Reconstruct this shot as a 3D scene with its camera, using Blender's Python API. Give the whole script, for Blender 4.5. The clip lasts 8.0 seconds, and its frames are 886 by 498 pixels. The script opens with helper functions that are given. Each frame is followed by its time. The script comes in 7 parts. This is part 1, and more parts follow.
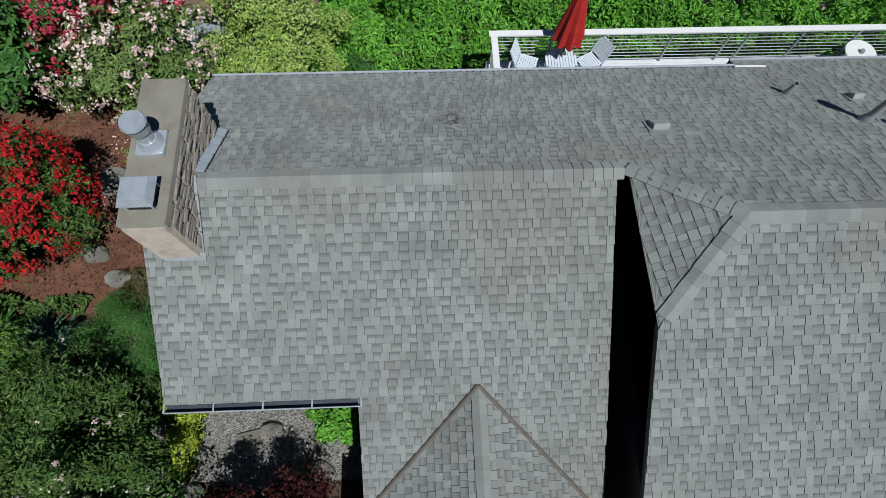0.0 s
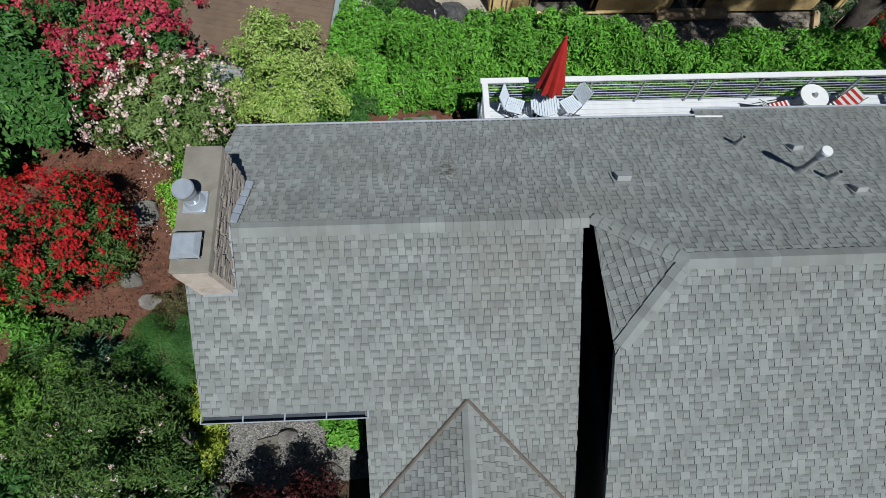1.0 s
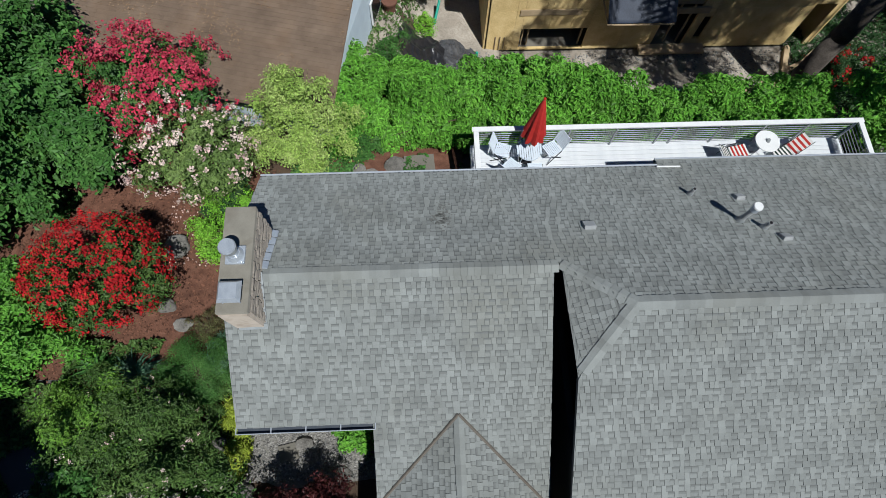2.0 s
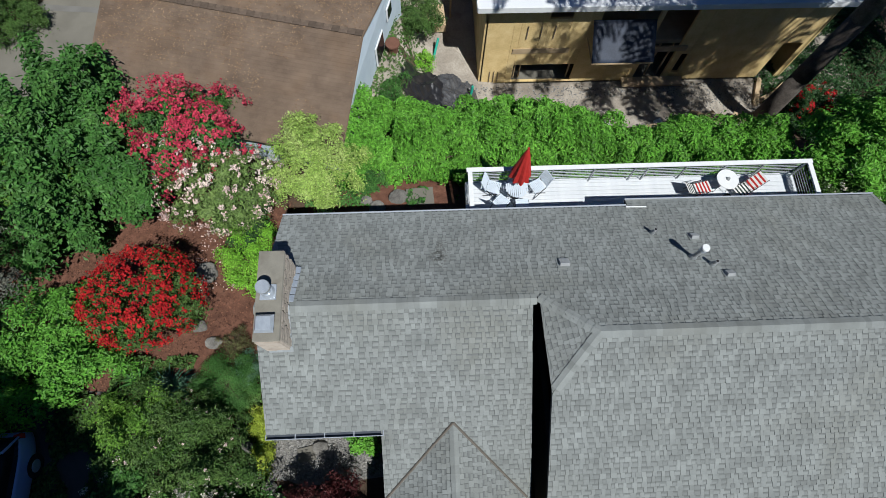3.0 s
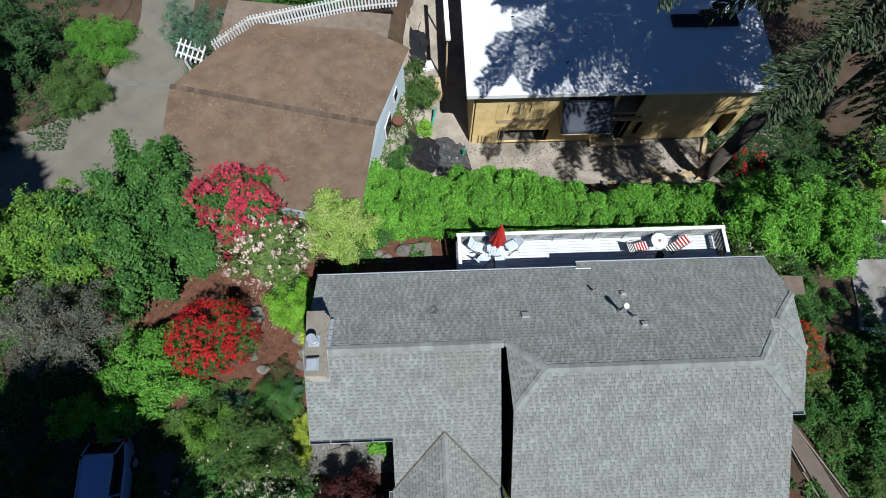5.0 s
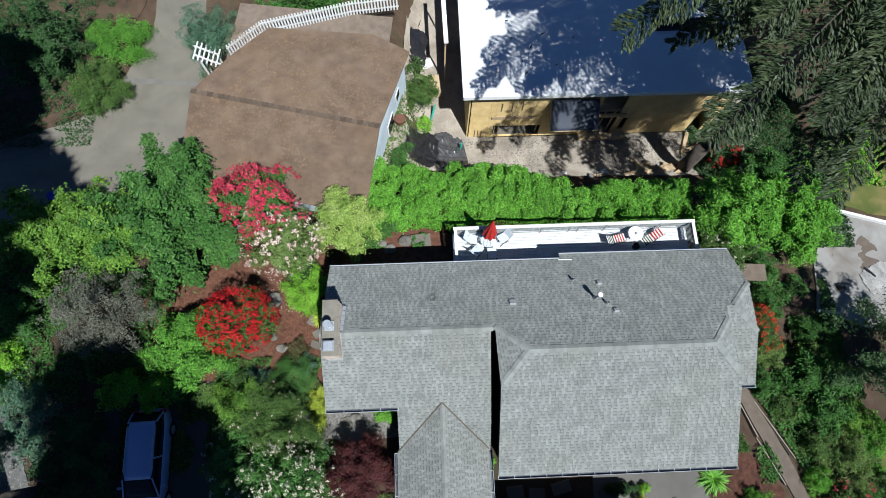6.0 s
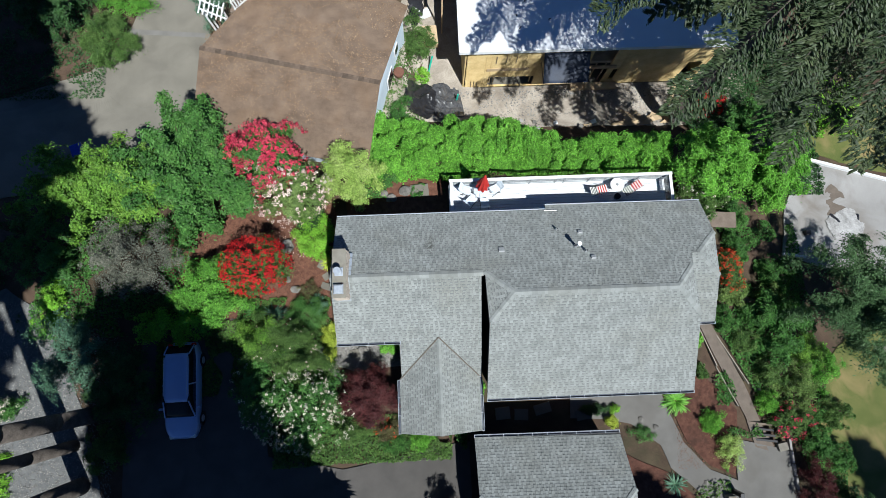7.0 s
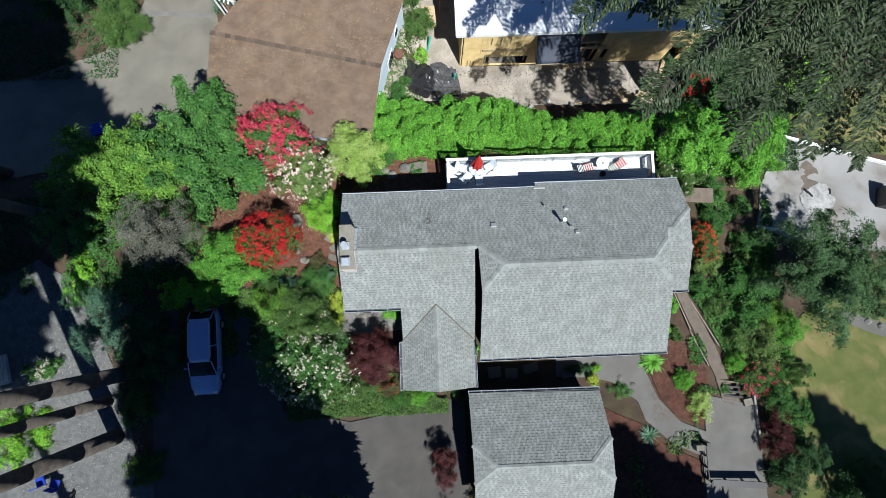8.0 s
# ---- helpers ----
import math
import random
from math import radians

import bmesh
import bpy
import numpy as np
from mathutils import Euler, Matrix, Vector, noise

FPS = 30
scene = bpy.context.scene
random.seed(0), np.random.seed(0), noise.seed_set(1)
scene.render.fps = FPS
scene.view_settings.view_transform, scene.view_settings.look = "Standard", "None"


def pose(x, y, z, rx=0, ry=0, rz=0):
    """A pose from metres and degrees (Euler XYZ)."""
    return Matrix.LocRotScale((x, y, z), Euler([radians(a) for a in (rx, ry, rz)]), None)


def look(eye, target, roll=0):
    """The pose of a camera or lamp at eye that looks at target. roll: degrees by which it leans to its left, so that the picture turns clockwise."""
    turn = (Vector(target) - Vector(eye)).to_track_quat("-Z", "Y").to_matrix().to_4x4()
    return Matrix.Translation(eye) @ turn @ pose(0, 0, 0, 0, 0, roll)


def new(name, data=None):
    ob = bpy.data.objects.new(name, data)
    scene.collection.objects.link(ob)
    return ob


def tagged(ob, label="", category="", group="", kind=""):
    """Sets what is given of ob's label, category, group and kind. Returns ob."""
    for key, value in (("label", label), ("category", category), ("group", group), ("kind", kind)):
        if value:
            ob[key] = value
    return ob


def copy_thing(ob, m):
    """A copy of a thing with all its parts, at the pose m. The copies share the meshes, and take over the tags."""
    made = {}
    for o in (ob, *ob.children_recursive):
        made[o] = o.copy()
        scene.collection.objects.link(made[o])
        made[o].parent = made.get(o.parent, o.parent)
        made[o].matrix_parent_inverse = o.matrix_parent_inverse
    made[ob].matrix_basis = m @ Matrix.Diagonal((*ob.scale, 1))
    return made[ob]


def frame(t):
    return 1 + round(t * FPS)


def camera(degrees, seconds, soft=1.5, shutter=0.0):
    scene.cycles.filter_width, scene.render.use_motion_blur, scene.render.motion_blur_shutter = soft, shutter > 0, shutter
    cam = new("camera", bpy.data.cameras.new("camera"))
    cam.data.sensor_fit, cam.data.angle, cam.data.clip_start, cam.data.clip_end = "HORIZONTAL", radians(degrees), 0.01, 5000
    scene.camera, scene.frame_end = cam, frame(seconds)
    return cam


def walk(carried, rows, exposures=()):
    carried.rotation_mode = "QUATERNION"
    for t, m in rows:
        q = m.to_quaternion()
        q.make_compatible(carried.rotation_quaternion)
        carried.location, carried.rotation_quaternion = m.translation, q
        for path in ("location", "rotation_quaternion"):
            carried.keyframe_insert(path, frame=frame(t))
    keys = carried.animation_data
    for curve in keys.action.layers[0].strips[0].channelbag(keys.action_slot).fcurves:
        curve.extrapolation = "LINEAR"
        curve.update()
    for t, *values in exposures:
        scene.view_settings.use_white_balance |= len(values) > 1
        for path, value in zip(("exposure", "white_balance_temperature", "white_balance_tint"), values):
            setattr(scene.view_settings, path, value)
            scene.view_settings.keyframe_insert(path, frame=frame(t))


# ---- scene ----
# camera and walk
cam = camera(78.3, 8.0, 0.55)
PATH = [
    (0.0, 0.001, 0.0, 11.959, 19.862, -1.055, -2.165),
    (0.5, 0.034, 0.041, 12.657, 19.875, -1.02, -2.175),
    (1.0, 0.082, 0.092, 13.547, 19.851, -1.0, -2.196),
    (1.5, 0.131, 0.171, 14.562, 19.807, -0.998, -2.222),
    (3.0, 0.193, 0.365, 17.933, 19.64, -1.0, -2.226),
    (3.5, 0.233, 0.409, 19.257, 19.625, -0.97, -2.224),
    (4.0, 0.288, 0.46, 20.648, 19.615, -0.924, -2.212),
    (4.5, 0.323, 0.492, 22.117, 19.59, -0.889, -2.221),
    (4.7, 0.338, 0.497, 22.71, 19.59, -0.875, -2.222),
    (5.8, 0.4, 0.5, 25.9, 18.1, -0.81, -2.238),
    (6.0, 0.429, 0.506, 26.429, 16.62, -0.796, -2.245),
    (6.5, 0.505, 0.581, 27.753, 13.009, -0.743, -2.3),
    (7.0, 0.605, 0.67, 29.052, 9.591, -0.71, -2.314),
    (7.5, 0.66, 0.742, 30.303, 6.89, -0.7, -2.33),
    (8.0, 0.731, 0.798, 31.473, 5.871, -0.691, -2.33),
]
walk(cam, [(t, pose(x, y, z, rx, ry, rz)) for t, x, y, z, rx, ry, rz in PATH],
     [(0.0, -0.27, 5530, 7), (1.5, -0.17, 5550, 8), (4.5, 0.07, 5530, 8), (8.0, 0.5, 5470, 7)])

# world, sun and exposure
TO_SUN = Vector((0.211, -0.442, 0.872)).normalized()
world = bpy.data.worlds.new("sky")
scene.world = world
world.use_nodes = True
wn = world.node_tree
sky = wn.nodes.new("ShaderNodeTexSky")
sky.sky_type, sky.sun_disc = "NISHITA", False
sky.sun_elevation, sky.sun_rotation = radians(60.6), radians(154.5)
sky.air_density, sky.dust_density, sky.ozone_density, sky.altitude = 0.9, 0.1, 9.5, 1200
wn.nodes["Background"].inputs["Strength"].default_value = 0.042
wn.links.new(sky.outputs[0], wn.nodes["Background"].inputs["Color"])
sun = new("sun", bpy.data.lights.new("sun", "SUN"))
sun.data.energy, sun.data.angle, sun.data.color = 5.0, radians(0.53), (1.0, 0.915, 0.775)
sun.matrix_world = look(TO_SUN * 60, (0, 0, 0))


# materials
def mat(name, stops, rough=0.8, scale=6.0, fine=60.0, bump=0.3, depth=0.01, metal=0.0, island=0.0, obj=0.0, translucent=0.0,
        stain=None, stain_scale=0.8, stain_amount=0.0, coords="Object", spec=0.4, matte=None):
    """A surface of two noise scales between the colours of stops, with relief; island/obj: value spread from piece to piece."""
    m = bpy.data.materials.new(name)
    m.use_nodes = True
    n, l = m.node_tree.nodes, m.node_tree.links
    b = n["Principled BSDF"]
    b.inputs["Roughness"].default_value, b.inputs["Metallic"].default_value = rough, metal
    b.inputs["Specular IOR Level"].default_value = spec
    b.inputs["Diffuse Roughness"].default_value = matte if matte is not None else 0.7 if rough >= 0.9 else 0.2
    tc = n.new("ShaderNodeTexCoord")
    big, small = n.new("ShaderNodeTexNoise"), n.new("ShaderNodeTexNoise")
    geo = n.new("ShaderNodeNewGeometry")
    where = geo.outputs["Position"] if coords == "World" else tc.outputs[coords]
    for tex, s, d in ((big, scale, 4.0), (small, fine, 3.0)):
        tex.inputs["Scale"].default_value, tex.inputs["Detail"].default_value = s, d
        l.new(where, tex.inputs["Vector"])
    mix = n.new("ShaderNodeMath")
    mix.operation = "MULTIPLY_ADD"
    mix.inputs[1].default_value = 0.45
    l.new(small.outputs["Fac"], mix.inputs[0])
    half = n.new("ShaderNodeMath")
    half.operation = "MULTIPLY"
    half.inputs[1].default_value = 0.55
    l.new(big.outputs["Fac"], half.inputs[0])
    l.new(half.outputs[0], mix.inputs[2])
    ramp = n.new("ShaderNodeValToRGB")
    el = ramp.color_ramp.elements
    lo, hi = 0.32, 0.68
    for i, c in enumerate(stops):
        p = lo + (hi - lo) * i / max(1, len(stops) - 1)
        e = el[i] if i < 2 else el.new(p)
        e.position, e.color = p, (*c, 1)
    l.new(mix.outputs[0], ramp.inputs[0])
    col = ramp.outputs[0]
    if island or obj:
        hsv = n.new("ShaderNodeHueSaturation")
        mr = n.new("ShaderNodeMapRange")
        spread = island or obj
        mr.inputs["To Min"].default_value, mr.inputs["To Max"].default_value = 1 - spread, 1 + spread
        if island:
            l.new(n.new("ShaderNodeNewGeometry").outputs["Random Per Island"], mr.inputs["Value"])
        else:
            l.new(n.new("ShaderNodeObjectInfo").outputs["Random"], mr.inputs["Value"])
        l.new(mr.outputs[0], hsv.inputs["Value"])
        l.new(col, hsv.inputs["Color"])
        col = hsv.outputs[0]
    if stain:
        st, sr, mx = n.new("ShaderNodeTexNoise"), n.new("ShaderNodeMapRange"), n.new("ShaderNodeMix")
        st.inputs["Scale"].default_value, st.inputs["Detail"].default_value = stain_scale, 6.0
        st.inputs["Distortion"].default_value = 0.6
        l.new(where, st.inputs["Vector"])
        l.new(st.outputs["Fac"], sr.inputs["Value"])
        sr.inputs["From Min"].default_value, sr.inputs["From Max"].default_value = 0.48, 0.72
        sr.inputs["To Max"].default_value = stain_amount
        mx.data_type = "RGBA"
        mx.inputs["B"].default_value = (*stain, 1)
        l.new(sr.outputs[0], mx.inputs["Factor"])
        l.new(col, mx.inputs["A"])
        col = mx.outputs["Result"]
    l.new(col, b.inputs["Base Color"])
    if bump:
        bp = n.new("ShaderNodeBump")
        bp.inputs["Strength"].default_value, bp.inputs["Distance"].default_value = bump, depth * 0.2
        l.new(mix.outputs[0], bp.inputs["Height"])
        l.new(bp.outputs[0], b.inputs["Normal"])
    if translucent:
        tr, ms = n.new("ShaderNodeBsdfTranslucent"), n.new("ShaderNodeMixShader")
        ms.inputs[0].default_value = translucent
        l.new(col, tr.inputs["Color"])
        l.new(b.outputs[0], ms.inputs[1])
        l.new(tr.outputs[0], ms.inputs[2])
        l.new(ms.outputs[0], n["Material Output"].inputs["Surface"])
    return m


SHINGLE_STOPS = [(0.19, 0.2, 0.192), (0.25, 0.263, 0.254), (0.31, 0.326, 0.316)]
SHINGLE_LOOK = dict(stain=(0.205, 0.2, 0.16), stain_scale=0.35, stain_amount=0.35, coords="World", matte=0.25)
M = {
    "shingle": mat("asphalt_shingle", SHINGLE_STOPS, 0.9, 1.6, 190, 0.5, 0.004, island=0.12, **SHINGLE_LOOK),
    "shingle_piece": mat("asphalt_shingle_single", SHINGLE_STOPS, 0.9, 1.6, 190, 0.5, 0.004, obj=0.12, **SHINGLE_LOOK),
    # Recess shade in colour: a darker copy for recessed tabs, then two darker bands
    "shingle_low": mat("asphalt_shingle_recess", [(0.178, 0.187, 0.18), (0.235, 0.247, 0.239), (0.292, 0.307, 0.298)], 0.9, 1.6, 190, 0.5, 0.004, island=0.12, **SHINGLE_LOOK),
    # Shingles carry such granule bands; the line under each butt is gap shade
    "granule_shade_dark": mat("dark_granule_shade", [(0.12, 0.126, 0.122), (0.17, 0.179, 0.173)], 0.9, 1.6, 190, 0.4, 0.004, coords="World", matte=0.25),
    "granule_shade_mid": mat("blended_granule_shade", [(0.16, 0.168, 0.162), (0.22, 0.232, 0.224)], 0.9, 1.6, 190, 0.4, 0.004, coords="World", matte=0.25),
    "valley": mat("rusted_valley_metal", [(0.1, 0.085, 0.07), (0.17, 0.15, 0.125)], 0.7, 5, 50, 0.2),
    "path_dirt": mat("trodden_gravel_path", [(0.13, 0.105, 0.085), (0.2, 0.165, 0.135)], 0.95, 3, 40, 0.8, 0.03),
    "scorch": mat("dark_roof_stain", [(0.135, 0.138, 0.13), (0.18, 0.184, 0.174)], 0.95, 3, 40, 0.1),
    "chimney_front": mat("mortared_chimney_front", [(0.36, 0.31, 0.255), (0.46, 0.4, 0.34)], 0.9, 5, 40, 0.5, 0.02, stain=(0.25, 0.2, 0.16), stain_scale=3.0, stain_amount=0.7),
    "underlay": mat("roof_sheathing", [(0.06, 0.06, 0.06), (0.1, 0.1, 0.095)], 0.9, 3, 40, 0.2),
    "gutter": mat("dark_gutter_metal", [(0.05, 0.06, 0.08), (0.09, 0.1, 0.12)], 0.45, 5, 60, 0.1, metal=0.2),
    "gutter_lip": mat("gutter_edge_paint", [(0.3, 0.33, 0.38), (0.42, 0.45, 0.5)], 0.5, 5, 60, 0.1),
    # Dark all over, so that the slot between the roofs stays black
    "siding": mat("dark_siding", [(0.05, 0.045, 0.04), (0.08, 0.072, 0.065)], 0.7, 2, 40, 0.2),
    "stone": mat("chimney_stone", [(0.13, 0.112, 0.095), (0.25, 0.222, 0.19), (0.36, 0.32, 0.275)], 0.9, 7, 55, 0.7, 0.02, island=0.28),
    "concrete_cap": mat("chimney_concrete", [(0.2, 0.187, 0.155), (0.28, 0.262, 0.222)], 0.9, 4, 70, 0.4, 0.006, stain=(0.16, 0.14, 0.11), stain_scale=2.5, stain_amount=0.6),
    "galv": mat("galvanised_steel", [(0.4, 0.44, 0.5), (0.56, 0.6, 0.65)], 0.3, 8, 60, 0.08, metal=0.35),
    "flash": mat("lead_flashing", [(0.27, 0.29, 0.3), (0.38, 0.4, 0.41)], 0.5, 6, 60, 0.15, metal=0.3),
    "white": mat("white_paint", [(0.7, 0.71, 0.72), (0.82, 0.82, 0.81)], 0.55, 4, 60, 0.1),
    "board": mat("deck_board_paint", [(0.62, 0.64, 0.67), (0.78, 0.79, 0.8)], 0.6, 3, 50, 0.2, obj=0.06),
    "plastic_grey": mat("roof_vent_plastic", [(0.3, 0.31, 0.32), (0.42, 0.43, 0.43)], 0.6, 6, 80, 0.1),
    "black": mat("black_metal", [(0.012, 0.012, 0.014), (0.025, 0.025, 0.028)], 0.45, 8, 80, 0.05),
    "red_cloth": mat("red_canvas", [(0.36, 0.018, 0.014), (0.5, 0.03, 0.022)], 0.85, 5, 120, 0.2, 0.004),
    "green_cloth": mat("dark_green_canvas", [(0.02, 0.035, 0.028), (0.04, 0.06, 0.05)], 0.85, 5, 120, 0.2, 0.004),
    "white_cloth": mat("white_canvas", [(0.66, 0.64, 0.62), (0.78, 0.76, 0.74)], 0.85, 5, 120, 0.2, 0.004),
    "chair_blue": mat("pale_resin", [(0.6, 0.66, 0.74), (0.7, 0.76, 0.82)], 0.45, 5, 80, 0.05),
    "soil": mat("dark_garden_soil", [(0.045, 0.03, 0.02), (0.085, 0.055, 0.036), (0.12, 0.085, 0.055)], 0.95, 1.2, 22, 1.0, 0.04, stain=(0.03, 0.05, 0.015), stain_scale=0.5, stain_amount=0.5),
    "mulch": mat("bark_mulch", [(0.075, 0.034, 0.021), (0.142, 0.064, 0.04), (0.21, 0.106, 0.07)], 0.95, 5, 45, 1.0, 0.04, stain=(0.075, 0.036, 0.023), stain_scale=1.3, stain_amount=0.6),
    "mulch_dark": mat("dark_bark_mulch", [(0.05, 0.02, 0.013), (0.1, 0.042, 0.027), (0.15, 0.07, 0.046)], 0.95, 5, 45, 1.0, 0.04, stain=(0.035, 0.018, 0.012), stain_scale=1.3, stain_amount=0.7),
    "walk": mat("washed_aggregate_paving", [(0.14, 0.134, 0.124), (0.205, 0.196, 0.182)], 0.9, 1.1, 60, 0.5, 0.006, stain=(0.14, 0.13, 0.115), stain_scale=0.7, stain_amount=0.6),
    "chip": mat("bark_chip", [(0.08, 0.034, 0.021), (0.19, 0.09, 0.055)], 0.95, 8, 60, 0.3, island=0.5),
    "asphalt": mat("worn_asphalt", [(0.072, 0.066, 0.061), (0.115, 0.106, 0.098)], 0.9, 0.9, 70, 0.5, 0.006, stain=(0.055, 0.053, 0.05), stain_scale=0.6, stain_amount=0.6),
    "concrete": mat("driveway_concrete", [(0.145, 0.135, 0.112), (0.21, 0.195, 0.162)], 0.9, 0.7, 40, 0.3, 0.006, stain=(0.13, 0.12, 0.1), stain_scale=0.5, stain_amount=0.7),
    "pad_concrete": mat("pale_worn_concrete", [(0.29, 0.28, 0.27), (0.39, 0.38, 0.37)], 0.9, 0.6, 40, 0.3, 0.006, stain=(0.17, 0.14, 0.11), stain_scale=0.45, stain_amount=0.8),
    "film_plastic": mat("grey_plastic_film", [(0.04, 0.04, 0.045), (0.13, 0.13, 0.135)], 0.25, 3, 18, 0.6, 0.03),
    "film_pale": mat("pale_plastic_film", [(0.24, 0.23, 0.22), (0.4, 0.39, 0.38), (0.55, 0.54, 0.53)], 0.35, 2.5, 14, 0.8, 0.03),
    "gravel": mat("crushed_gravel", [(0.09, 0.091, 0.09), (0.14, 0.142, 0.14), (0.2, 0.2, 0.196)], 0.95, 3, 30, 1.0, 0.03),
    "gravel_warm": mat("pale_garden_gravel", [(0.13, 0.122, 0.108), (0.22, 0.208, 0.185), (0.31, 0.295, 0.265)], 0.95, 3, 30, 1.0, 0.03),
    "pebble": mat("pebbles", [(0.15, 0.145, 0.14), (0.34, 0.325, 0.3)], 0.85, 8, 50, 0.3, island=0.45),
    "rock": mat("garden_rock", [(0.085, 0.078, 0.07), (0.17, 0.16, 0.145), (0.26, 0.245, 0.22)], 0.9, 4, 30, 0.8, 0.03, obj=0.2),
    "lawn": mat("dry_lawn", [(0.085, 0.115, 0.024), (0.13, 0.15, 0.038), (0.19, 0.185, 0.06)], 0.95, 0.9, 38, 1.0, 0.03, stain=(0.34, 0.255, 0.115), stain_scale=0.6, stain_amount=0.75),
    "sand": mat("bare_building_ground", [(0.26, 0.225, 0.185), (0.38, 0.335, 0.28), (0.48, 0.43, 0.365)], 0.95, 0.8, 12, 0.9, 0.04, stain=(0.15, 0.12, 0.09), stain_scale=0.7, stain_amount=0.6),
    "osb": mat("strand_board", [(0.55, 0.4, 0.17), (0.68, 0.51, 0.235), (0.76, 0.6, 0.31)], 0.8, 2, 22, 0.2, 0.004, obj=0.08),
    "lumber": mat("new_lumber", [(0.42, 0.31, 0.18), (0.56, 0.43, 0.27)], 0.75, 3, 40, 0.2, obj=0.15),
    "membrane": mat("white_roof_membrane", [(0.66, 0.67, 0.7), (0.78, 0.79, 0.81)], 0.6, 0.6, 25, 0.2, 0.004),
    "tarp_blue": mat("blue_grey_tarp", [(0.018, 0.025, 0.045), (0.04, 0.052, 0.085)], 0.6, 3, 20, 0.6, 0.03),
    "tarp_black": mat("black_plastic_sheet", [(0.014, 0.014, 0.016), (0.035, 0.035, 0.04)], 0.3, 3, 18, 0.9, 0.04),
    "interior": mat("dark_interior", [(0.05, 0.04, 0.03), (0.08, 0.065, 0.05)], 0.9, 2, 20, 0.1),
    "brown_roof": mat("needle_covered_roofing", [(0.105, 0.074, 0.052), (0.165, 0.119, 0.085), (0.22, 0.162, 0.117)], 0.95, 1.3, 55, 0.6, 0.01, island=0.06, stain=(0.21, 0.135, 0.08), stain_scale=0.6, stain_amount=0.4),
    "ridge_brown": mat("dark_ridge_roofing", [(0.085, 0.062, 0.046), (0.15, 0.112, 0.083)], 0.95, 5, 40, 0.4, 0.008, obj=0.28),
    "needle": mat("fallen_needles", [(0.09, 0.055, 0.035), (0.25, 0.16, 0.09), (0.42, 0.31, 0.2)], 0.95, 5, 30, 0.0, island=0.4),
    "blue_wall": mat("pale_blue_siding", [(0.5, 0.58, 0.66), (0.6, 0.68, 0.75)], 0.6, 2, 40, 0.1),
    "bark": mat("fir_bark", [(0.042, 0.035, 0.03), (0.085, 0.071, 0.06), (0.135, 0.116, 0.098)], 0.95, 3, 18, 1.0, 0.06),
    "stem": mat("shrub_bark", [(0.07, 0.05, 0.035), (0.14, 0.1, 0.07)], 0.95, 6, 40, 0.5),
    "glass": mat("dark_window_glass", [(0.01, 0.011, 0.013), (0.016, 0.018, 0.02)], 0.08, 1, 2, 0.0, spec=0.15),
    # Silver paint with the blue of the sky light put into its colour
    "car_paint": mat("silver_car_paint_sky_blue", [(0.32, 0.4, 0.64), (0.36, 0.44, 0.68)], 0.3, 2, 200, 0.0, metal=0.2),
    "rubber": mat("tyre_rubber", [(0.015, 0.015, 0.015), (0.03, 0.03, 0.03)], 0.85, 6, 60, 0.1),
    "blue_plastic": mat("blue_plastic", [(0.02, 0.04, 0.35), (0.03, 0.06, 0.45)], 0.4, 4, 40, 0.05),
    "orange": mat("orange_enamel", [(0.6, 0.1, 0.03), (0.7, 0.14, 0.05)], 0.45, 4, 40, 0.05),
    "edging_pale": mat("bleached_timber", [(0.26, 0.23, 0.19), (0.4, 0.36, 0.31)], 0.9, 3, 40, 0.4),
    "wood_old": mat("weathered_timber", [(0.14, 0.11, 0.085), (0.25, 0.2, 0.16)], 0.9, 3, 40, 0.4),
}


# geometry helpers
def box(bm, c, s, rz=0.0, m=None):
    """Adds a box of full sizes s at c to bm, turned by rz degrees."""
    t = (m or Matrix()) @ Matrix.Translation(c) @ Matrix.Rotation(radians(rz), 4, "Z") @ Matrix.Diagonal((*s, 1))
    return bmesh.ops.create_cube(bm, size=1.0, matrix=t)["verts"]


def cyl(bm, a, b, r0, r1=None, seg=10):
    """A tapered round bar from a to b."""
    a, b = Vector(a), Vector(b)
    d = b - a
    t = Matrix.Translation((a + b) / 2) @ d.to_track_quat("Z", "Y").to_matrix().to_4x4()
    bmesh.ops.create_cone(bm, cap_ends=True, segments=seg, radius1=r0, radius2=r0 if r1 is None else r1, depth=d.length, matrix=t)


def bevel(bm, w, seg=2):
    bmesh.ops.bevel(bm, geom=bm.edges[:], offset=w, segments=seg, affect="EDGES", profile=0.6)


def part(name, bm, material, parent=None, label="", smooth=False):
    """Links bm as one mesh object, under parent where one is given."""
    me = bpy.data.meshes.new(name)
    bm.normal_update()
    bm.to_mesh(me)
    bm.free()
    me.materials.append(M[material])
    if smooth:
        me.polygons.foreach_set("use_smooth", [True] * len(me.polygons))
    ob = new(name, me)
    if parent:
        ob.parent = parent
        ob.matrix_parent_inverse = parent.matrix_basis.inverted()
    return tagged(ob, label)


def boxes(name, items, material, parent=None, label="", w=0.0):
    bm = bmesh.new()
    for it in items:
        box(bm, *it)
    if w:
        bevel(bm, w)
    return part(name, bm, material, parent, label)


def root(name, at, label="", category="", group="", kind=""):
    ob = new(name)
    ob.empty_display_size = 0.2
    ob.matrix_basis = Matrix.Translation(at)
    return tagged(ob, label, category, group, kind)


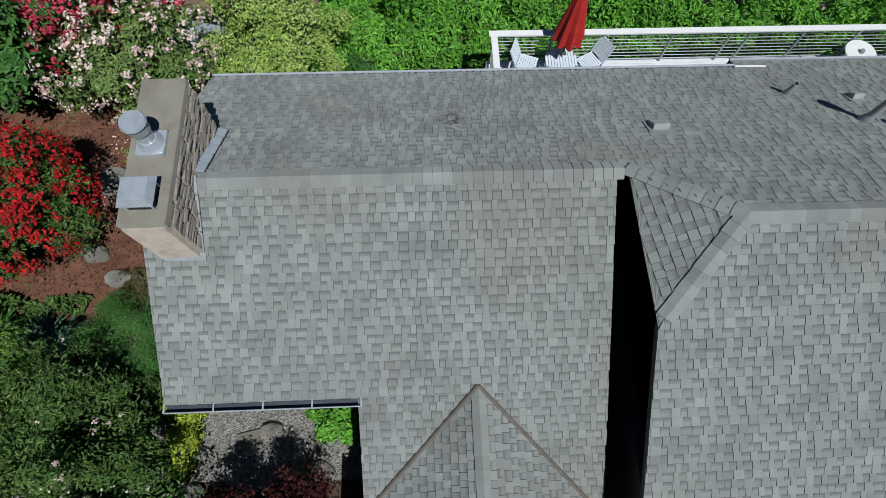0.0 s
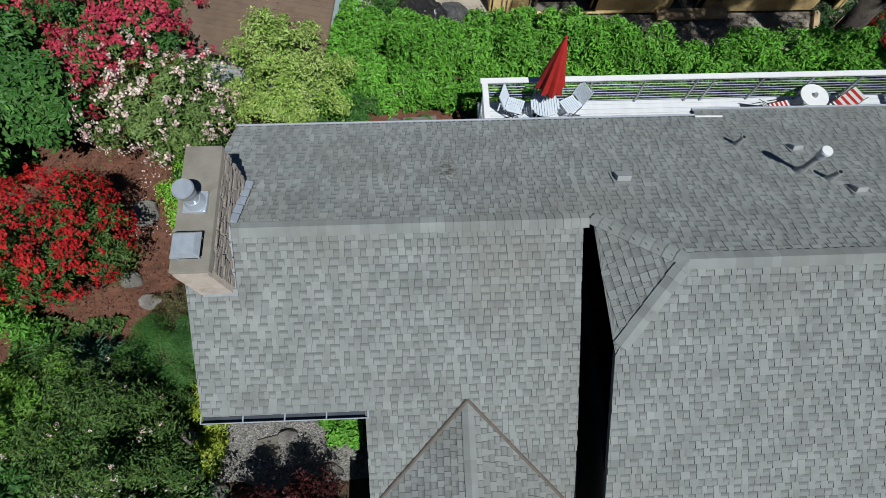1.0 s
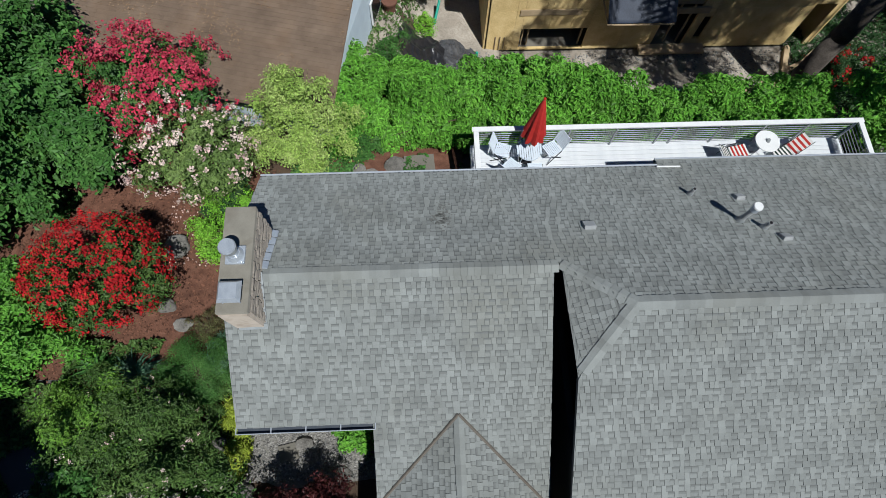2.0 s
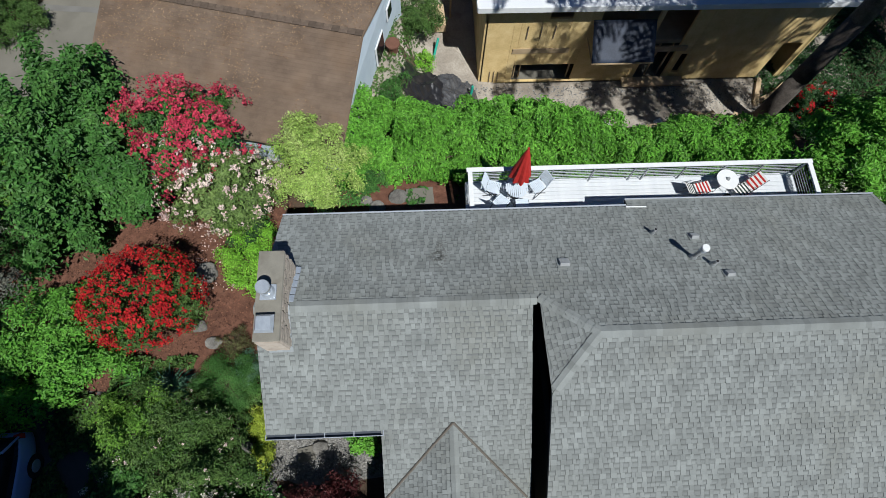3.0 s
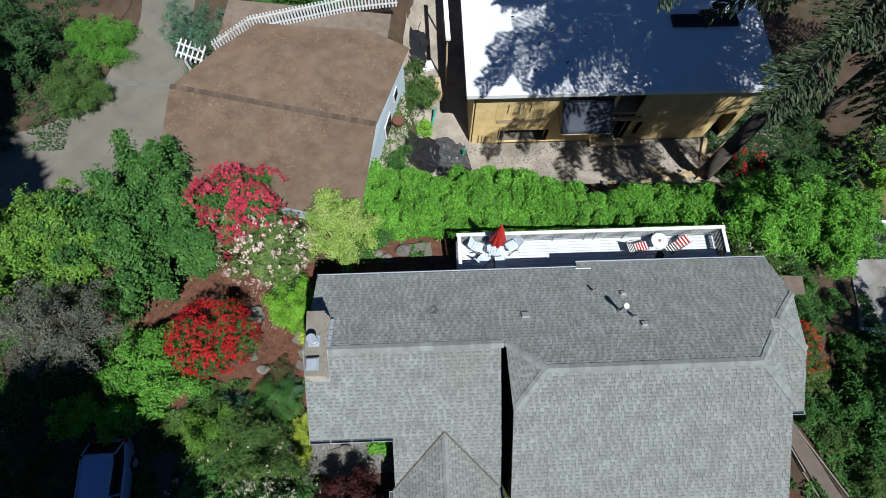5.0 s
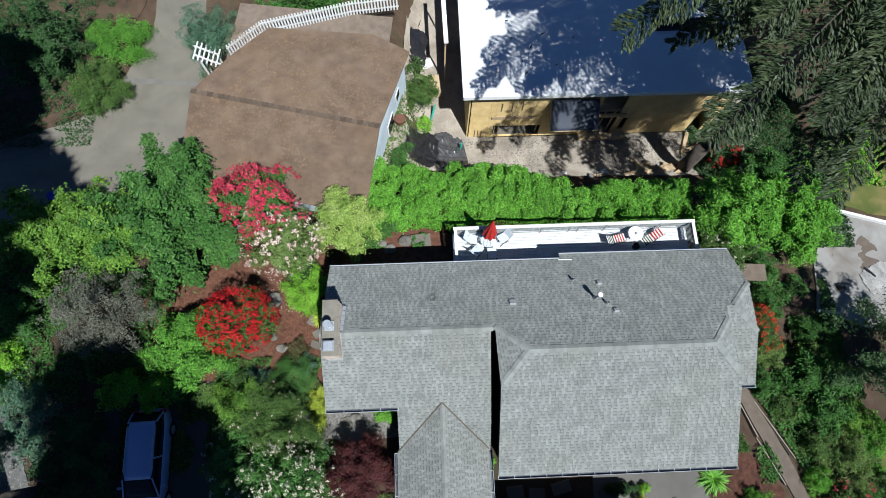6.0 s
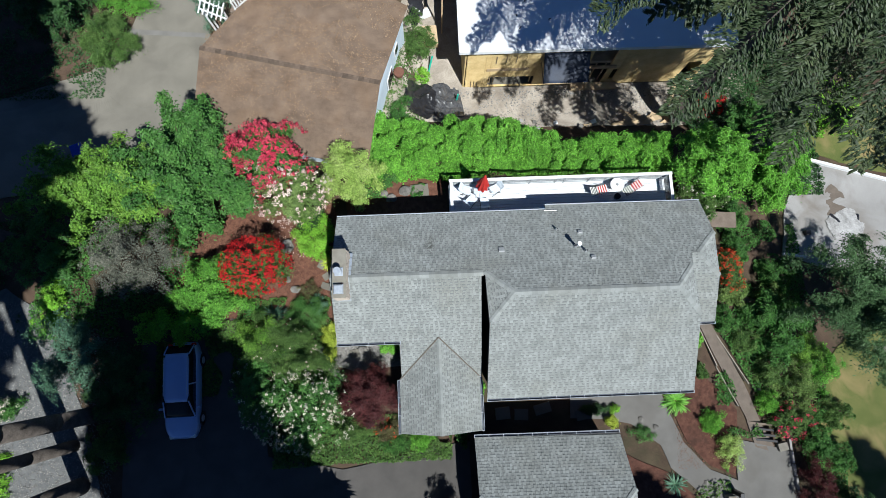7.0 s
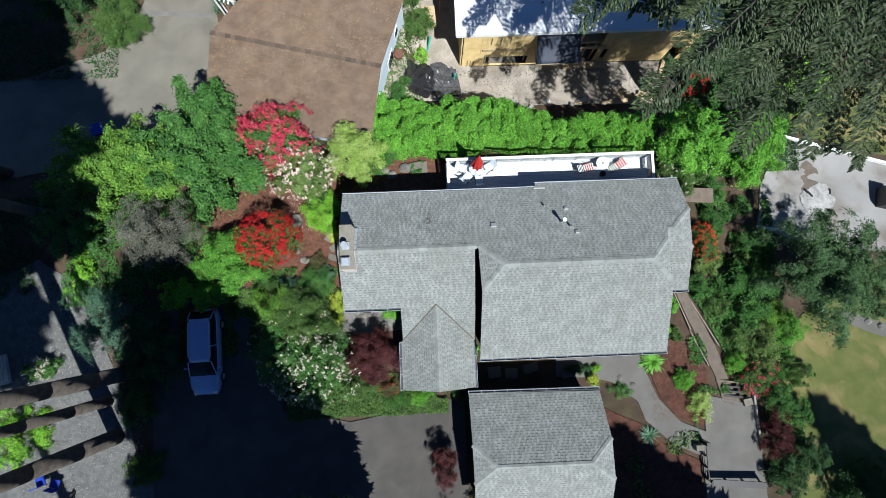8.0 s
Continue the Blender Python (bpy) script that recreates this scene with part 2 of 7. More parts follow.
def raw(name, co, faces, material, parent=None, label=""):
    """A mesh object out of numpy arrays: co (n, 3) and faces (m, k)."""
    me = bpy.data.meshes.new(name)
    co, faces = np.asarray(co, dtype=np.float32), np.asarray(faces, dtype=np.int32)
    k = faces.shape[1]
    me.vertices.add(len(co))
    me.vertices.foreach_set("co", co.ravel())
    me.loops.add(faces.size)
    me.loops.foreach_set("vertex_index", faces.ravel())
    me.polygons.add(len(faces))
    me.polygons.foreach_set("loop_start", np.arange(0, faces.size, k, dtype=np.int32))
    me.polygons.foreach_set("use_smooth", np.zeros(len(faces), dtype=bool))
    me.update(calc_edges=True)
    me.materials.append(M[material])
    ob = new(name, me)
    if parent:
        ob.parent = parent
        ob.matrix_parent_inverse = parent.matrix_basis.inverted()
    return tagged(ob, label)


def ease(v, a, b):
    s = min(max((v - a) / (b - a), 0.0), 1.0)
    return s * s * (3 - 2 * s)


def gz(x, y):
    """The ground's height."""
    x, y = x / 1.15, y / 1.15
    z = float(np.interp(y, [-40, -8, 2, 5, 8, 11, 14, 40], [0.2, 0.2, 0.3, 0.2, -0.5, -1.7, -2.9, -3.4]))
    z -= 1.2 * ease(x, 1, 7) * ease(y, 8, 13)
    z -= 2.4 * ease(x, 11, 21) * ease(y, -12, 2) * (1 - ease(y, 6, 13))
    z += 0.4 * ease(-x, 4, 6.5) * (1 - ease(y, 5, 9))
    z *= 1.15
    x, y = x * 1.15, y * 1.15
    side = ease(x, -6.5, -3.5) * ease(y, 10.6, 13.0) * (1 - ease(y, 26, 32)) * (1 - ease(x, -1.1, 0.5))
    z += (-1.35 - z) * side
    yard = ease(x, -1.1, 0.6) * ease(y, 13.0, 16.4) * (1 - ease(x, 19.5, 25)) * (1 - ease(y, 34, 42))
    z += (float(np.interp(x, [0, 2.5, 4.5], [-3.7, -4.65, -4.97])) - z) * yard
    return z


def drape(name, outline, lift, material, label="", wander=0.12, step=0.45, kind="structure", category=""):
    """A sheet of that outline, laid over the ground with a slightly uneven edge and a thin rim."""
    pts = []
    for i, (ax, ay) in enumerate(outline):
        bx, by = outline[(i + 1) % len(outline)]
        n = max(1, int(math.hypot(bx - ax, by - ay) / step))
        for k in range(n):
            x, y = ax + (bx - ax) * k / n, ay + (by - ay) * k / n
            d = noise.noise_vector(Vector((x * 0.9, y * 0.9, len(name))))
            pts.append((x + wander * d.x, y + wander * d.y))
    bm = bmesh.new()
    vs = [bm.verts.new((x, y, 0)) for x, y in pts]
    f = bm.faces.new(vs)
    bmesh.ops.triangulate(bm, faces=[f])
    for _ in range(4):
        long = [e for e in bm.edges if e.calc_length() > 1.2]
        if not long:
            break
        bmesh.ops.subdivide_edges(bm, edges=long, cuts=1)
        bmesh.ops.triangulate(bm, faces=bm.faces[:])
    bmesh.ops.recalc_face_normals(bm, faces=bm.faces[:])
    for v in bm.verts:
        v.co.z = gz(v.co.x, v.co.y) + lift
    if sum(fc.normal.z for fc in bm.faces) < 0:
        bmesh.ops.reverse_faces(bm, faces=bm.faces[:])
    rim = bmesh.ops.extrude_edge_only(bm, edges=[e for e in bm.edges if len(e.link_faces) == 1])
    for v in rim["geom"]:
        if isinstance(v, bmesh.types.BMVert):
            v.co.z -= lift + 0.06
    ob = part(name, bm, material, None, label)
    return tagged(ob, label, category or name.replace("_", " "), "", kind)


# ground
def build_ground():
    xs = np.concatenate([[-400, -200, -110, -70], np.arange(-48, 49, 0.6), [70, 110, 200, 400]])
    ys = np.concatenate([[-400, -200, -110, -70], np.arange(-42, 55, 0.6), [70, 110, 200, 400]])
    co = []
    for y in ys:
        for x in xs:
            w = 0.05 * noise.noise(Vector((x * 0.6, y * 0.6, 3.1))) if abs(x) < 50 and abs(y) < 60 else 0.0
            co.append((x, y, gz(x, y) - 0.03 + w * 0.6))
    nx = len(xs)
    f = [(j * nx + i, j * nx + i + 1, (j + 1) * nx + i + 1, (j + 1) * nx + i) for j in range(len(ys) - 1) for i in range(nx - 1)]
    tagged(raw("ground", co, f, "soil"), "dark garden soil sloping down behind the house", "ground", "", "structure")


build_ground()

# roof: slope, planes and outlines
S = 0.607
COS = 1 / math.sqrt(1 + S * S)
SIN = S * COS
COURSE = 0.139
WIDTHS = (0.09, 0.11, 0.13, 0.155)
rng = random.Random(5)


def tab_box(u0a, u1a, u0b, u1b, v0, v1, th, frame3):
    """The eight corners of one shingle tab: bottom edge u0a..u1a at v0, top edge u0b..u1b at v1."""
    o, U, V, N = frame3
    top = 0.003
    return [o + U * u + V * v + N * n for u, v, n in (
        (u0a, v0, -0.01), (u1a, v0, -0.01), (u1b, v1, -0.012), (u0b, v1, -0.012), (u0a, v0, th), (u1a, v0, th), (u1b, v1, top), (u0b, v1, top))]


TAB_FACES = ((4, 5, 6, 7), (0, 1, 5, 4), (3, 0, 4, 7), (1, 2, 6, 5))


def span(poly, v):
    """Where the outline poly, of (u, v), is cut at height v: its leftmost and rightmost u."""
    hits = []
    for (ua, va), (ub, vb) in zip(poly, poly[1:] + poly[:1]):
        if (va - v) * (vb - v) <= 0 and abs(va - vb) > 1e-6:
            hits.append(ua + (ub - ua) * (v - va) / (vb - va))
    return (min(hits), max(hits)) if len(hits) > 1 else None


def roof_face(house, pts, singles=None, name="shingles"):
    """Lays courses of shingle tabs over the flat outline pts, above a thin sheathing board. singles: a stretch (u0, u1, v0, v1)
    whose tabs become objects of their own."""
    P = [Vector(p) for p in pts]
    N = (P[1] - P[0]).cross(P[2] - P[0]).normalized()
    if N.z < 0:
        N = -N
    V = (Vector((0, 0, 1)) - N * N.z).normalized()
    U = V.cross(N)
    o = P[0] - V * (P[0].z / V.z)
    fr = (o, U, V, N)
    poly = [((p - o).dot(U), (p - o).dot(V)) for p in P]
    vmin, vmax = min(v for _, v in poly), max(v for _, v in poly)
    co_high, faces_high, co_low, faces_low, pieces, bands = [], [], [], [], [], {"granule_shade_dark": [], "granule_shade_mid": []}
    k = math.floor(vmin / COURSE)
    while k * COURSE < vmax - 0.01:
        v0, v1 = max(k * COURSE, vmin), min((k + 1) * COURSE, vmax)
        k += 1
        if v1 - v0 < 0.01:
            continue
        a, b = span(poly, v0 + 1e-4), span(poly, v1 - 1e-4)
        if not a or not b:
            continue
        u = min(a[0], b[0]) - rng.random() * 0.3
        high = rng.random() < 0.5
        end = max(a[1], b[1])
        while u < end:
            w = rng.choice(WIDTHS)
            high = high == (rng.random() < 0.06)
            th = rng.choice((0.017, 0.0185, 0.02)) if high else rng.choice((0.008, 0.0095))
            ua0, ua1 = max(u, a[0]), min(u + w - 0.005, a[1])
            ub0, ub1 = max(u, b[0]), min(u + w - 0.005, b[1])
            if ua1 - ua0 > 0.015 or ub1 - ub0 > 0.015:
                ua1, ub1 = max(ua1, ua0 + 1e-3), max(ub1, ub0 + 1e-3)
                whole = ua1 - ua0 > w - 0.0055 and ub1 - ub0 > w - 0.0055 and v1 - v0 > COURSE - 1e-4
                if whole and singles and singles[0] < u < singles[1] and singles[2] < v0 < singles[3] and len(pieces) < 300:
                    pieces.append((u, v0, w, th))
                else:
                    co, faces = (co_high, faces_high) if high else (co_low, faces_low)
                    i = len(co)
                    co += tab_box(ua0, ua1, ub0, ub1, v0, v1, th, fr)
                    faces += [tuple(i + q for q in f) for f in TAB_FACES]
                    # Gap shade under the tab's lower edge, painted as a dark strip
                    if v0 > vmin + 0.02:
                        bands["granule_shade_dark"] += [o + U * a_ + V * b_ + N * 0.0055 for a_, b_ in ((ua0, v0 - 0.008), (ua1, v0 - 0.008), (ua1, v0), (ua0, v0))]
                    # Recess tops darkened in two steps, like a printed shadow band
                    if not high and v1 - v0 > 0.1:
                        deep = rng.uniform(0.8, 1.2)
                        for key, lo, hi in (("granule_shade_dark", 0.03 * deep, 0.0), ("granule_shade_mid", 0.062 * deep, 0.03 * deep)):
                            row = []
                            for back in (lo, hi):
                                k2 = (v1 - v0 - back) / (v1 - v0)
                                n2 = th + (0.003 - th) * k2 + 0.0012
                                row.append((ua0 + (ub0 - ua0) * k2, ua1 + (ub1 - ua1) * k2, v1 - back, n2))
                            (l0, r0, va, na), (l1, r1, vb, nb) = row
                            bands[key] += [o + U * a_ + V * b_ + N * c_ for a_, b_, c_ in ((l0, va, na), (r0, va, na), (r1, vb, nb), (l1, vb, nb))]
            u += w
    for co, faces, key in ((co_high, faces_high, "shingle"), (co_low, faces_low, "shingle_low")):
        if co:
            tagged(raw(name, np.array([tuple(c) for c in co]), faces, key, house, "grey asphalt shingles in uneven tabs"), kind="stuff")
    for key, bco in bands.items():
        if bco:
            tagged(raw("granule_band", np.array([tuple(c) for c in bco]), np.arange(len(bco)).reshape(-1, 4), key, house, "dark granule and painted shade bands on the shingle tabs"), kind="stuff")
    cache = {}
    basis = Matrix((U, V, N)).transposed().to_4x4()
    for u, v, w, th in pieces:
        if (w, th) not in cache:
            me = bpy.data.meshes.new("shingle")
            z = (Vector(), Vector((1, 0, 0)), Vector((0, 1, 0)), Vector((0, 0, 1)))
            vs, fs = [tuple(c) for c in tab_box(0, w - 0.005, 0, w - 0.005, 0, COURSE, th, z)], list(TAB_FACES)
            # The same painted shade bands on a recessed single tab
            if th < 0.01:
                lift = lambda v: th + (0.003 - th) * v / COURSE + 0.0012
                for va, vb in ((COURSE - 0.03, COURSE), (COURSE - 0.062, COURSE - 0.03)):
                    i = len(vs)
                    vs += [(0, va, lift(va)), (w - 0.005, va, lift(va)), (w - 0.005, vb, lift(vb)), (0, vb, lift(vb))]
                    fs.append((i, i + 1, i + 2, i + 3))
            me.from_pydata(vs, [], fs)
            for key in ("shingle_piece", "granule_shade_dark", "granule_shade_mid"):
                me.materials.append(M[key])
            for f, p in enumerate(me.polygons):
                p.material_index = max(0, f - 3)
            cache[(w, th)] = me
        ob = new("shingle", cache[(w, th)])
        ob.parent = house
        ob.matrix_parent_inverse = house.matrix_basis.inverted()
        ob.matrix_basis = Matrix.Translation(o + U * u + V * v) @ basis
    bm = bmesh.new()
    top = [bm.verts.new(p - N * 0.013) for p in P]
    bot = [bm.verts.new(p - N * 0.11) for p in P]
    bm.faces.new(top)
    bm.faces.new(bot[::-1])
    for i in range(len(P)):
        j = (i + 1) % len(P)
        bm.faces.new((top[i], bot[i], bot[j], top[j]))
    bmesh.ops.recalc_face_normals(bm, faces=bm.faces[:])
    part("roof_deck", bm, "underlay", house, "dark roof sheathing and edge boards")


def caps(house, a, b, na, nb, step=0.18, half=0.12, name="ridge_cap"):
    """Bent cap shingles, one over the other, from a to b along a ridge or hip between slopes of normals na and nb."""
    a, b, na, nb = Vector(a), Vector(b), Vector(na).normalized(), Vector(nb).normalized()
    d = (b - a).normalized()
    sa, sb = na.cross(d).normalized(), nb.cross(d).normalized()
    if sa.z > 0:
        sa = -sa
    if sb.z > 0:
        sb = -sb
    up = (na + nb).normalized()
    n = max(1, int((b - a).length / step))
    co, faces = [], []
    for k in range(n):
        p, q = a + (b - a) * (k / n), a + (b - a) * ((k + 1.12) / n)
        lo, hi = 0.024, 0.033 + rng.random() * 0.006
        h = half * (1 + rng.uniform(-0.06, 0.06))
        i = len(co)
        for pt, lift in ((p, hi), (q, lo)):
            co += [pt + sa * h + na * lift, pt + up * (lift + 0.006), pt + sb * h + nb * lift, pt + sb * h + nb * 0.008, pt - up * 0.01, pt + sa * h + na * 0.008]
        faces += [(i + r, i + (r + 1) % 6, i + 6 + (r + 1) % 6, i + 6 + r) for r in range(6)]
        faces += [(i, i + 1, i + 4, i + 5), (i + 1, i + 2, i + 3, i + 4)]
    return tagged(raw(name, np.array([tuple(c) for c in co]), faces, "shingle", house, "row of bent cap shingles"), kind="stuff")


def gutter(house, a, b, out, step=0.62, wide=1.0, lip=0.011):
    """An open box gutter from a to b under an eave, out: the way it stands off; with hanger straps across it."""
    a, b, out = Vector(a), Vector(b), Vector(out)
    d = (b - a).normalized()
    prof = ((0.0, 0.0), (0.0, -0.11), (0.1, -0.11), (0.125, 0.0), (0.112, 0.0), (0.09, -0.1), (0.012, -0.1), (0.012, 0.0))
    bm = bmesh.new()
    rings = [[bm.verts.new(p + out * x * wide + Vector((0, 0, z))) for x, z in prof] for p in (a, b)]
    for i in range(8):
        j = (i + 1) % 8
        bm.faces.new((rings[0][i], rings[0][j], rings[1][j], rings[1][i]))
    bm.faces.new(rings[0][::-1])
    bm.faces.new(rings[1])
    bmesh.ops.recalc_face_normals(bm, faces=bm.faces[:])
    g = part("gutter", bm, "gutter", house, "dark metal gutter with pale hanger straps")
    bm = bmesh.new()
    cyl(bm, a + out * 0.122 * wide + Vector((0, 0, lip - 0.007)), b + out * 0.122 * wide + Vector((0, 0, lip - 0.007)), lip, seg=8)
    part("gutter_lip", bm, "gutter_lip", g, "pale rolled edge")
    n = max(1, int((b - a).length / step))
    ang = math.degrees(math.atan2(d.y, d.x))
    first = None
    for k in range(n + 1):
        c = a + (b - a) * (k / n) + out * 0.06 * wide + Vector((0, 0, 0.008))
        if first is None:
            bm = bmesh.new()
            box(bm, (0, 0, 0), (0.024, 0.13 * wide, 0.006))
            first = part("hanger_strap", bm, "gutter_lip", g)
            st = first
        else:
            st = new("hanger_strap", first.data)
            st.parent, st.matrix_parent_inverse = g, g.matrix_basis.inverted()
        st.matrix_basis = Matrix.Translation(c) @ Matrix.Rotation(radians(ang), 4, "Z")


def slab_wall(house, name, a, b, z0, z1, th=0.15, material="siding"):
    (ax, ay), (bx, by) = a, b
    L = math.hypot(bx - ax, by - ay)
    bm = bmesh.new()
    box(bm, ((ax + bx) / 2, (ay + by) / 2, (z0 + z1) / 2), (L, th, z1 - z0), math.degrees(math.atan2(by - ay, bx - ax)))
    return part(name, bm, material, house)


# the house
REAR_C, YR1, ZR1, YR2, ZR2 = 7.337, 3.565, 5.175, 2.6, 5.759
rear = lambda x, y: (x, y, REAR_C - S * y)
fr1 = lambda x, y: (x, y, ZR1 - S * (YR1 - y))
fr2 = lambda x, y: (x, y, ZR2 - S * (YR2 - y))
YR5, ZR5 = 4.17, REAR_C - S * 4.17
fr5 = lambda x, y: (x, y, ZR5 - S * (YR5 - y))
NR, NF = (0, SIN, COS), (0, -SIN, COS)
house = root("house", (4.5, 2.5, 0.0), "long low house with grey shingled gable roofs and clipped hips", "house")
XL = -3.98

roof_face(house, [rear(XL, YR1), rear(XL, 6.8), rear(6.2, 6.8), rear(6.2, 7.06), rear(13.83, 6.98), rear(13.83, 5.2), rear(12.7, YR5), rear(12.36, YR5),
                  rear(12.2, 3.6), rear(11.2, YR2), rear(4.06, YR2), rear(2.87, YR1)])
roof_face(house, [fr1(XL, 0.72), fr1(2.72, 0.72), fr1(2.72, YR1), fr1(XL, YR1)], singles=(-3.2, 2.9, 7.6, 9.7))
roof_face(house, [fr1(-1.1, 0.72), fr1(0.61, 0.72), fr1(-1.1, -0.99)])
roof_face(house, [fr1(0.83, 0.72), fr1(2.72, 0.72), fr1(2.72, -1.07), fr1(2.62, -1.07)])
roof_face(house, [fr2(2.88, -2.08), fr2(12.62, -2.08), fr2(12.35, 1.4), fr2(11.2, YR2), fr2(4.06, YR2), fr2(2.99, 1.35)])
roof_face(house, [fr2(2.99, 1.35), (4.06, YR2, ZR2), rear(2.87, 3.6)])
roof_face(house, [fr2(12.35, 1.4), (11.2, YR2, ZR2), rear(12.2, 3.6)])
roof_face(house, [fr5(12.45, 1.07), fr5(14.0, 1.07), fr5(13.83, 3.14), fr5(12.7, YR5), fr5(12.15, YR5)])
roof_face(house, [fr5(13.83, 3.14), (12.7, YR5, ZR5), rear(13.83, 5.2)])
# porch gable
PX, PZ, PA = 0.72, 3.515, 0.83
roof_face(house, [(PX, PA, PZ), (PX, -3.57, PZ), (PX - 1.9, -3.57, PZ - S * 1.9), (PX - 1.9, PA - 1.9, PZ - S * 1.9)])
roof_face(house, [(PX, PA, PZ), (PX, -3.57, PZ), (PX + 1.9, -3.57, PZ - S * 1.9), (PX + 1.9, PA - 1.9, PZ - S * 1.9)])

hipn = lambda a, b, c: (Vector(b) - Vector(a)).cross(Vector(c) - Vector(a)) * (1 if (Vector(b) - Vector(a)).cross(Vector(c) - Vector(a)).z > 0 else -1)
HL = hipn(fr2(2.99, 1.35), (4.06, YR2, ZR2), rear(2.87, 3.6))
HR = hipn(fr2(12.35, 1.4), (11.2, YR2, ZR2), rear(12.2, 3.6))
H5 = hipn(fr5(13.83, 3.14), (12.7, YR5, ZR5), rear(13.83, 5.2))
caps(house, (XL, YR1, ZR1), (2.8, YR1, ZR1), NR, NF, 0.14, 0.15)
caps(house, (11.2, YR2, ZR2), (4.06, YR2, ZR2), NR, NF, 0.14, 0.15)
caps(house, fr2(3.07, 1.44), (4.06, YR2, ZR2), NF, HL)
caps(house, rear(2.87, 3.6), (4.06, YR2, ZR2), NR, HL)
caps(house, fr2(12.35, 1.4), (11.2, YR2, ZR2), NF, HR)
caps(house, rear(12.2, 3.6), (11.2, YR2, ZR2), NR, HR)
caps(house, fr5(13.83, 3.14), (12.7, YR5, ZR5), NF, H5)
caps(house, rear(13.83, 5.2), (12.7, YR5, ZR5), NR, H5)
caps(house, (PX, -3.57, PZ), (PX, PA, PZ), (-SIN, 0, COS), (SIN, 0, COS), 0.2, 0.11)
gutter(house, fr1(XL, 0.72), fr1(-1.05, 0.72), (0, -1, 0))
gutter(house, fr2(2.88, -2.08), fr2(12.62, -2.08), (0, -1, 0))
gutter(house, fr5(12.6, 1.07), fr5(14.0, 1.07), (0, -1, 0))
gutter(house, rear(6.15, 6.8), rear(XL, 6.8), (0, 1, 0), wide=0.14, lip=0.024)
gutter(house, rear(13.83, 7.02), rear(6.2, 7.06), (0, 1, 0), wide=0.14, lip=0.024)
gutter(house, (PX + 1.9, -3.57, PZ - S * 1.9), (PX + 1.9, -1.1, PZ - S * 1.9), (1, 0, 0))
gutter(house, (PX - 1.9, -1.1, PZ - S * 1.9), (PX - 1.9, -3.57, PZ - S * 1.9), (-1, 0, 0))
# metal valleys beside the porch gable
for sx in (-1, 1):
    a, b = Vector((PX, PA, PZ + 0.03)), Vector((PX + sx * 1.88, PA - 1.88, PZ - S * 1.88 + 0.03))
    bm = bmesh.new()
    cyl(bm, a, b, 0.035, 0.035, 6)
    part("valley_flashing", bm, "valley", house, "dull brown metal valley")
# walls under the roofs
for a, b, z0, z1 in (((-3.6, 1.15), (-1.0, 1.15), 0.1, 3.5), ((-3.6, 1.15), (-3.6, 6.4), -0.6, 3.4), ((-3.6, 6.4), (13.4, 6.4), -1.4, 3.2), ((2.3, -0.6), (2.3, 1.5), 0.1, 2.2),
                     ((2.3, 1.5), (2.3, 3.2), 0.1, 3.5), ((3.25, -1.6), (12.2, -1.6), 0.1, 2.95), ((3.25, -1.6), (3.25, 3.4), 0.1, 2.95), ((12.2, -1.6), (12.2, 1.5), 0.0, 2.95), ((12.2, 1.5), (13.5, 1.5), -0.2, 2.85),
                     ((13.5, 1.5), (13.5, 6.4), -1.2, 2.8), ((-0.8, -0.6), (-0.8, 1.15), 0.1, 2.3), ((-0.8, -0.6), (2.3, -0.6), 0.1, 2.3)):
    slab_wall(house, "wall", a, b, z0, z1)
for x in (PX - 1.65, PX + 1.65):
    boxes("porch_post", [((x, -3.3, 1.3), (0.14, 0.14, 2.1))], "white", house, "white square porch post")

# the garage
GZ, GY0, GYR = 2.59, -3.84, -7.05
ga = lambda x, y: (x, y, GZ + S * (GY0 - y))
gb = lambda x, y: (x, y, GZ + S * (GY0 - GYR) - S * (GYR - y))
gzr = GZ + S * (GY0 - GYR)
garage = root("garage", (5.6, -7.0, 0.2), "detached garage with a grey shingled clipped gable roof", "garage")
roof_face(garage, [ga(2.22, GY0), ga(9.03, GY0 - 0.05), ga(9.13, -6.05), ga(7.95, GYR), ga(3.36, GYR), ga(2.24, -6.1)])
roof_face(garage, [gb(2.27, -8.0), gb(3.36, GYR), gb(7.95, GYR), gb(9.17, -8.05), gb(9.2, -10.3), gb(2.3, -10.3)])
roof_face(garage, [ga(2.24, -6.1), (3.36, GYR, gzr), gb(2.27, -8.0)])
roof_face(garage, [ga(9.13, -6.05), (7.95, GYR, gzr), gb(9.17, -8.05)])
caps(garage, (7.95, GYR, gzr), (3.36, GYR, gzr), NR, NF, 0.2, 0.105)
caps(garage, ga(2.24, -6.1), (3.36, GYR, gzr), NR, (-1, 0, 1.2))
caps(garage, ga(9.13, -6.05), (7.95, GYR, gzr), NR, (1, 0, 1.2))
caps(garage, gb(2.27, -8.0), (3.36, GYR, gzr), NF, (-1, 0, 1.2))
caps(garage, gb(9.17, -8.05), (7.95, GYR, gzr), NF, (1, 0, 1.2))
gutter(garage, ga(9.03, GY0 - 0.05), ga(2.22, GY0), (0, 1, 0))
for a, b in (((2.6, -4.3), (8.7, -4.3)), ((2.6, -9.8), (8.7, -9.8)), ((2.6, -9.8), (2.6, -4.3)), ((8.7, -9.8), (8.7, -4.3))):
    slab_wall(garage, "wall", a, b, 0.1, 2.7)

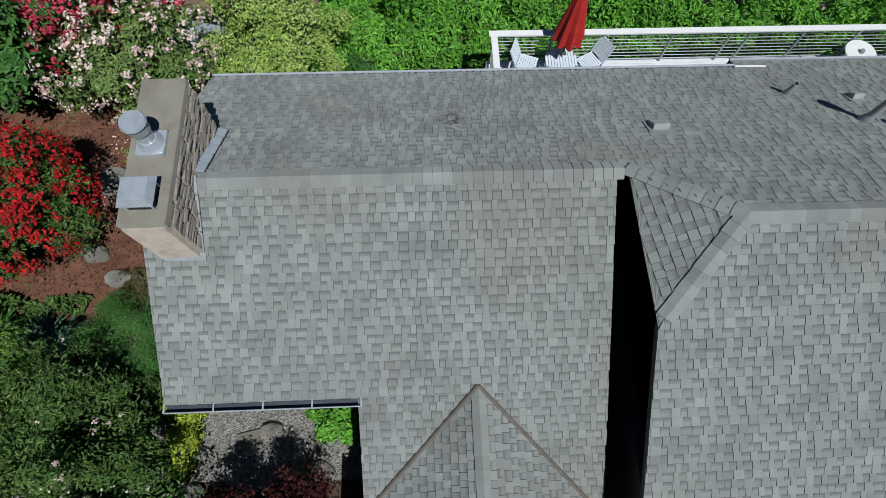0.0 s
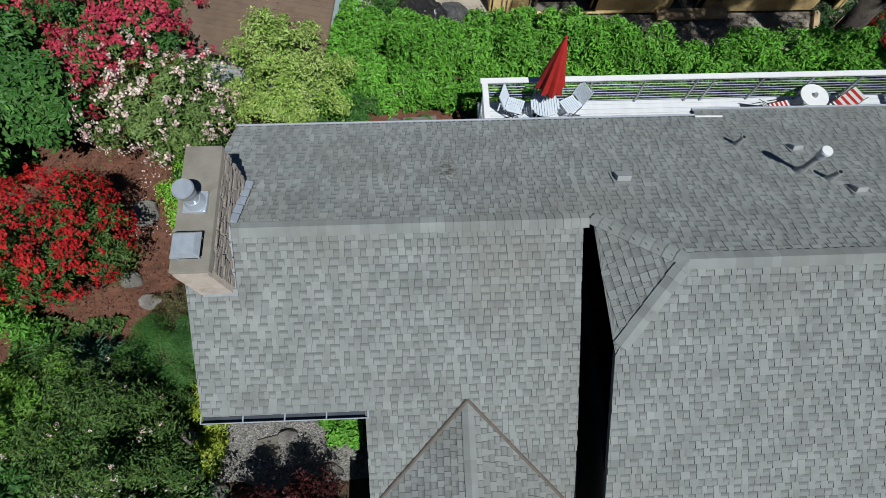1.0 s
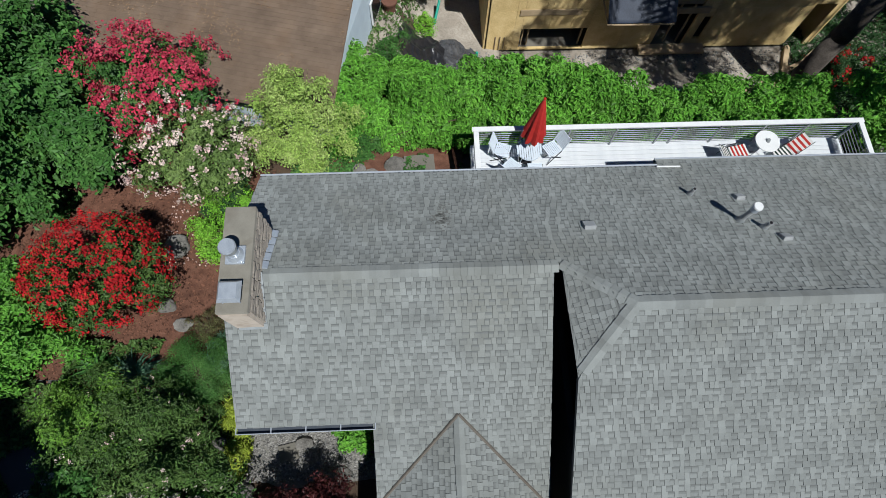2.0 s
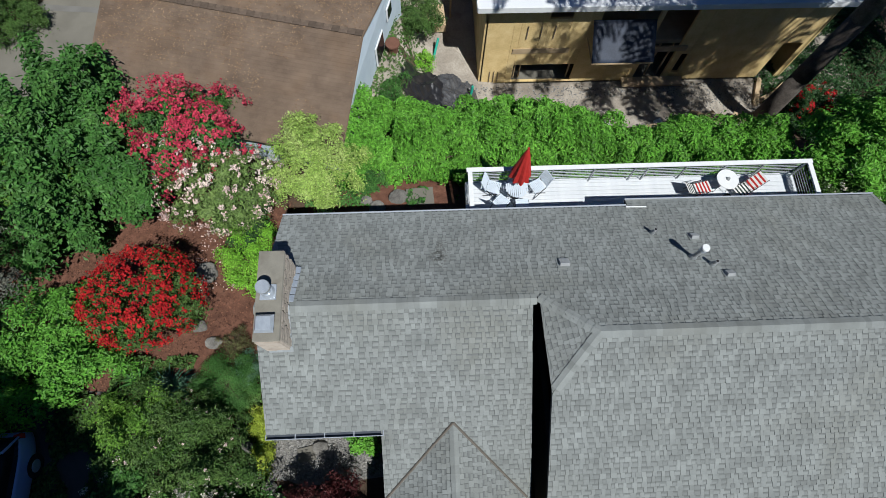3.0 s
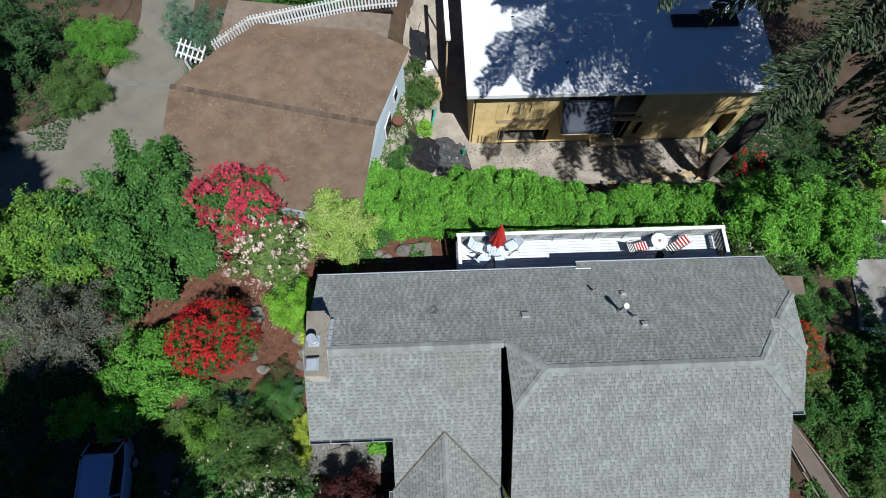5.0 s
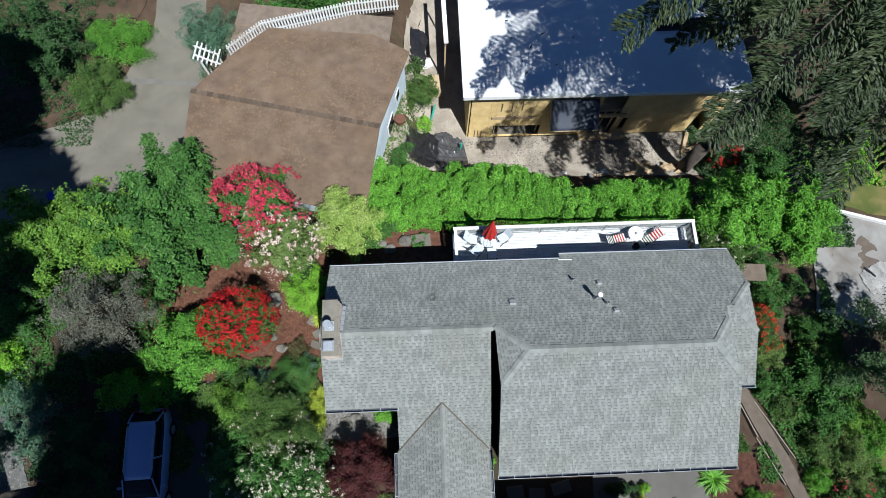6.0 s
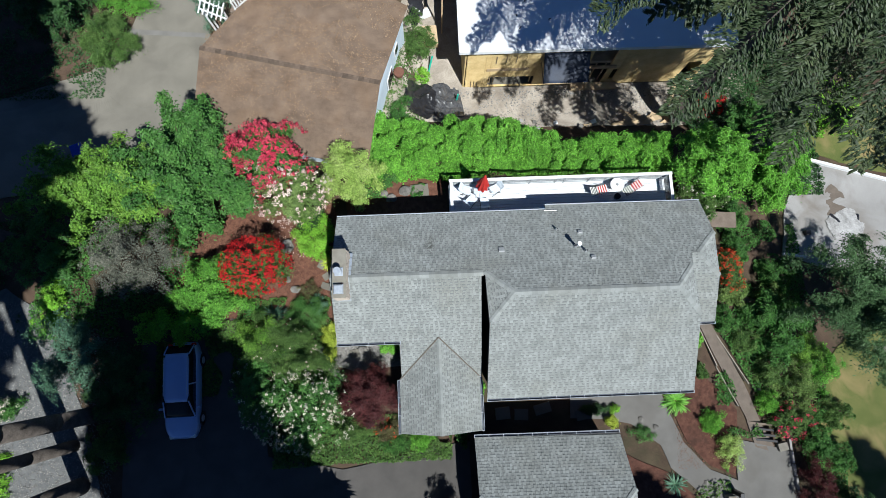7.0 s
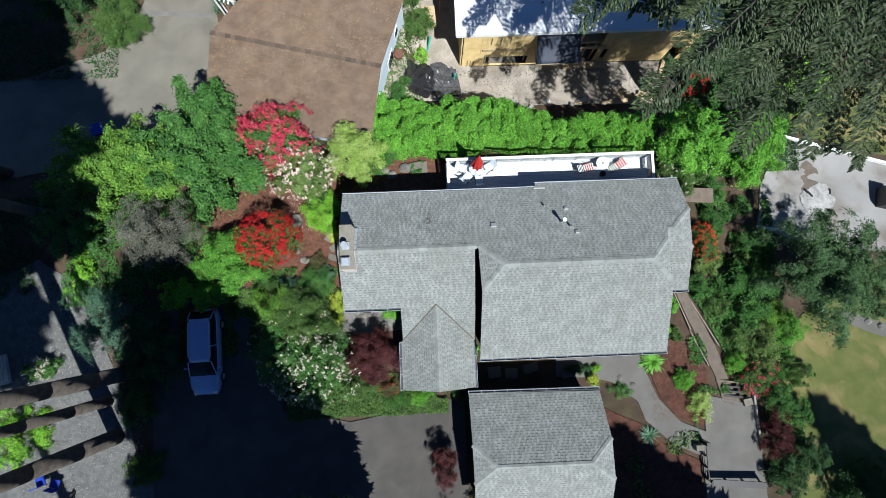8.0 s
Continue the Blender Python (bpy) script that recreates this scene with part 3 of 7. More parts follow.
# old dark stain on the rear slope
q = np.random.default_rng(17)
n = 130
u, v = q.normal(0, 0.1, n), q.normal(0, 0.14, n)
v = np.where(q.random(n) < 0.4, v + q.uniform(0.1, 0.45, n), v)
px, py = 0.52 + u, 4.98 + v * 0.9
pz = REAR_C - S * py + 0.019
sz = q.uniform(0.012, 0.035, (n, 1))
ctr = np.stack([px, py, pz], 1)
ex, ey = np.array([1.0, 0, 0]), np.array([0, COS, -SIN])
tri4 = np.stack([ctr - ex * sz - ey * sz, ctr + ex * sz - ey * sz * 0.7, ctr + ex * sz * 0.8 + ey * sz, ctr - ex * sz * 0.9 + ey * sz], 1)
tagged(raw("roof_stain", tri4.reshape(-1, 3), np.arange(4 * n).reshape(n, 4), "scorch", house, "dark weathered stain on the shingles"), kind="stuff")


# foliage
nr = np.random.default_rng(11)


def unit(v):
    return v / np.maximum(np.linalg.norm(v, axis=1, keepdims=True), 1e-9)


def leaves(name, pos, nrm, size, aspect, material, parent, label="", spread=0.38, curl=0.25):
    """One mesh of many small leaves at pos, facing about nrm."""
    n = len(pos)
    nrm = unit(nrm + nr.normal(0, spread, (n, 3)))
    t = unit(np.cross(nrm, unit(nr.normal(0, 1, (n, 3)))))
    s = np.cross(nrm, t)
    L = (size * nr.uniform(0.65, 1.35, n))[:, None]
    W = L * aspect
    a = pos - t * L * 0.5
    tip = pos + t * L * 0.5 - nrm * L * curl
    mid = pos + nrm * L * 0.06
    co = np.stack([a, mid + s * W * 0.5, tip, mid - s * W * 0.5], 1).reshape(-1, 3)
    f = np.arange(4 * n).reshape(n, 4)
    return tagged(raw(name, co, f, material, parent, label), kind="stuff")


def boughs_of(r, seed, wild):
    """The boughs of a crown of radii r: directions, lengths and widths."""
    q = np.random.default_rng(seed)
    nb = int(np.clip(16 + 5.5 * r[0] * r[1], 18, 75))
    g = np.arange(nb) + 0.5
    up = 1 - 1.22 * g / nb
    a = g * 2.39996 + q.normal(0, 0.35, nb)
    h = np.sqrt(np.maximum(0, 1 - up ** 2))
    d = unit(np.stack([h * np.cos(a), h * np.sin(a), up + q.normal(0, 0.08, nb)], 1))
    length = 0.98 + wild * q.uniform(-1, 0.85, nb)
    return d, length, (1.05 - 0.5 * wild) * float(np.mean(r)) / nb ** 0.5


def crown_of(c, r, n, clump, seed=0, wild=0.3, per=46):
    """n leaves of a crown of centre c and radii r, in flat tufts along tapering boughs of uneven length: places, ways out, the tufts' middles."""
    q = np.random.default_rng(seed + 1000)
    r = np.array(r)
    d, length, wide = boughs_of(r, seed, wild)
    m = max(60, n // per)
    j = q.integers(0, len(d), m)
    t = 0.3 + 0.7 * q.random(m) ** 0.62
    side = q.normal(0, 1, (m, 3))
    side -= d[j] * (side * d[j]).sum(1, keepdims=True)
    taper = np.where(t < 0.8, 0.55 + 0.6 * t, 1.03 - 2.6 * (t - 0.8))
    cen = np.array(c) + d[j] * (length[j] * t)[:, None] * r + side * (wide * 0.5 * taper)[:, None]
    out = unit(d[j] * 0.7 / r * r.mean() + np.array([0, 0, 0.5]) + side * 0.25)
    i = q.integers(0, m, n)
    size = clump * q.uniform(0.5, 1.3, (m, 1))
    off = q.normal(0, 0.55, (n, 3)) * size[i]
    o = out[i]
    off -= o * (off * o).sum(1, keepdims=True) * 0.6
    p = cen[i] + off
    p[:, 2] -= 0.4 * (off ** 2).sum(1) / size[i][:, 0]
    return p, unit(o + off / size[i] * 0.35), cen


def on_lobes(cen, rad, n, shell=0.22, up=0.35):
    """n places near the lumps' skins, with the way out; those deep inside another lump are dropped."""
    i = nr.integers(0, len(cen), n)
    d = unit(nr.normal(0, 1, (n, 3)) + np.array([0, 0, up]))
    p = cen[i] + d * rad[i] * (1 + nr.normal(0, shell * 0.5, (n, 1)) - shell * 0.3)
    inside = np.zeros(n, bool)
    for c, r in zip(cen, rad):
        inside |= (((p - c) / r) ** 2).sum(1) < 0.5
    keep = ~inside | (nr.random(n) < 0.2)
    return p[keep], unit(d[keep] + np.array([0, 0, 0.55]))


def limbs(parent, base, cen, r0, material="stem", name="trunk", stems=1):
    """A tapered trunk, or several stems, with limbs out to the lumps of the crown."""
    bm = bmesh.new()
    base = Vector(base)
    fork = Vector(np.mean(cen, axis=0)) * 0.45 + base * 0.55
    for k in range(stems):
        off = Vector((math.cos(k * 2.4), math.sin(k * 2.4), 0)) * r0 * (1.5 if stems > 1 else 0)
        cyl(bm, base + off - Vector((0, 0, 0.1)), fork + off * 1.5, r0, r0 * 0.65, 8)
    for c in cen[:24]:
        c = Vector(c)
        m = (fork + c) / 2 + Vector((0, 0, 0.08 * (c - fork).length))
        cyl(bm, fork, m, r0 * 0.55, r0 * 0.32, 6)
        cyl(bm, m, c, r0 * 0.32, r0 * 0.1, 5)
    return part(name, bm, material, parent, "brown bark")


LEAF_COLOURS = {
    "leaf_hedge": [(0.078, 0.217, 0.019), (0.155, 0.372, 0.039), (0.232, 0.496, 0.062)],
    "leaf_mid": [(0.036, 0.105, 0.02), (0.07, 0.18, 0.034), (0.13, 0.27, 0.06)],
    "leaf_dark": [(0.022, 0.062, 0.019), (0.046, 0.109, 0.031), (0.078, 0.155, 0.046)],
    "leaf_lime": [(0.13, 0.3, 0.018), (0.22, 0.46, 0.036), (0.34, 0.58, 0.07)],
    "leaf_pale": [(0.18, 0.31, 0.045), (0.33, 0.46, 0.1), (0.52, 0.6, 0.23)],
    "leaf_gold": [(0.26, 0.35, 0.03), (0.41, 0.5, 0.05), (0.5, 0.57, 0.1)],
    "leaf_bluegreen": [(0.046, 0.116, 0.062), (0.093, 0.186, 0.109), (0.171, 0.279, 0.186)],
    "leaf_olive": [(0.045, 0.1, 0.02), (0.09, 0.168, 0.037), (0.155, 0.245, 0.062)],
    "leaf_bronze": [(0.075, 0.06, 0.026), (0.12, 0.11, 0.045), (0.15, 0.17, 0.06)],
    "leaf_burgundy": [(0.04, 0.011, 0.012), (0.08, 0.02, 0.02), (0.125, 0.036, 0.034)],
    "leaf_green": [(0.065, 0.185, 0.02), (0.13, 0.32, 0.036), (0.2, 0.43, 0.06)],
    "leaf_soft": [(0.085, 0.15, 0.03), (0.155, 0.24, 0.06), (0.24, 0.33, 0.1)],
    "leaf_grey": [(0.088, 0.094, 0.069), (0.150, 0.156, 0.119), (0.237, 0.237, 0.188)],
    "leaf_fir": [(0.022, 0.04, 0.017), (0.054, 0.082, 0.034), (0.115, 0.145, 0.066)],
    "leaf_yellow": [(0.07, 0.16, 0.018), (0.14, 0.28, 0.034), (0.22, 0.38, 0.055)],
    "leaf_walnut": [(0.045, 0.095, 0.036), (0.09, 0.17, 0.064), (0.16, 0.25, 0.11)],
    "petal_red": [(0.26, 0.006, 0.01), (0.46, 0.013, 0.015), (0.6, 0.035, 0.03)],
    "petal_pink": [(0.36, 0.022, 0.055), (0.53, 0.05, 0.095), (0.66, 0.13, 0.175)],
    "petal_pale": [(0.62, 0.4, 0.38), (0.7, 0.55, 0.5), (0.74, 0.66, 0.59)],
    "petal_cream": [(0.46, 0.43, 0.31), (0.56, 0.53, 0.42), (0.64, 0.62, 0.53)],
    "petal_orange": [(0.38, 0.04, 0.014), (0.5, 0.07, 0.022), (0.56, 0.115, 0.04)],
}
for key, stops in LEAF_COLOURS.items():
    M[key] = mat(key, stops, 0.55 if key.startswith("leaf") else 0.75, 1.3, 9, 0.0, island=0.42, translucent=0.22, spec=0.35)


def shrub(name, at, r, leaf, n, size, label, category="shrub", aspect=0.5, flowers=None, nf=0, fsize=0.07, stems=3, seed=1,
          trunk=0.04, group="", zc=None, spread=0.38, wild=0.32):
    """A leafy bush: stems, an uneven crown of many leaves in tufts and, if given, clusters of flowers. at: the middle of its foot; r: radii of the crown."""
    x, y = at
    z0 = gz(x, y)
    ob = root(name, (x, y, z0), label, category, group)
    c = (x, y, z0 + (r[2] * 0.75 if zc is None else zc))
    clump = min(0.34, max(0.1, 0.2 * (r[0] * r[1]) ** 0.25))
    p, d, cen = crown_of(c, r, int(n * 0.85), clump, seed, wild)
    limbs(ob, (x, y, z0), cen, trunk, "stem", "branchwork" if stems > 1 else "trunk", stems)
    ok = p[:, 2] > z0 - 0.6
    leaves("crown", p[ok], d[ok], size * 1.06, aspect, leaf, ob, spread=spread)
    if flowers:
        q = np.random.default_rng(seed + 500)
        d, length, wide = boughs_of(r, seed, wild)
        fd = unit(q.normal(0, 1, (nf, 3)))
        fd[:, 2] = np.abs(fd[:, 2]) * 1.25 - 0.15
        fd = unit(fd)
        near = (fd @ d.T).argmax(1)
        fp = np.array(c) + fd * (length[near] * q.uniform(0.93, 1.04, nf))[:, None] * np.array(r) + fd * 0.07
        gap = np.array([noise.noise(Vector((v[0] * 4, v[1] * 4, seed + 2.5))) for v in fd]) > -0.36
        fp, fd = fp[gap], fd[gap]
        k = 11
        jit = nr.normal(0, fsize * 0.75, (len(fp), k, 3))
        pos = (fp[:, None] + jit).reshape(-1, 3)
        dd = unit((np.repeat(fd[:, None], k, 1) + jit / fsize * 0.6).reshape(-1, 3))
        leaves("blossom", pos, dd, fsize * 1.1, 0.85, flowers, ob, "clusters of open flowers", 0.3, 0.1)
    return ob


def plant_all():
    # behind the house: clipped laurel hedge
    hedge = root("hedge", (5.2, 11.4, gz(5.2, 11.4)), "long bright green laurel hedge behind the deck", "hedge")
    q = np.random.default_rng(3)
    cen, rad = [], []
    for x in np.arange(-2.8, 14.1, 0.5):
        far = 12.9 if x < 5.2 else 12.9 - 1.55 * ease(x, 5.2, 8.2)
        for y in np.linspace(10.0, far, 6 if far > 12 else 4):
            top = 0.3 + 0.7 * noise.noise(Vector((x * 0.55, y * 0.5, 0))) - 0.5 * ((y - 0.5 * (10.0 + far)) / 1.5) ** 2
            cen.append((x + q.normal(0, 0.16), y + q.normal(0, 0.16), top - 0.4 + q.normal(0, 0.18)))
            rad.append((q.uniform(0.3, 0.52), q.uniform(0.3, 0.52), q.uniform(0.4, 0.65)))
            if y < 10.1 or y > far - 0.1 or 10.9 < y < 11.2:
                cen.append((x + q.normal(0, 0.2), y + q.normal(0, 0.1), top - 1.6))
                rad.append((0.6, 0.5, 1.0))
    cen, rad = np.array(cen), np.array(rad)
    p, d = on_lobes(cen, rad, 160000, 0.25)
    leaves("crown", p, d, 0.15, 0.42, "leaf_hedge", hedge)
    limbs(hedge, (5.2, 11.4, gz(5.2, 11.4)), cen[::26], 0.06, stems=2, name="branchwork")

    shrub("rhododendron", (-7.85, 10.4), (2.3, 1.7, 1.6), "leaf_mid", 18000, 0.13, "rhododendron thick with bright pink-red blossom", "rhododendron", 0.35, flowers="petal_pink", nf=950, fsize=0.075, seed=2, zc=2.9)
    shrub("rhododendron", (-6.7, 8.65), (2.1, 1.7, 1.6), "leaf_soft", 17000, 0.12, "rhododendron with pale pink and white blossom", "rhododendron", 0.35, flowers="petal_pale", nf=290, fsize=0.065, seed=3, zc=1.85)
    shrub("rhododendron", (-8.25, 4.7), (1.7, 1.55, 1.5), "leaf_olive", 16000, 0.1, "rounded rhododendron covered in scarlet blossom", "rhododendron", 0.4, flowers="petal_red", nf=760, fsize=0.056, seed=4, zc=1.3, wild=0.16)
    shrub("variegated_dogwood", (-3.6, 9.5), (1.7, 1.6, 2.0), "leaf_pale", 26000, 0.085, "tall shrub with cream-edged yellow-green leaves", "shrub", 0.5, seed=5, zc=1.6)
    shrub("maple_tree", (-11.75, 9.6), (2.9, 3.3, 2.1), "leaf_mid", 75000, 0.155, "broad green maple tree beside the drive", "tree", 0.55, seed=6, wild=0.5, zc=2.7, stems=1, trunk=0.12)
    shrub("maple_tree", (-15.9, 9.0), (3.7, 2.3, 1.6), "leaf_yellow", 48000, 0.15, "yellow-green cut-leaf maple beside the lane", "tree", 0.5, seed=7, wild=0.5, zc=2.6, stems=1, trunk=0.1)
    shrub("smoke_bush", (-13.9, 5.05), (2.3, 2.1, 1.9), "leaf_grey", 14000, 0.1, "airy grey-green smoke bush", "shrub", 0.4, seed=8, zc=2.1)
    shrub("camellia", (-10.4, 3.5), (1.9, 1.75, 1.4), "leaf_green", 20000, 0.11, "glossy green camellia shrub", "shrub", 0.5, seed=9, zc=1.0)
    shrub("spirea", (-5.6, 6.35), (1.05, 1.5, 0.9), "leaf_lime", 14000, 0.07, "low chartreuse spirea by the chimney", "shrub", 0.5, seed=10, zc=0.4)
    shrub("juniper", (-6.0, 2.35), (1.1, 0.95, 0.8), "leaf_mid", 36000, 0.045, "dense dark green mounded juniper", "shrub", 0.25, seed=11, wild=0.08, zc=0.35)
    shrub("blue_juniper", (-5.4, 2.75), (0.5, 0.5, 0.6), "leaf_bluegreen", 5000, 0.06, "small blue-green juniper beside the larger one", "shrub", 0.25, seed=12, zc=0.3)
    shrub("golden_grass_clump", (-4.85, 0.75), (0.42, 1.0, 0.6), "leaf_gold", 5000, 0.16, "golden yellow grassy clumps at the roof's edge", "shrub", 0.12, seed=13, zc=0.25)
    shrub("lace_maple", (-6.5, 0.5), (2.1, 1.8, 1.3), "leaf_olive", 26000, 0.085, "dark bronze-green spreading maple beside the drive", "tree", 0.4, flowers="petal_pale", nf=40, fsize=0.035, seed=14, wild=0.45, zc=1.2, stems=2)
    shrub("rhododendron", (-5.9, -2.3), (2.3, 1.95, 1.6), "leaf_mid", 13000, 0.13, "rhododendron with cream-white blossom beside the drive", "rhododendron", 0.35, flowers="petal_cream", nf=420, fsize=0.052, seed=15, zc=1.2)
    shrub("red_maple", (-2.75, -1.85), (1.5, 1.5, 1.15), "leaf_burgundy", 30000, 0.09, "small burgundy Japanese maple by the porch", "tree", 0.35, seed=16, wild=0.14, zc=1.5, stems=1)
    shrub("laurel", (16.0, 9.6), (2.3, 2.2, 2.2), "leaf_hedge", 30000, 0.15, "large bright green laurel past the deck", "shrub", 0.45, seed=17, wild=0.18, zc=1.7)
    shrub("rose_bush", (15.05, 7.75), (1.2, 1.3, 1.2), "leaf_olive", 9000, 0.1, "climbing rose with small cream flowers", "shrub", 0.45, flowers="petal_cream", nf=50, fsize=0.06, seed=18, zc=1.2)
    shrub("azalea", (16.35, 3.95), (0.75, 1.3, 0.8), "leaf_olive", 6000, 0.08, "azalea with orange-red flowers by the end wall", "shrub", 0.45, flowers="petal_orange", nf=120, fsize=0.06, seed=19, zc=0.6)
    shrub("bigleaf_shrub", (18.8, 0.8), (1.7, 2.2, 1.4), "leaf_mid", 18000, 0.15, "loose green shrubs on the side bank", "shrub", 0.45, seed=20, zc=0.9)
    shrub("walnut_tree", (22.5, 1.7), (3.3, 3.2, 2.5), "leaf_walnut", 52000, 0.13, "feathery dark green tree between garden and lawn", "tree", 0.4, seed=21, wild=0.45, zc=4.0, stems=1, trunk=0.14)


plant_all()


# sheets on the ground
drape("mulch_bed", [(-13.2, 7.4), (-8.6, 9.4), (-5.4, 9.6), (-4.3, 7.2), (-4.3, 4.6), (-4.9, 3.4), (-4.7, 1.0), (-6.6, 0.4), (-9.4, 1.3), (-13.4, 4.0)], 0.03, "mulch", "red-brown bark mulch under the shrubs")
drape("driveway_far", [(-14.2, 34), (-13.6, 25), (-13.2, 20.7), (-12.6, 14.6), (-14.6, 12.0), (-18.8, 10.0), (-27, 9.0), (-34, 10.0), (-34, 16.0), (-25.6, 16.7), (-20.6, 18.4), (-18.2, 21.5), (-16.9, 25), (-17.2, 34)], 0.04, "concrete", "neighbour's pale concrete driveway", 0.08)
drape("gravel_drive", [(-21.5, 4.2), (-19.4, 2.9), (-17.6, -0.8), (-16.6, -3.6), (-15.9, -6.3), (-14.6, -8.8), (-14.2, -16), (-30, -16), (-30, 1)], 0.03, "gravel", "grey crushed gravel drive")
drape("driveway", [(-14.0, 2.6), (-9.2, 2.2), (-8.4, -0.6), (-7.9, -4.6), (-4.3, -5.5), (1.5, -4.45), (2.1, -4.4), (2.1, -16), (-14.0, -16), (-14.9, -8.6), (-15.0, -3)], 0.045, "asphalt", "worn grey asphalt driveway", 0.05)
drape("front_walk", [(7.4, -2.2), (12.0, -2.2), (12.35, -3.3), (13.0, -4.9), (14.2, -6.3), (15.6, -6.9), (15.8, -4.9), (18.9, -5.7), (18.7, -12), (15.3, -12), (15.3, -8.2), (13.6, -7.4), (12.2, -6.1), (11.8, -5.0), (10.4, -3.9), (9.0, -3.6), (7.3, -3.5)], 0.05, "walk", "grey aggregate front walk and landing", 0.03)
drape("walk_bed", [(12.5, -2.0), (14.4, -1.6), (16.1, -3.5), (15.9, -5.0), (15.5, -6.7), (14.2, -6.1), (13.1, -4.8), (12.5, -3.2)], 0.06, "mulch_dark", "mulched bed inside the curve of the walk", 0.05)
drape("garage_bed", [(10.4, -5.6), (12.0, -6.3), (13.4, -7.6), (15.1, -8.4), (15.1, -12), (9.3, -12), (9.3, -5)], 0.04, "mulch_dark", "mulched bed beside the garage", 0.06)
drape("side_path", [(14.35, 1.4), (15.0, 1.5), (16.75, -2.1), (17.5, -4.4), (18.1, -5.8), (16.9, -5.4), (16.6, -3.9), (15.6, -1.6)], 0.05, "path_dirt", "narrow trodden path down the side garden", 0.04)
drape("porch_gravel", [(-4.7, 1.2), (-1.1, 1.2), (-1.0, -0.5), (-3.6, -0.7), (-4.9, -0.2)], 0.04, "gravel_warm", "pale gravel beside the front wall", 0.06)
drape("lawn", [(21.6, -3.2), (23.4, -0.6), (27, 2.2), (40, 3.0), (40, -18), (21.2, -18), (20.3, -9.5), (20.6, -6)], 0.03, "lawn", "patchy sun-dried lawn", 0.25)
drape("stone_border", [(25.5, -0.4), (28.6, -1.5), (34, -3.2), (34, -4.1), (28.4, -2.4), (25.7, -1.3)], 0.05, "walk", "narrow stone border across the lawn", 0.08)
drape("upper_lawn", [(23.7, 11.3), (31, 9.1), (40, 7.8), (40, 16), (27, 14.6), (24.2, 13.6)], 0.03, "lawn", "sun-dried strip of grass", 0.25)
drape("concrete_pad", [(23.6, 10.7), (30.4, 8.6), (40, 5.6), (40, 1.5), (27, 3.3), (23.8, 3.9), (20.9, 4.9), (21.8, 7.6)], 0.06, "pad_concrete", "stained pale concrete parking pad", 0.04)
drape("sand_yard", [(1.2, 14.1), (19.5, 13.6), (22, 16), (22, 34), (18.4, 34), (2.6, 34), (-0.4, 26), (-1.1, 18), (-2.3, 13.4), (-0.4, 13.9)], 0.03, "sand", "bare pale ground of the building site", 0.15)
drape("back_bed", [(-4.2, 9.9), (-4.0, 7.3), (1.5, 7.3), (1.5, 10.2)], 0.03, "mulch", "mulch behind the house", 0.1)
drape("drive_joint", [(-18.3, 20.9), (-13.5, 20.5), (-13.48, 20.8), (-18.2, 21.25)], 0.047, "walk", "pale patched strip across the far driveway", 0.03)
drape("far_grass", [(-17.6, 27), (-19.2, 22.2), (-21, 18.6), (-26, 17), (-34, 20), (-34, 34), (-19.5, 34)], 0.05, "soil", "shaded ground past the far driveway", 0.2)


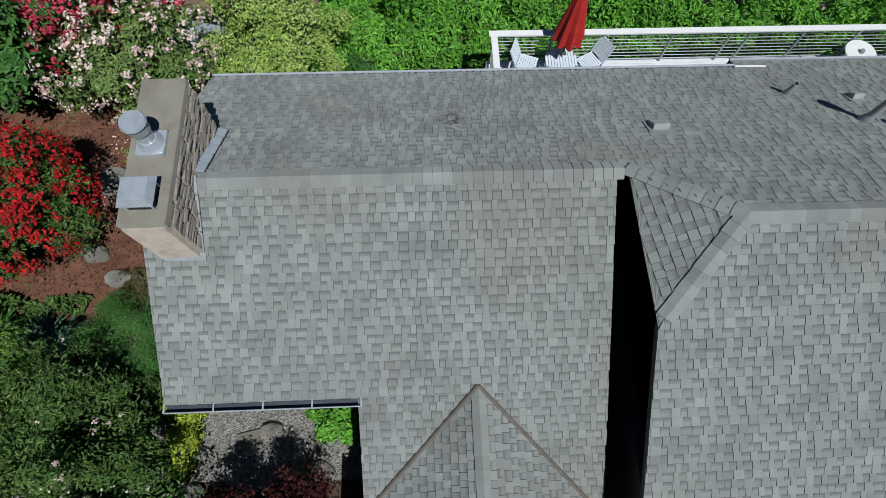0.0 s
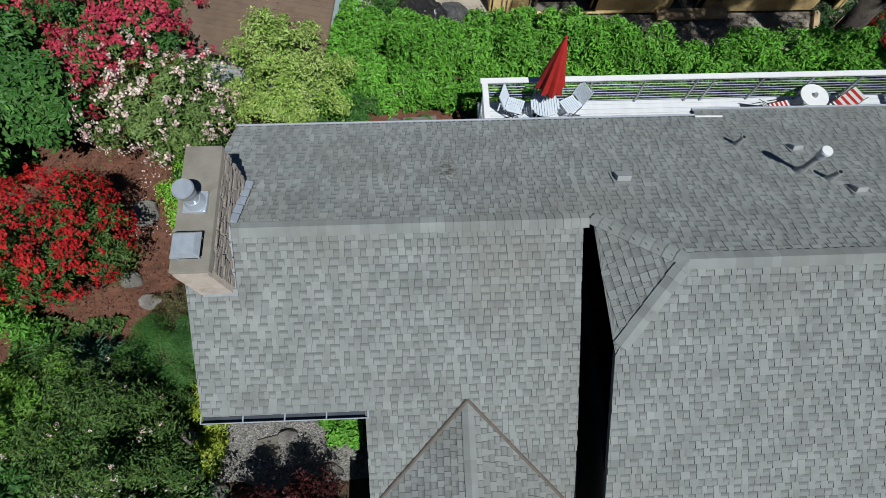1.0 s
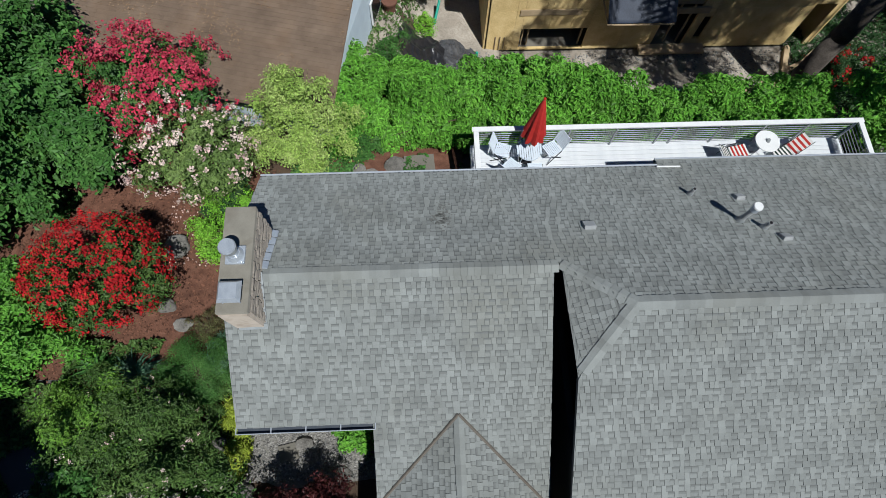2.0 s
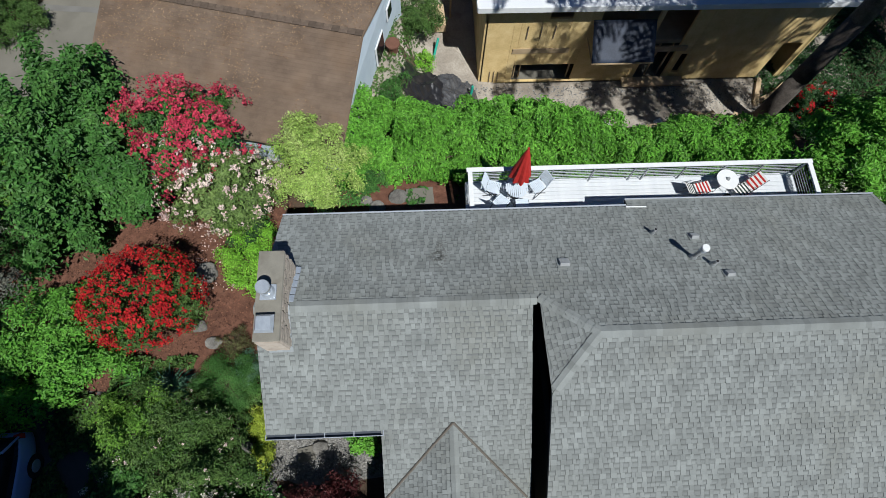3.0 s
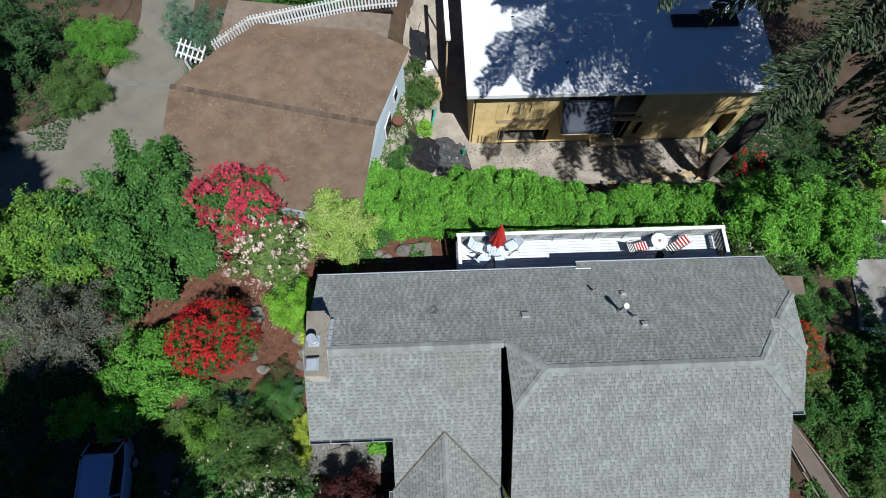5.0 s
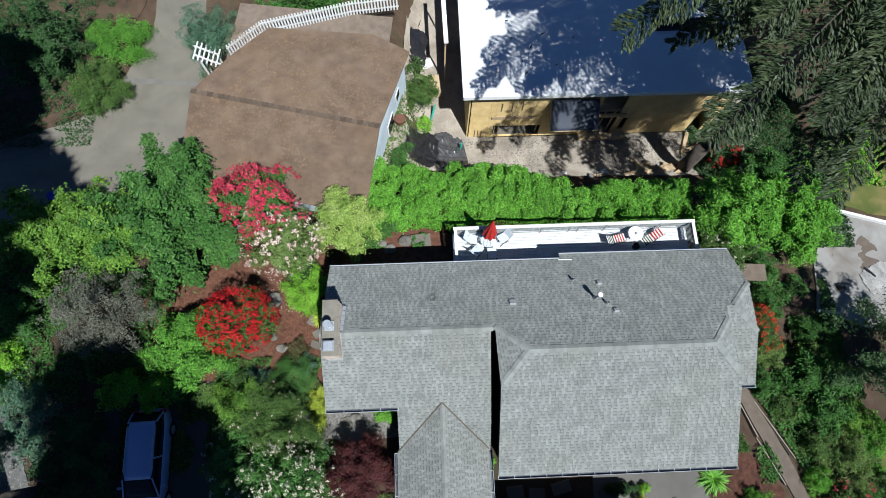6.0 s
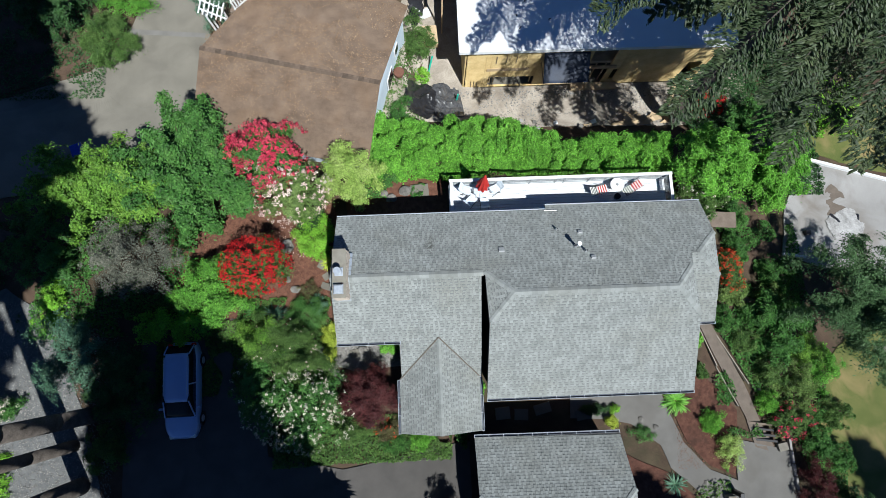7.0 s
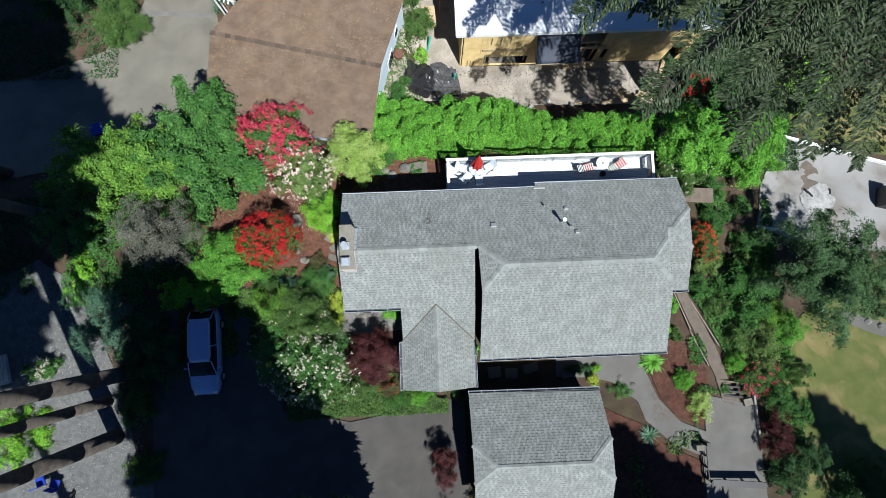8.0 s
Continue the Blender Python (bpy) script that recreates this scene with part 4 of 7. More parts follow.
# deck behind the house
def build_deck():
    z, x0, x1, y0, y1 = 0.95, 1.62, 13.14, 6.5, 8.84
    deck = root("deck", (7.4, 7.7, z), "white-painted wooden deck with a slim railing", "deck")
    n = 16
    w = (y1 - y0) / n
    first = None
    for k in range(n):
        if first is None:
            bm = bmesh.new()
            box(bm, (0, 0, 0), (x1 - x0, w - 0.012, 0.04))
            bevel(bm, 0.004, 1)
            ob = first = part("board", bm, "board", deck)
        else:
            ob = new("board", first.data)
            ob.parent, ob.matrix_parent_inverse = deck, deck.matrix_basis.inverted()
        ob.matrix_basis = Matrix.Translation(((x0 + x1) / 2, y0 + (k + 0.5) * w, z - 0.02 + 0.002 * (k % 3)))
    boxes("fascia", [(((x0 + x1) / 2, y1 + 0.02, z - 0.16), (x1 - x0 + 0.04, 0.04, 0.24)), ((x0 - 0.02, (y0 + y1) / 2, z - 0.16), (0.04, y1 - y0, 0.24)), ((x1 + 0.02, (y0 + y1) / 2, z - 0.16), (0.04, y1 - y0, 0.24))], "white", deck)
    boxes("joist_frame", [(((x0 + x1) / 2, y, z - 0.18), (x1 - x0 - 0.1, 0.08, 0.2)) for y in (6.7, 7.6, 8.6)], "wood_old", deck)
    for x in (1.8, 4.6, 7.4, 10.2, 12.9):
        zg = gz(x, 8.6)
        boxes("support_post", [((x, 8.6, (zg + z - 0.28) / 2 - 0.1), (0.14, 0.14, z - 0.28 - zg + 0.2))], "wood_old", deck)
    rail = root("deck_railing", (7.4, 8.7, z), "white deck railing with a broad cap and thin horizontal bars", "railing")
    top = z + 1.02
    boxes("cap_rail", [(((x0 + x1) / 2, y1 - 0.06, top), (x1 - x0 + 0.1, 0.15, 0.045))], "white", rail, w=0.006)
    boxes("cap_rail", [((x0 + 0.06, (y0 + 0.4 + y1 - 0.14) / 2, top), (0.15, y1 - y0 - 0.54, 0.045))], "white", rail, w=0.006)
    boxes("cap_rail", [((x1 - 0.06, (y0 + 0.4 + y1 - 0.14) / 2, top), (0.15, y1 - y0 - 0.54, 0.045))], "white", rail, w=0.006)
    for x in (1.7, 3.05, 4.48, 5.88, 7.26, 7.71, 9.0, 10.34, 11.63, 13.06):
        boxes("post", [((x, y1 - 0.07, (z + top) / 2), (0.05, 0.05, top - z))], "white" if x in (1.7, 13.06) else "flash", rail)
    for x in (1.68, 13.08):
        boxes("post", [((x, 7.15, (z + top) / 2), (0.05, 0.05, top - z))], "white", rail)
    for k in range(8):
        zz = z + 0.1 + k * 0.112
        bm = bmesh.new()
        cyl(bm, (1.7, y1 - 0.07, zz), (13.06, y1 - 0.07, zz), 0.011, seg=6)
        part("bar", bm, "flash", rail, "thin grey bar")
        for x in (1.68, 13.08):
            bm = bmesh.new()
            cyl(bm, (x, 6.95, zz), (x, y1 - 0.09, zz), 0.011, seg=6)
            part("bar", bm, "flash", rail, "thin grey bar")


build_deck()


def folding_chair(at, rz, label):
    """A slatted resin folding chair: seat and back of slats, crossed legs."""
    ch = root("folding_chair", (0, 0, 0), label, "chair", "chairs round the deck table")
    for k in range(8):
        boxes("seat_slat", [((0, -0.2 + k * 0.056, 0.44), (0.43, 0.046, 0.018))], "chair_blue", ch)
    boxes("seat_frame", [((-0.2, 0, 0.428), (0.03, 0.46, 0.03)), ((0.2, 0, 0.428), (0.03, 0.46, 0.03))], "chair_blue", ch)
    tilt = Matrix.Translation((0, 0.22, 0.46)) @ Matrix.Rotation(radians(-22), 4, "X")
    for k in range(9):
        bm = bmesh.new()
        box(bm, (0, 0, 0.06 + k * 0.052), (0.4, 0.018, 0.042), 0, tilt)
        part("back_slat", bm, "chair_blue", ch)
    for x in (-0.215, 0.215):
        bm = bmesh.new()
        box(bm, (x, 0, 0.26), (0.03, 0.03, 0.54), 0, tilt)
        part("back_post", bm, "chair_blue", ch)
    for x in (-0.225, 0.225):
        for a, b in (((x, -0.24, 0.0), (x, 0.2, 0.47)), ((x, 0.28, 0.0), (x, -0.18, 0.44))):
            bm = bmesh.new()
            cyl(bm, a, b, 0.014, seg=6)
            part("leg", bm, "black", ch)
    ch.matrix_basis = Matrix.Translation(at) @ Matrix.Rotation(radians(rz), 4, "Z")
    return ch


DZ = 0.952
ch0 = folding_chair((3.98, 8.42, DZ), -62, "pale blue slatted resin chair drawn up to the table")
copy_thing(ch0, Matrix.Translation((2.5, 8.42, DZ)) @ Matrix.Rotation(radians(70), 4, "Z"))
copy_thing(ch0, Matrix.Translation((2.72, 7.86, DZ)) @ Matrix.Rotation(radians(135), 4, "Z"))
copy_thing(ch0, Matrix.Translation((3.42, 7.72, DZ)) @ Matrix.Rotation(radians(182), 4, "Z"))


def deck_table(at, r, h, label, slats=True):
    t = root("round_table", at, label, "table")
    x, y, z = at
    if slats:
        n = 11
        for k in range(n):
            yy = -r + (k + 0.5) * 2 * r / n
            half = math.sqrt(max(r * r - yy * yy, 0.01))
            boxes("tabletop_slat", [((x + yy, y, z + h), (2 * r / n - 0.012, 2 * half, 0.022))], "chair_blue", t)
        bm = bmesh.new()
        bmesh.ops.create_cone(bm, cap_ends=False, segments=40, radius1=r, radius2=r, depth=0.035, matrix=Matrix.Translation((x, y, z + h)))
        part("rim", bm, "chair_blue", t)
    else:
        bm = bmesh.new()
        bmesh.ops.create_cone(bm, cap_ends=True, segments=40, radius1=r, radius2=r * 0.985, depth=0.03, matrix=Matrix.Translation((x, y, z + h)))
        bevel(bm, 0.005, 1)
        part("tabletop", bm, "white", t)
        bm = bmesh.new()
        cyl(bm, (x, y, z + h + 0.01), (x, y, z + h + 0.09), 0.07, 0.05, 14)
        part("hub", bm, "flash", t, "grey plug in the umbrella hole")
    for k in range(4):
        a = k * math.pi / 2 + 0.6
        bm = bmesh.new()
        cyl(bm, (x + math.cos(a) * r * 0.8, y + math.sin(a) * r * 0.8, z), (x + math.cos(a) * r * 0.35, y + math.sin(a) * r * 0.35, z + h - 0.012), 0.015, seg=6)
        part("leg", bm, "chair_blue" if slats else "white", t)
    return t


deck_table((3.24, 8.26, DZ), 0.37, 0.7, "round pale blue slatted table with a closed umbrella through it")
deck_table((10.4, 8.36, DZ), 0.37, 0.66, "small round white table between the loungers", False)


def closed_umbrella(at):
    x, y, z = at
    u = root("parasol", at, "closed red canvas parasol standing through the round table", "parasol")
    bm = bmesh.new()
    cyl(bm, (x, y, z), (x, y, z + 3.02), 0.019, seg=8)
    part("pole", bm, "wood_old", u)
    bm = bmesh.new()
    rings, n = [], 32
    for k in range(9):
        s = k / 8
        rad = 0.27 * (1 - s) ** 0.8 + 0.035
        ring = []
        for j in range(n):
            a = 2 * math.pi * j / n
            rr = rad * (1 + 0.2 * (1 - s) * (1 if j % 4 == 0 else (-0.6 if j % 4 == 2 else 0.1)))
            ring.append(bm.verts.new((x + rr * math.cos(a), y + rr * math.sin(a), z + 1.3 + 1.68 * s + (0.05 if k == 0 and j % 4 == 2 else 0))))
        rings.append(ring)
    for r0, r1 in zip(rings, rings[1:]):
        for j in range(n):
            bm.faces.new((r0[j], r0[(j + 1) % n], r1[(j + 1) % n], r1[j]))
    bm.faces.new(rings[-1])
    part("canopy", bm, "red_cloth", u, "folded red canvas in deep pleats")
    bm = bmesh.new()
    bmesh.ops.create_uvsphere(bm, u_segments=10, v_segments=8, radius=0.04, matrix=Matrix.Translation((x, y, z + 3.04)))
    part("finial", bm, "red_cloth", u)
    bm = bmesh.new()
    cyl(bm, (x, y, z), (x, y, z + 0.08), 0.22, 0.2, 20)
    part("base_plate", bm, "black", u)


closed_umbrella((3.26, 8.36, DZ))


def lounger(at, rz, label, seat, back_cloth):
    """A folding sun lounger: metal frame, striped sling and a reclined back."""
    lo = root("sun_lounger", (0, 0, 0), label, "lounger", "loungers on the deck")
    back = Matrix.Translation((0, 0.18, 0.36)) @ Matrix.Rotation(radians(38), 4, "X")
    for k in range(9):
        boxes("seat_stripe", [((0, -0.5 + k * 0.076, 0.36), (0.5, 0.07, 0.012))], (seat if k % 2 else "white_cloth"), lo)
    for k in range(8):
        bm = bmesh.new()
        box(bm, (0, 0.05 + k * 0.085, 0), (0.5, 0.08, 0.014), 0, back)
        part("back_stripe", bm, back_cloth if k % 2 == 0 else "white_cloth", lo)
    bm = bmesh.new()
    for x in (-0.27, 0.27):
        cyl(bm, (x, -0.55, 0.36), (x, 0.2, 0.36), 0.013, seg=6)
        cyl(bm, back @ Vector((x, 0, 0)), back @ Vector((x, 0.74, 0)), 0.013, seg=6)
        cyl(bm, (x, -0.4, 0.36), (x, -0.15, 0.0), 0.012, seg=6)
        cyl(bm, (x, 0.1, 0.36), (x, 0.42, 0.0), 0.012, seg=6)
        cyl(bm, (x, -0.15, 0.52), (x, 0.3, 0.56), 0.018, seg=6)
    part("frame", bm, "black", lo)
    lo.matrix_basis = Matrix.Translation(at) @ Matrix.Rotation(radians(rz), 4, "Z") @ Matrix.Scale(0.8, 4)
    return lo


lounger((9.55, 8.22, DZ), 102, "folding sun lounger with red-striped seat and dark green striped back", "red_cloth", "green_cloth")
lounger((11.2, 8.2, DZ), -62, "folding sun lounger with red-striped back and dark striped seat", "green_cloth", "red_cloth")
bm = bmesh.new()
cyl(bm, (10.5, 7.85, DZ), (10.5, 7.85, DZ + 0.26), 0.13, 0.17, 16)
pot = part("plant_pot", bm, "black")
tagged(pot, "round black plant pot on the deck boards", "plant pot")


# chimney
def build_chimney():
    x0, x1, y0, y1, zt = -3.72, -3.2, 2.68, 4.74, 5.7
    ch = root("chimney", ((x0 + x1) / 2, (y0 + y1) / 2, 0.4), "broad stone-faced chimney with a concrete cap", "chimney")
    q = random.Random(8)
    boxes("core", [(((x0 + x1) / 2, (y0 + y1) / 2, 2.75), (x1 - x0 - 0.06, y1 - y0 - 0.06, 5.3))], "stone", ch)
    bm = bmesh.new()
    box(bm, ((x0 + x1) / 2, (y0 + y1) / 2, zt + 0.03), (x1 - x0 + 0.07, y1 - y0 + 0.07, 0.12))
    bevel(bm, 0.012, 2)
    part("cap", bm, "concrete_cap", ch, "stained concrete chimney cap")
    shapes = []
    for k in range(6):
        bm = bmesh.new()
        box(bm, (0, 0, 0), (1, 0.1, 1))
        bmesh.ops.bevel(bm, geom=bm.edges[:], offset=0.03, segments=1, affect="EDGES")
        for v in bm.verts:
            v.co += Vector((q.uniform(-0.03, 0.03), q.uniform(-0.012, 0.012), q.uniform(-0.05, 0.05)))
        me = bpy.data.meshes.new("stone")
        bm.to_mesh(me)
        bm.free()
        me.materials.append(M["stone"])
        shapes.append(me)

    def face(ax, ay, bx, by, zlo):
        L, ang = math.hypot(bx - ax, by - ay), math.atan2(by - ay, bx - ax)
        z = zlo
        while z < zt - 0.05:
            h = min(q.uniform(0.045, 0.1), zt - 0.02 - z)
            u = 0.0
            while u < L - 0.02:
                w = min(q.uniform(0.14, 0.42), L - u)
                ob = new("stone", q.choice(shapes))
                ob.parent, ob.matrix_parent_inverse = ch, ch.matrix_basis.inverted()
                c = Vector((ax + math.cos(ang) * (u + w / 2), ay + math.sin(ang) * (u + w / 2), z + h / 2))
                ob.matrix_basis = Matrix.Translation(c) @ Matrix.Rotation(ang, 4, "Z") @ Matrix.Diagonal((w - 0.012, q.uniform(0.7, 1.25), h - 0.012, 1))
                u += w
            z += h

    face(x1, y0, x1, y1, 4.15)
    bm = bmesh.new()
    box(bm, ((x0 + x1) / 2, y0 - 0.01, 4.8), (x1 - x0 + 0.02, 0.1, 1.8))
    bmesh.ops.subdivide_edges(bm, edges=bm.edges[:], cuts=6, use_grid_fill=True)
    for v in bm.verts:
        v.co += noise.noise_vector(v.co * 5) * 0.012
    part("front_face", bm, "chimney_front", ch, "pale mortar-smeared front face")
    face(x0, y1, x0, y0, 3.6)
    # flue with its round hood
    fx, fy = -3.46, 3.76
    fl = root("flue_terminal", (fx, fy, zt + 0.09), "round galvanised flue with a hood on a square base", "chimney pot")
    boxes("base", [((fx, fy, zt + 0.12), (0.36, 0.36, 0.06))], "galv", fl, w=0.008)
    bm = bmesh.new()
    cyl(bm, (fx, fy, zt + 0.15), (fx, fy, zt + 0.26), 0.17, 0.12, 24)
    part("collar", bm, "galv", fl, smooth=False)
    bm = bmesh.new()
    cyl(bm, (fx, fy, zt + 0.2), (fx, fy, zt + 0.5), 0.105, 0.105, 24)
    part("pipe", bm, "galv", fl)
    bm = bmesh.new()
    cyl(bm, (fx, fy, zt + 0.44), (fx, fy, zt + 0.6), 0.135, 0.135, 24)
    part("screen", bm, "flash", fl)
    bm = bmesh.new()
    cyl(bm, (fx, fy, zt + 0.6), (fx, fy, zt + 0.635), 0.165, 0.15, 24)
    part("hood", bm, "galv", fl)
    # second, square hood
    hx, hy = -3.46, 3.0
    ho = root("square_flue_cap", (hx, hy, zt + 0.09), "square grey metal flue cap on four legs", "chimney pot")
    bm = bmesh.new()
    box(bm, (hx, hy, zt + 0.3), (0.44, 0.42, 0.05))
    for v in bm.verts:
        if v.co.z > zt + 0.3:
            v.co.x, v.co.y = hx + (v.co.x - hx) * 0.72, hy + (v.co.y - hy) * 0.72
            v.co.z += 0.06
    bevel(bm, 0.01, 2)
    part("lid", bm, "galv", ho)
    boxes("screen", [((hx, hy, zt + 0.18), (0.3, 0.3, 0.2))], "black", ho)
    for sx in (-1, 1):
        for sy in (-1, 1):
            boxes("leg", [((hx + sx * 0.16, hy + sy * 0.16, zt + 0.18), (0.02, 0.02, 0.22))], "galv", ho)
    # stepped flashing on the shingle side, and the apron in front
    for k in range(5):
        y = YR1 + 0.1 + k * 0.22
        bm = bmesh.new()
        box(bm, (x1 + 0.1, y + 0.11, REAR_C - S * (y + 0.1) + 0.11), (0.12, 0.2, 0.1))
        for v in bm.verts:
            v.co.z -= S * (v.co.y - y - 0.11) - 0.05 * (v.co.y - y)
            if v.co.x > x1 + 0.1:
                v.co.z -= 0.07 if v.co.z > REAR_C - S * v.co.y + 0.08 else 0
        bevel(bm, 0.015, 2)
        part("step_flashing", bm, "galv", ch, "bent sheet-metal flashing")
    for k in range(4):
        y = y0 + 0.02 + k * 0.22
        bm = bmesh.new()
        box(bm, (x1 + 0.055, y + 0.11, ZR1 - S * (YR1 - y - 0.11) + 0.05), (0.05, 0.24, 0.03))
        for v in bm.verts:
            v.co.z += S * (v.co.y - y - 0.11)
        part("step_flashing", bm, "flash", ch)
    bm = bmesh.new()
    box(bm, ((x0 + x1) / 2 + 0.06, y0 - 0.05, ZR1 - S * (YR1 - y0 + 0.05) + 0.035), (x1 - x0 + 0.06, 0.1, 0.012))
    for v in bm.verts:
        v.co.z += S * (v.co.y - y0 + 0.05)
    part("apron_flashing", bm, "flash", ch)


build_chimney()


# vents and pipes on the rear slope
def roof_pipe(x, y, h, r, label, cap=True, lean=(0, 0)):
    z = REAR_C - S * y
    ob = root("vent_pipe", (x, y, z), label, "vent pipe")
    bm = bmesh.new()
    cyl(bm, (x, y, z - 0.03), (x, y, z + 0.14), r * 1.9, r * 1.1, 20)
    part("boot", bm, "flash", ob)
    bm = bmesh.new()
    cyl(bm, (x, y, z), (x + lean[0], y + lean[1], z + h), r, r, 20)
    part("pipe", bm, "plastic_grey", ob)
    if cap:
        bm = bmesh.new()
        cyl(bm, (x + lean[0], y + lean[1], z + h - 0.14), (x + lean[0], y + lean[1], z + h + 0.02), r * 1.5, r * 1.5, 20)
        part("cap_band", bm, "galv", ob)
        bm = bmesh.new()
        cyl(bm, (x + lean[0], y + lean[1], z + h + 0.02), (x + lean[0], y + lean[1], z + h + 0.06), r * 1.75, r * 1.6, 24)
        part("cap", bm, "white", ob)
    else:
        bm = bmesh.new()
        cyl(bm, (x, y, z + h - 0.01), (x, y, z + h + 0.004), r * 0.78, r * 0.78, 14)
        part("bore", bm, "black", ob)


def box_vent(x, y, label, s=0.24):
    z = REAR_C - S * y
    ob = root("roof_vent", (x, y, z), label, "roof vent")
    m = Matrix.Translation((x, y, z)) @ Matrix.Rotation(-math.atan(S), 4, "X")
    bm = bmesh.new()
    box(bm, (0, 0, 0.022), (s * 1.5, s * 1.6, 0.008), 0, m)
    part("flange", bm, "shingle_piece", ob)
    bm = bmesh.new()
    box(bm, (0, 0, 0.075), (s, s, 0.11))
    for v in bm.verts:
        if v.co.y > 0 and v.co.z > 0.07:
            v.co.z -= 0.05
    bevel(bm, 0.012, 2)
    bm.transform(m)
    part("hood", bm, "plastic_grey", ob)


roof_pipe(7.17, 4.7, 0.72, 0.06, "tall grey vent pipe with a round white cap")
roof_pipe(7.56, 4.44, 0.3, 0.05, "short open plumbing vent pipe", False)
roof_pipe(6.46, 5.63, 0.3, 0.045, "short open plumbing vent pipe near the eave", False)
box_vent(3.74, 4.63, "low grey box vent on the shingles", 0.26)
box_vent(7.54, 5.43, "small pale box vent near the pipes", 0.2)
box_vent(7.83, 4.1, "small pale box vent under the ridge", 0.2)
bm = bmesh.new()
cyl(bm, (6.1, 6.72, REAR_C - S * 6.72 + 0.05), (6.7, 6.7, REAR_C - S * 6.7 + 0.05), 0.022, seg=8)
tagged(part("downspout", bm, "white"), "loose white pipe lying along the eave", "pipe")


# brown-roofed neighbour
def build_brown_house():
    h = root("neighbour_house", (-6.5, 15.5, -3), "neighbour's low house under a needle-strewn brown roof", "house")
    ze, zr = 0.95, 2.2
    A, B = (-2.72, 10.0, ze), (-12.15, 12.3, ze)
    R0, R1 = (-1.85, 14.2, zr), (-11.35, 16.5, zr)
    C, C1, C2, C3 = (-0.32, 19.4, 1.0), (-2.3, 20.75, 0.75), (-8.1, 21.3, 0.85), (-9.75, 19.3, 1.35)
    for pts in ([A, R0, R1, B], [R0, C, C1, C2, C3, R1]):
        P = [Vector(p) for p in pts]
        bm = bmesh.new()
        up = Vector((0, 0, 0.06))
        t = [bm.verts.new(p) for p in P]
        b = [bm.verts.new(p - up * 2.5) for p in P]
        bm.faces.new(t)
        bm.faces.new(b[::-1])
        for i in range(len(P)):
            j = (i + 1) % len(P)
            bm.faces.new((t[i], b[i], b[j], t[j]))
        bmesh.ops.recalc_face_normals(bm, faces=bm.faces[:])
        part("roof", bm, "brown_roof", h, "brown roofing dusted with fallen needles")
    # courses of thin roofing strips
    co, faces = [], []
    q = random.Random(4)
    for (p0, p1, p2, p3), n in (((Vector(A), Vector(B), Vector(R1), Vector(R0)), 30), ((Vector((-0.3, 19.3, 1.02)), Vector((-9.7, 19.4, 1.3)), Vector(R1), Vector(R0)), 34)):
        for k in range(n):
            a, b = p0 + (p3 - p0) * (k / n), p1 + (p2 - p1) * (k / n)
            c, d = p0 + (p3 - p0) * ((k + 1) / n), p1 + (p2 - p1) * ((k + 1) / n)
            m = 30
            cuts = sorted([0, 1] + [min(max((j + q.uniform(-0.25, 0.25)) / m, 0.002), 0.998) for j in range(1, m)])
            for s, e in zip(cuts, cuts[1:]):
                i = len(co)
                th = q.uniform(0.012, 0.02)
                e2 = e - 0.001
                for u, lo, hi in ((s, a, b), (e2, a, b)):
                    co.append(tuple(lo + (hi - lo) * u + Vector((0, 0, th))))
                for u, lo, hi in ((e2, c, d), (s, c, d)):
                    co.append(tuple(lo + (hi - lo) * u + Vector((0, 0, 0.006))))
                for u, lo, hi in ((s, a, b), (e2, a, b)):
                    co.append(tuple(lo + (hi - lo) * u))
                faces += [(i, i + 1, i + 2, i + 3), (i + 4, i + 5, i + 1, i)]
    tagged(raw("roof_shingles", co, faces, "brown_roof", h, "thin brown roofing tabs"), kind="stuff")
    # ridge boards
    a, b = Vector(R0), Vector(R1)
    first = None
    for k in range(34):
        p = a + (b - a) * ((k + 0.5) / 34)
        if first is None:
            bm = bmesh.new()
            box(bm, (0, 0, 0), (0.3, 0.26, 0.03))
            bevel(bm, 0.008, 1)
            ob = first = part("ridge_cap", bm, "ridge_brown", h)
        else:
            ob = new("ridge_cap", first.data)
            ob.parent, ob.matrix_parent_inverse = h, h.matrix_basis.inverted()
        ob.matrix_basis = Matrix.Translation(p + Vector((0, 0, 0.03))) @ Matrix.Rotation(math.atan2(b.y - a.y, b.x - a.x), 4, "Z") @ Matrix.Rotation(0.08, 4, "Y")
    # needles lying on the roof
    n = 9500
    u, v = nr.random(n), nr.random(n)
    p = np.where((v < 0.45)[:, None], np.array(A) + (np.array(B) - A) * u[:, None] + (np.array(R0) - A) * (v / 0.45)[:, None],
                 np.array(R0) + (np.array(R1) - R0) * u[:, None] + (np.array([-0.3, 19.4, 1.0]) - R0) * ((v - 0.45) / 0.55)[:, None])
    keep = np.array([noise.noise(Vector((a[0] * 0.5, a[1] * 0.5, 1))) > (-0.25 if a[1] > 14.5 else -0.02) for a in p])
    p = p[keep] + np.array([0, 0, 0.03])
    leaves("needles", p, np.tile([0, 0, 1.0], (len(p), 1)), 0.075, 0.35, "needle", h, "fallen needles", 0.2, 0.0)
    # gable wall on the side of the building site, other walls plain
    bm = bmesh.new()
    base = [Vector((-2.62, 10.6, -3.4)), Vector((-1.55, 14.2, -3.8)), Vector((-0.55, 19.0, -4.0))]
